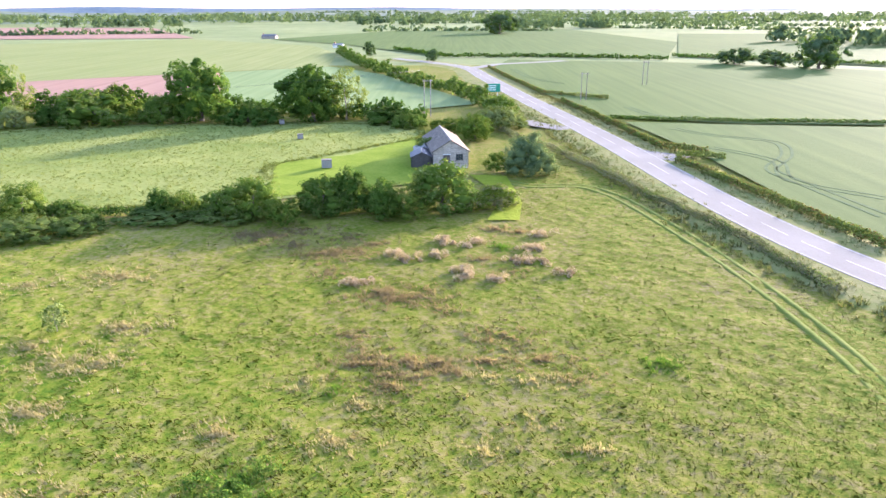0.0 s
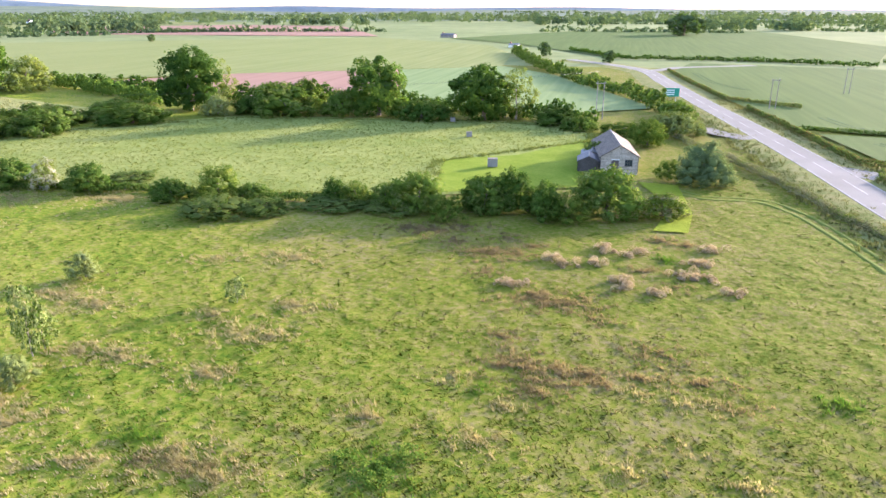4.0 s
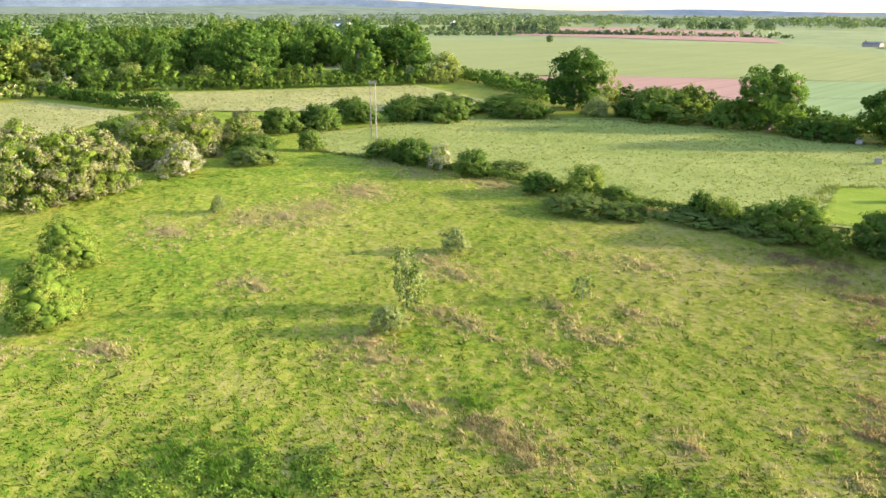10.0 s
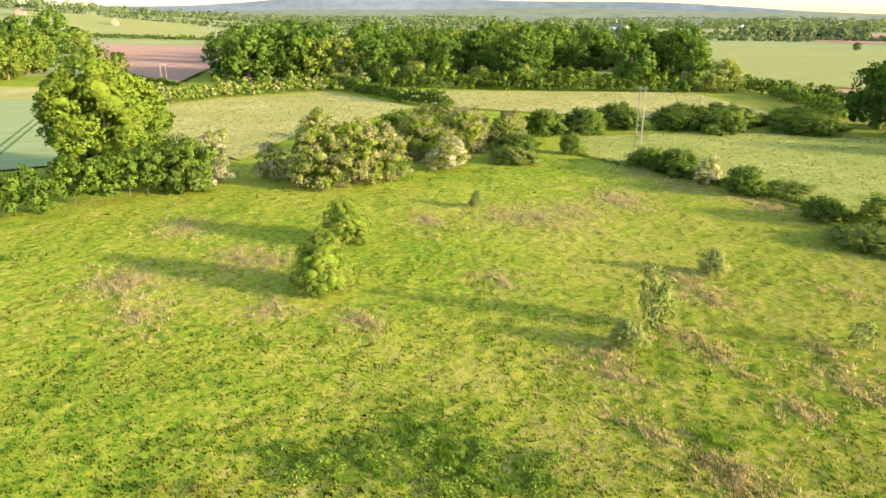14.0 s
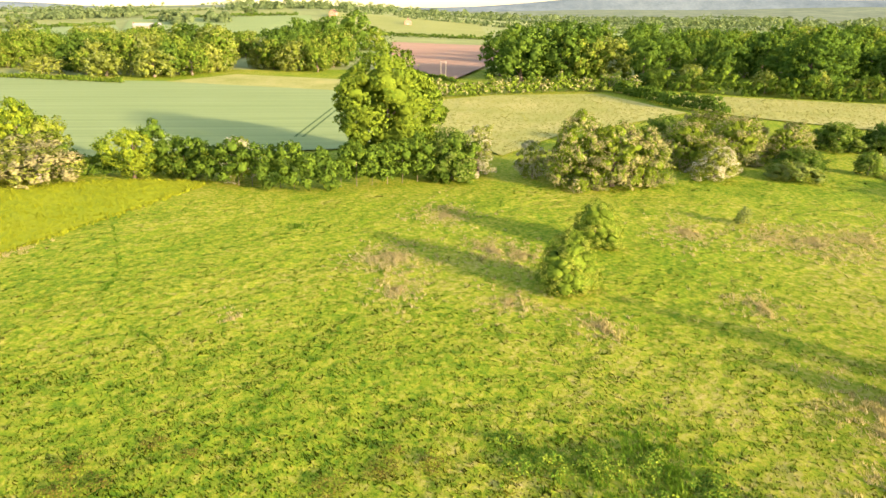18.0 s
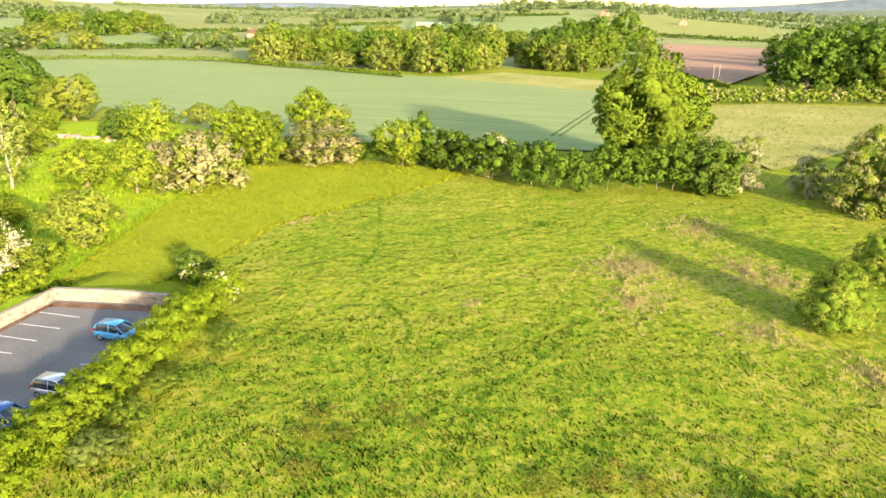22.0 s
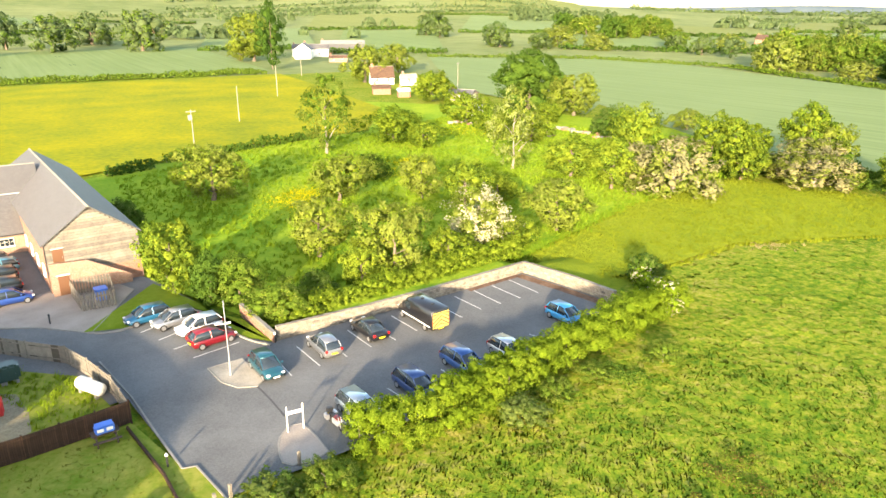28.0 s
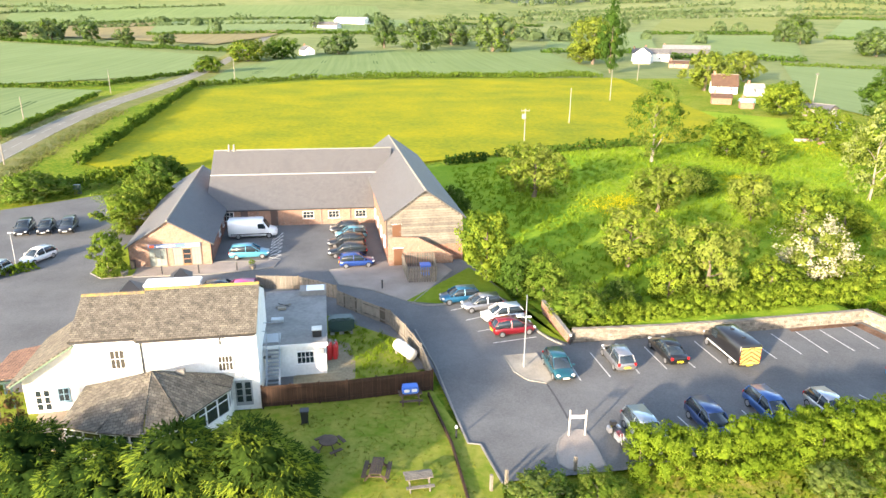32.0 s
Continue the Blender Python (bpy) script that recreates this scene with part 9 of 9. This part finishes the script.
TRACKS = [[(-93.3, -42.0), (-74.0, -33.2), (-61.9, -30.0), (-55.8, -24.0), (-50.5, -20.0), (-47.3, -21.7), (-42.2, -20.9), (-37.7, -21.7)], [(-38.1, 52.5), (-34.1, 49.2), (-29.4, 45.8), (-27.3, 45.3)], [(-30.4, 53.4), (-27.1, 50.9), (-25.3, 48.6)], [(-32.5, -11.2), (-36.5, -10.9), (-43.4, -11.0), (-48.9, -8.6), (-58.0, -5.9), (-70.2, -3.5)]]
spots = np.array(DRY + DOCK + PINK + LUSH)
taken = np.zeros(len(cand), bool)
for x, y, r in spots:
    taken |= np.hypot((cand[:, 0] - x) / 1.25, (cand[:, 1] - y) / 0.9) < r * 0.75 * (0.4 + lattice(cand[:, 0], cand[:, 1], 0.8, 5))
cand, rr = cand[~taken], rr[~taken]
for near, far, length, wide, steep, k in ((-9, 24, 0.3, 0.06, (0.1, 0.6), 5), (24, 42, 0.24, 0.045, (0.1, 0.6), 1), (42, 58, 0.23, 0.045, (0.04, 0.34), 2), (58, 75, 0.23, 0.05, (0.0, 0.15), 4), (75, 400, 0.25, 0.075, (0.0, 0.08), 3)):
    soft_r = rr + 9 * lattice(cand[:, 0], cand[:, 1], 3.0, 23) - 4.5
    sward("grass", cand[(soft_r >= near) & (soft_r < far)], M["blade"], length, wide, steep, "rough tussocky pasture grass", k)


def fill(poly, density, seed):
    rng = np.random.default_rng(seed)
    lo, hi = np.min(poly, 0), np.max(poly, 0)
    p = rng.uniform(lo, hi, (int((hi - lo)[0] * (hi - lo)[1] * density), 2))
    return p[[inside(x, y, poly) for x, y in p]]


HAY = [(-111.5, 79.2), (-69.6, 89.1), (-29.2, 94.1), (-31.8, 118.4), (-5.9, 145.7), (-7.1, 164.6), (-37.9, 165.2), (-92.7, 157.7), (-122.3, 130.5), (-131.5, 89.6)]
tussocks("hay_grass", fill(HAY, 1.7, 41), M["hay_blade"], 0.4, 0.15, 0.1, 4, "long hay grass swaying in rows", 42, 0.0)
ORCHARD_GROUND = [(-15.6, -125.0), (-41.1, -139.5), (-74.1, -146.9), (-106.3, -160.1), (-133.4, -105.8), (-119.4, -77.2), (-83.2, -69.9), (-51.5, -61.1), (-19.7, -57.9), (-14.4, -76.3), (-13.1, -97.7)]
tussocks("orchard_grass", fill(ORCHARD_GROUND, 1.3, 43), M["orchard_blade"], 0.45, 0.5, 0.11, 6, "lush uncut orchard grass", 44, 0.0)
BANK = [(-50.5, -58.8), (-79.2, -68.5), (-105.1, -70.6), (-108.6, -60.5), (-113.1, -50.5), (-111.3, -33.5), (-74.9, -49.0), (-58.2, -47.8), (-48.5, -49.9)]
sheet("bank_ground", BANK, M["bank_grass"], 0.03, "bright rough grass bank")
tussocks("nettle_bank", fill(BANK, 3.4, 45), M["bank_blade"], 0.5, 0.26, 0.055, 9, "dense bright nettle and bramble bank", 46, 0.0)
for k, (x, y, r) in enumerate([(-35.9, -95.4, 5), (-56.9, -107.2, 7), (-93.6, -138.6, 9), (-63.9, -111.4, 4), (-38.8, -99.5, 4)]):
    rng2 = np.random.default_rng(60 + k)
    cen = np.concatenate([rng2.normal((x, y), r * 0.5, (900, 2)), np.full((900, 1), 0.35)], 1)
    tagged(new("buttercups", leaves_mesh("buttercups", cen, rng2.normal((0, 0, 1), 0.3, (900, 3)), 0.11, [M["petal"]])), "patch of yellow buttercups in the orchard grass", "flowers", kind="stuff")


def patch(name, spots, mat, radius, height, per, dens, label, seed):
    rng = np.random.default_rng(seed)
    pts = []
    for x, y, r in spots:
        n = int(dens * r * r * 3.1)
        a, d = rng.uniform(0, 6.283, n), r * np.abs(rng.normal(0, 0.95, n))
        pts.append(np.stack([x + np.cos(a) * d * 1.25, y + np.sin(a) * d * 0.9], 1))
    pts = np.concatenate(pts)
    return tussocks(name, pts, mat, radius, height, 0.05, per, label, seed)


patch("dry_grass", DRY, M["blade_dry"], 0.36, 0.27, 10, 10.0, "patches of dry straw-coloured grass", 31)
patch("dock_stems", DOCK, M["blade_dock"], 0.42, 0.24, 10, 13.0, "patches of red-brown dock stems", 32)
fluff = np.random.default_rng(33)
for x, y, r in PINK:
    pts = []
    for k in range(int(3 + 4 * r * r)):
        a, d = fluff.uniform(0, 6.283), r * fluff.uniform(0.1, 1.15)
        cx, cy, cr = x + math.cos(a) * d * 1.2, y + math.sin(a) * d * 0.9, fluff.uniform(0.25, 0.65)
        q = fluff.normal(size=(170, 3))
        q /= np.linalg.norm(q, axis=1, keepdims=True)
        q *= cr * fluff.uniform(0.7, 1.08, (170, 1))
        pts.append(np.stack([cx + q[:, 0], cy + q[:, 1], bumps(cx, cy) + 0.05 + np.abs(q[:, 2]) * 1.15], 1))
    pts = np.concatenate(pts)
    tagged(new("dead_stems", leaves_mesh("dead_stems", pts, fluff.normal((0.2, 0.2, 0.7), 0.45, (len(pts), 3)), 0.06, [M["seed_fluff"], M["stem_brown"]], (fluff.uniform(size=len(pts)) < 0.3).astype(np.int32))), "fluffy pinkish clumps of dead flower stems", "dead stems", kind="stuff")
def leafy(name, spots, mats, high, leaf, dens, label, seed):
    """Low leafy weeds standing in humps among the grass."""
    rng = np.random.default_rng(seed)
    for x, y, r in spots:
        n = int(dens * r * r)
        a, d = rng.uniform(0, 6.283, n), r * np.sqrt(rng.uniform(0, 1, n)) * rng.uniform(0.6, 1.3, n)
        px, py = x + np.cos(a) * d, y + np.sin(a) * d
        hump = lattice(px, py, 0.55, seed) * (1.1 - 0.7 * (d / r) ** 2).clip(0.1)
        keep = rng.uniform(size=n) < 0.25 + hump
        px, py, hump = px[keep], py[keep], hump[keep]
        pz = bumps(px, py) + 0.05 + high * hump * rng.uniform(0.7, 1.0, len(px))
        me = leaves_mesh(name, np.stack([px, py, pz], 1), rng.normal((0.1, 0.1, 0.8), 0.3, (len(px), 3)), leaf, mats, rng.integers(0, len(mats), len(px)))
        tagged(new(name, me), label, name, kind="stuff")


leafy("nettles", [(-35.9, 8.2, 1.6), (-36.0, 11.1, 1.7), (-31.4, 14.4, 1.8), (-35.4, 13.9, 1.3), (-33.0, 17.1, 1.6), (-29.4, 19.0, 1.5), (-35.8, 6.2, 1.2), (-36.7, 15.2, 0.9), (-33.7, 17.9, 1.1), (-31.1, 20.7, 1.3), (-12.6, 32.1, 1.7), (-11.3, 34.3, 1.3), (-14.9, 33.2, 1.1), (-38.8, 5.4, 1.0), (-38.5, 6.9, 0.9), (-38.8, -32.6, 1.5), (-38.1, -34.7, 1.3), (-32.5, -33.8, 1.3)],
      [M["nettle"], M["nettle_pale"]], 0.55, 0.075, 420, "dark green nettles standing in the pasture", 81)
leafy("brambles", [(-36.8, -21.3, 1.5), (-34.3, -21.2, 1.2), (-35.1, -19.1, 1.2), (-31.0, -19.7, 1.3), (-39.1, -17.1, 0.9), (-34.3, -5.2, 1.3), (-35.9, -2.1, 1.2), (-36.3, 0.9, 1.1), (-37.7, -14.5, 0.8), (-37.7, -1.4, 0.7)],
      [M["bramble_brown"], M["nettle_pale"], M["bramble_brown"]], 0.5, 0.06, 420, "low brown-green brambles in the pasture", 82)
for line in TRACKS:
    way = np.array(resample(curve_through(line), 0.09))
    way = way + rng.normal(0, 0.13, way.shape)
    tussocks("trodden_grass", way[lattice(way[:, 0], way[:, 1], 1.3, 8) > 0.28], M["blade_lush"], 0.14, 0.18, 0.034, 6, "narrow animal track of flattened darker grass", 35)
patch("nettles", LUSH, M["blade_lush"], 0.34, 0.34, 9, 8.0, "patches of dark lush nettles", 34)


# rough grass fringing the field edges, paths and the road
def fringe(pts, mat, gap, label, seed, spread=0.35, height=0.35):
    rng = np.random.default_rng(seed)
    p = np.array(resample(pts, gap))
    p = np.repeat(p, 2, 0) + rng.normal(0, spread, (2 * len(p), 2))
    tussocks("grass_fringe", p, mat, 0.35, height, 0.08, 8, label, seed, -0.22)


fringe(HAY + [HAY[0]], M["hay_blade"], 0.22, "long grass along the edge of the hay meadow", 71, 0.5, 0.45)
fringe([(-31.2, 120.8), (-26.3, 97.1), (-5.4, 106.1), (-6.6, 148.0)], M["hay_blade"], 0.3, "long grass round the mown grass", 73)
for s in (-9.0, -6.8, -5.0, 5.0, 6.8, 9.0):
    edge = []
    for i in range(len(ROAD)):
        q = (Vector(ROAD[min(len(ROAD) - 1, i + 1)]) - Vector(ROAD[max(0, i - 1)])).normalized()
        if math.hypot(*ROAD[i]) < 230:
            edge.append((ROAD[i][0] - q.y * s, ROAD[i][1] + q.x * s))
    fringe(edge, M["verge_blade"], 0.55 if abs(s) > 8 else 0.42, "rank grass along the road verge", 74, 0.9, 0.5)
fringe([(-120.4, -76.6), (-78.4, -68.9), (-49.9, -59.2), (-46.1, -57.5)], M["orchard_blade"], 0.25, "long grass between the orchard and the bank", 76, 0.6, 0.6)
fringe(BANK + [BANK[0]], M["bank_blade"], 0.35, "long grass round the nettle bank", 77, 0.5, 0.4)
LAWN = [(8.1, -44.2), (-4.2, -45.6), (-6.0, -39.5), (-7.2, -31.0), (10.7, -31.0), (19.0, -36.7), (16.7, -43.7)]
tussocks("lawn_grass", fill(LAWN, 9.0, 81), M["lawn_blade"], 0.2, 0.09, 0.03, 6, "short worn lawn grass", 82, 0.09)
YARD_ROUGH = [(3.6, -60.0), (-1.9, -55.3), (-4.0, -47.2), (1.0, -46.9), (1.6, -52.0), (3.4, -55.5)]
tussocks("yard_weeds", fill(YARD_ROUGH, 7.0, 83), M["orchard_blade"], 0.25, 0.3, 0.04, 7, "rough weeds in the fenced yard", 84, 0.095)
PADDOCK = [(-217.9, 6.6), (-229.9, 25.2), (-233.8, 60.8), (-189.6, 72.7), (-153.8, 31.7), (-133.8, 17.8), (-164.9, 4.6)]
STRIP = [(-240.0, 70.0), (-190.6, 175.0), (-136.0, 157.8), (-149.0, 120.6), (-183.8, 88.3)]
for k, poly in enumerate((PADDOCK, STRIP)):
    tussocks("paddock_grass", fill(poly, 0.7, 85 + k), M["paddock_blade"], 0.6, 0.24, 0.14, 4, "pale seeding paddock grass", 87 + k, 0.03)
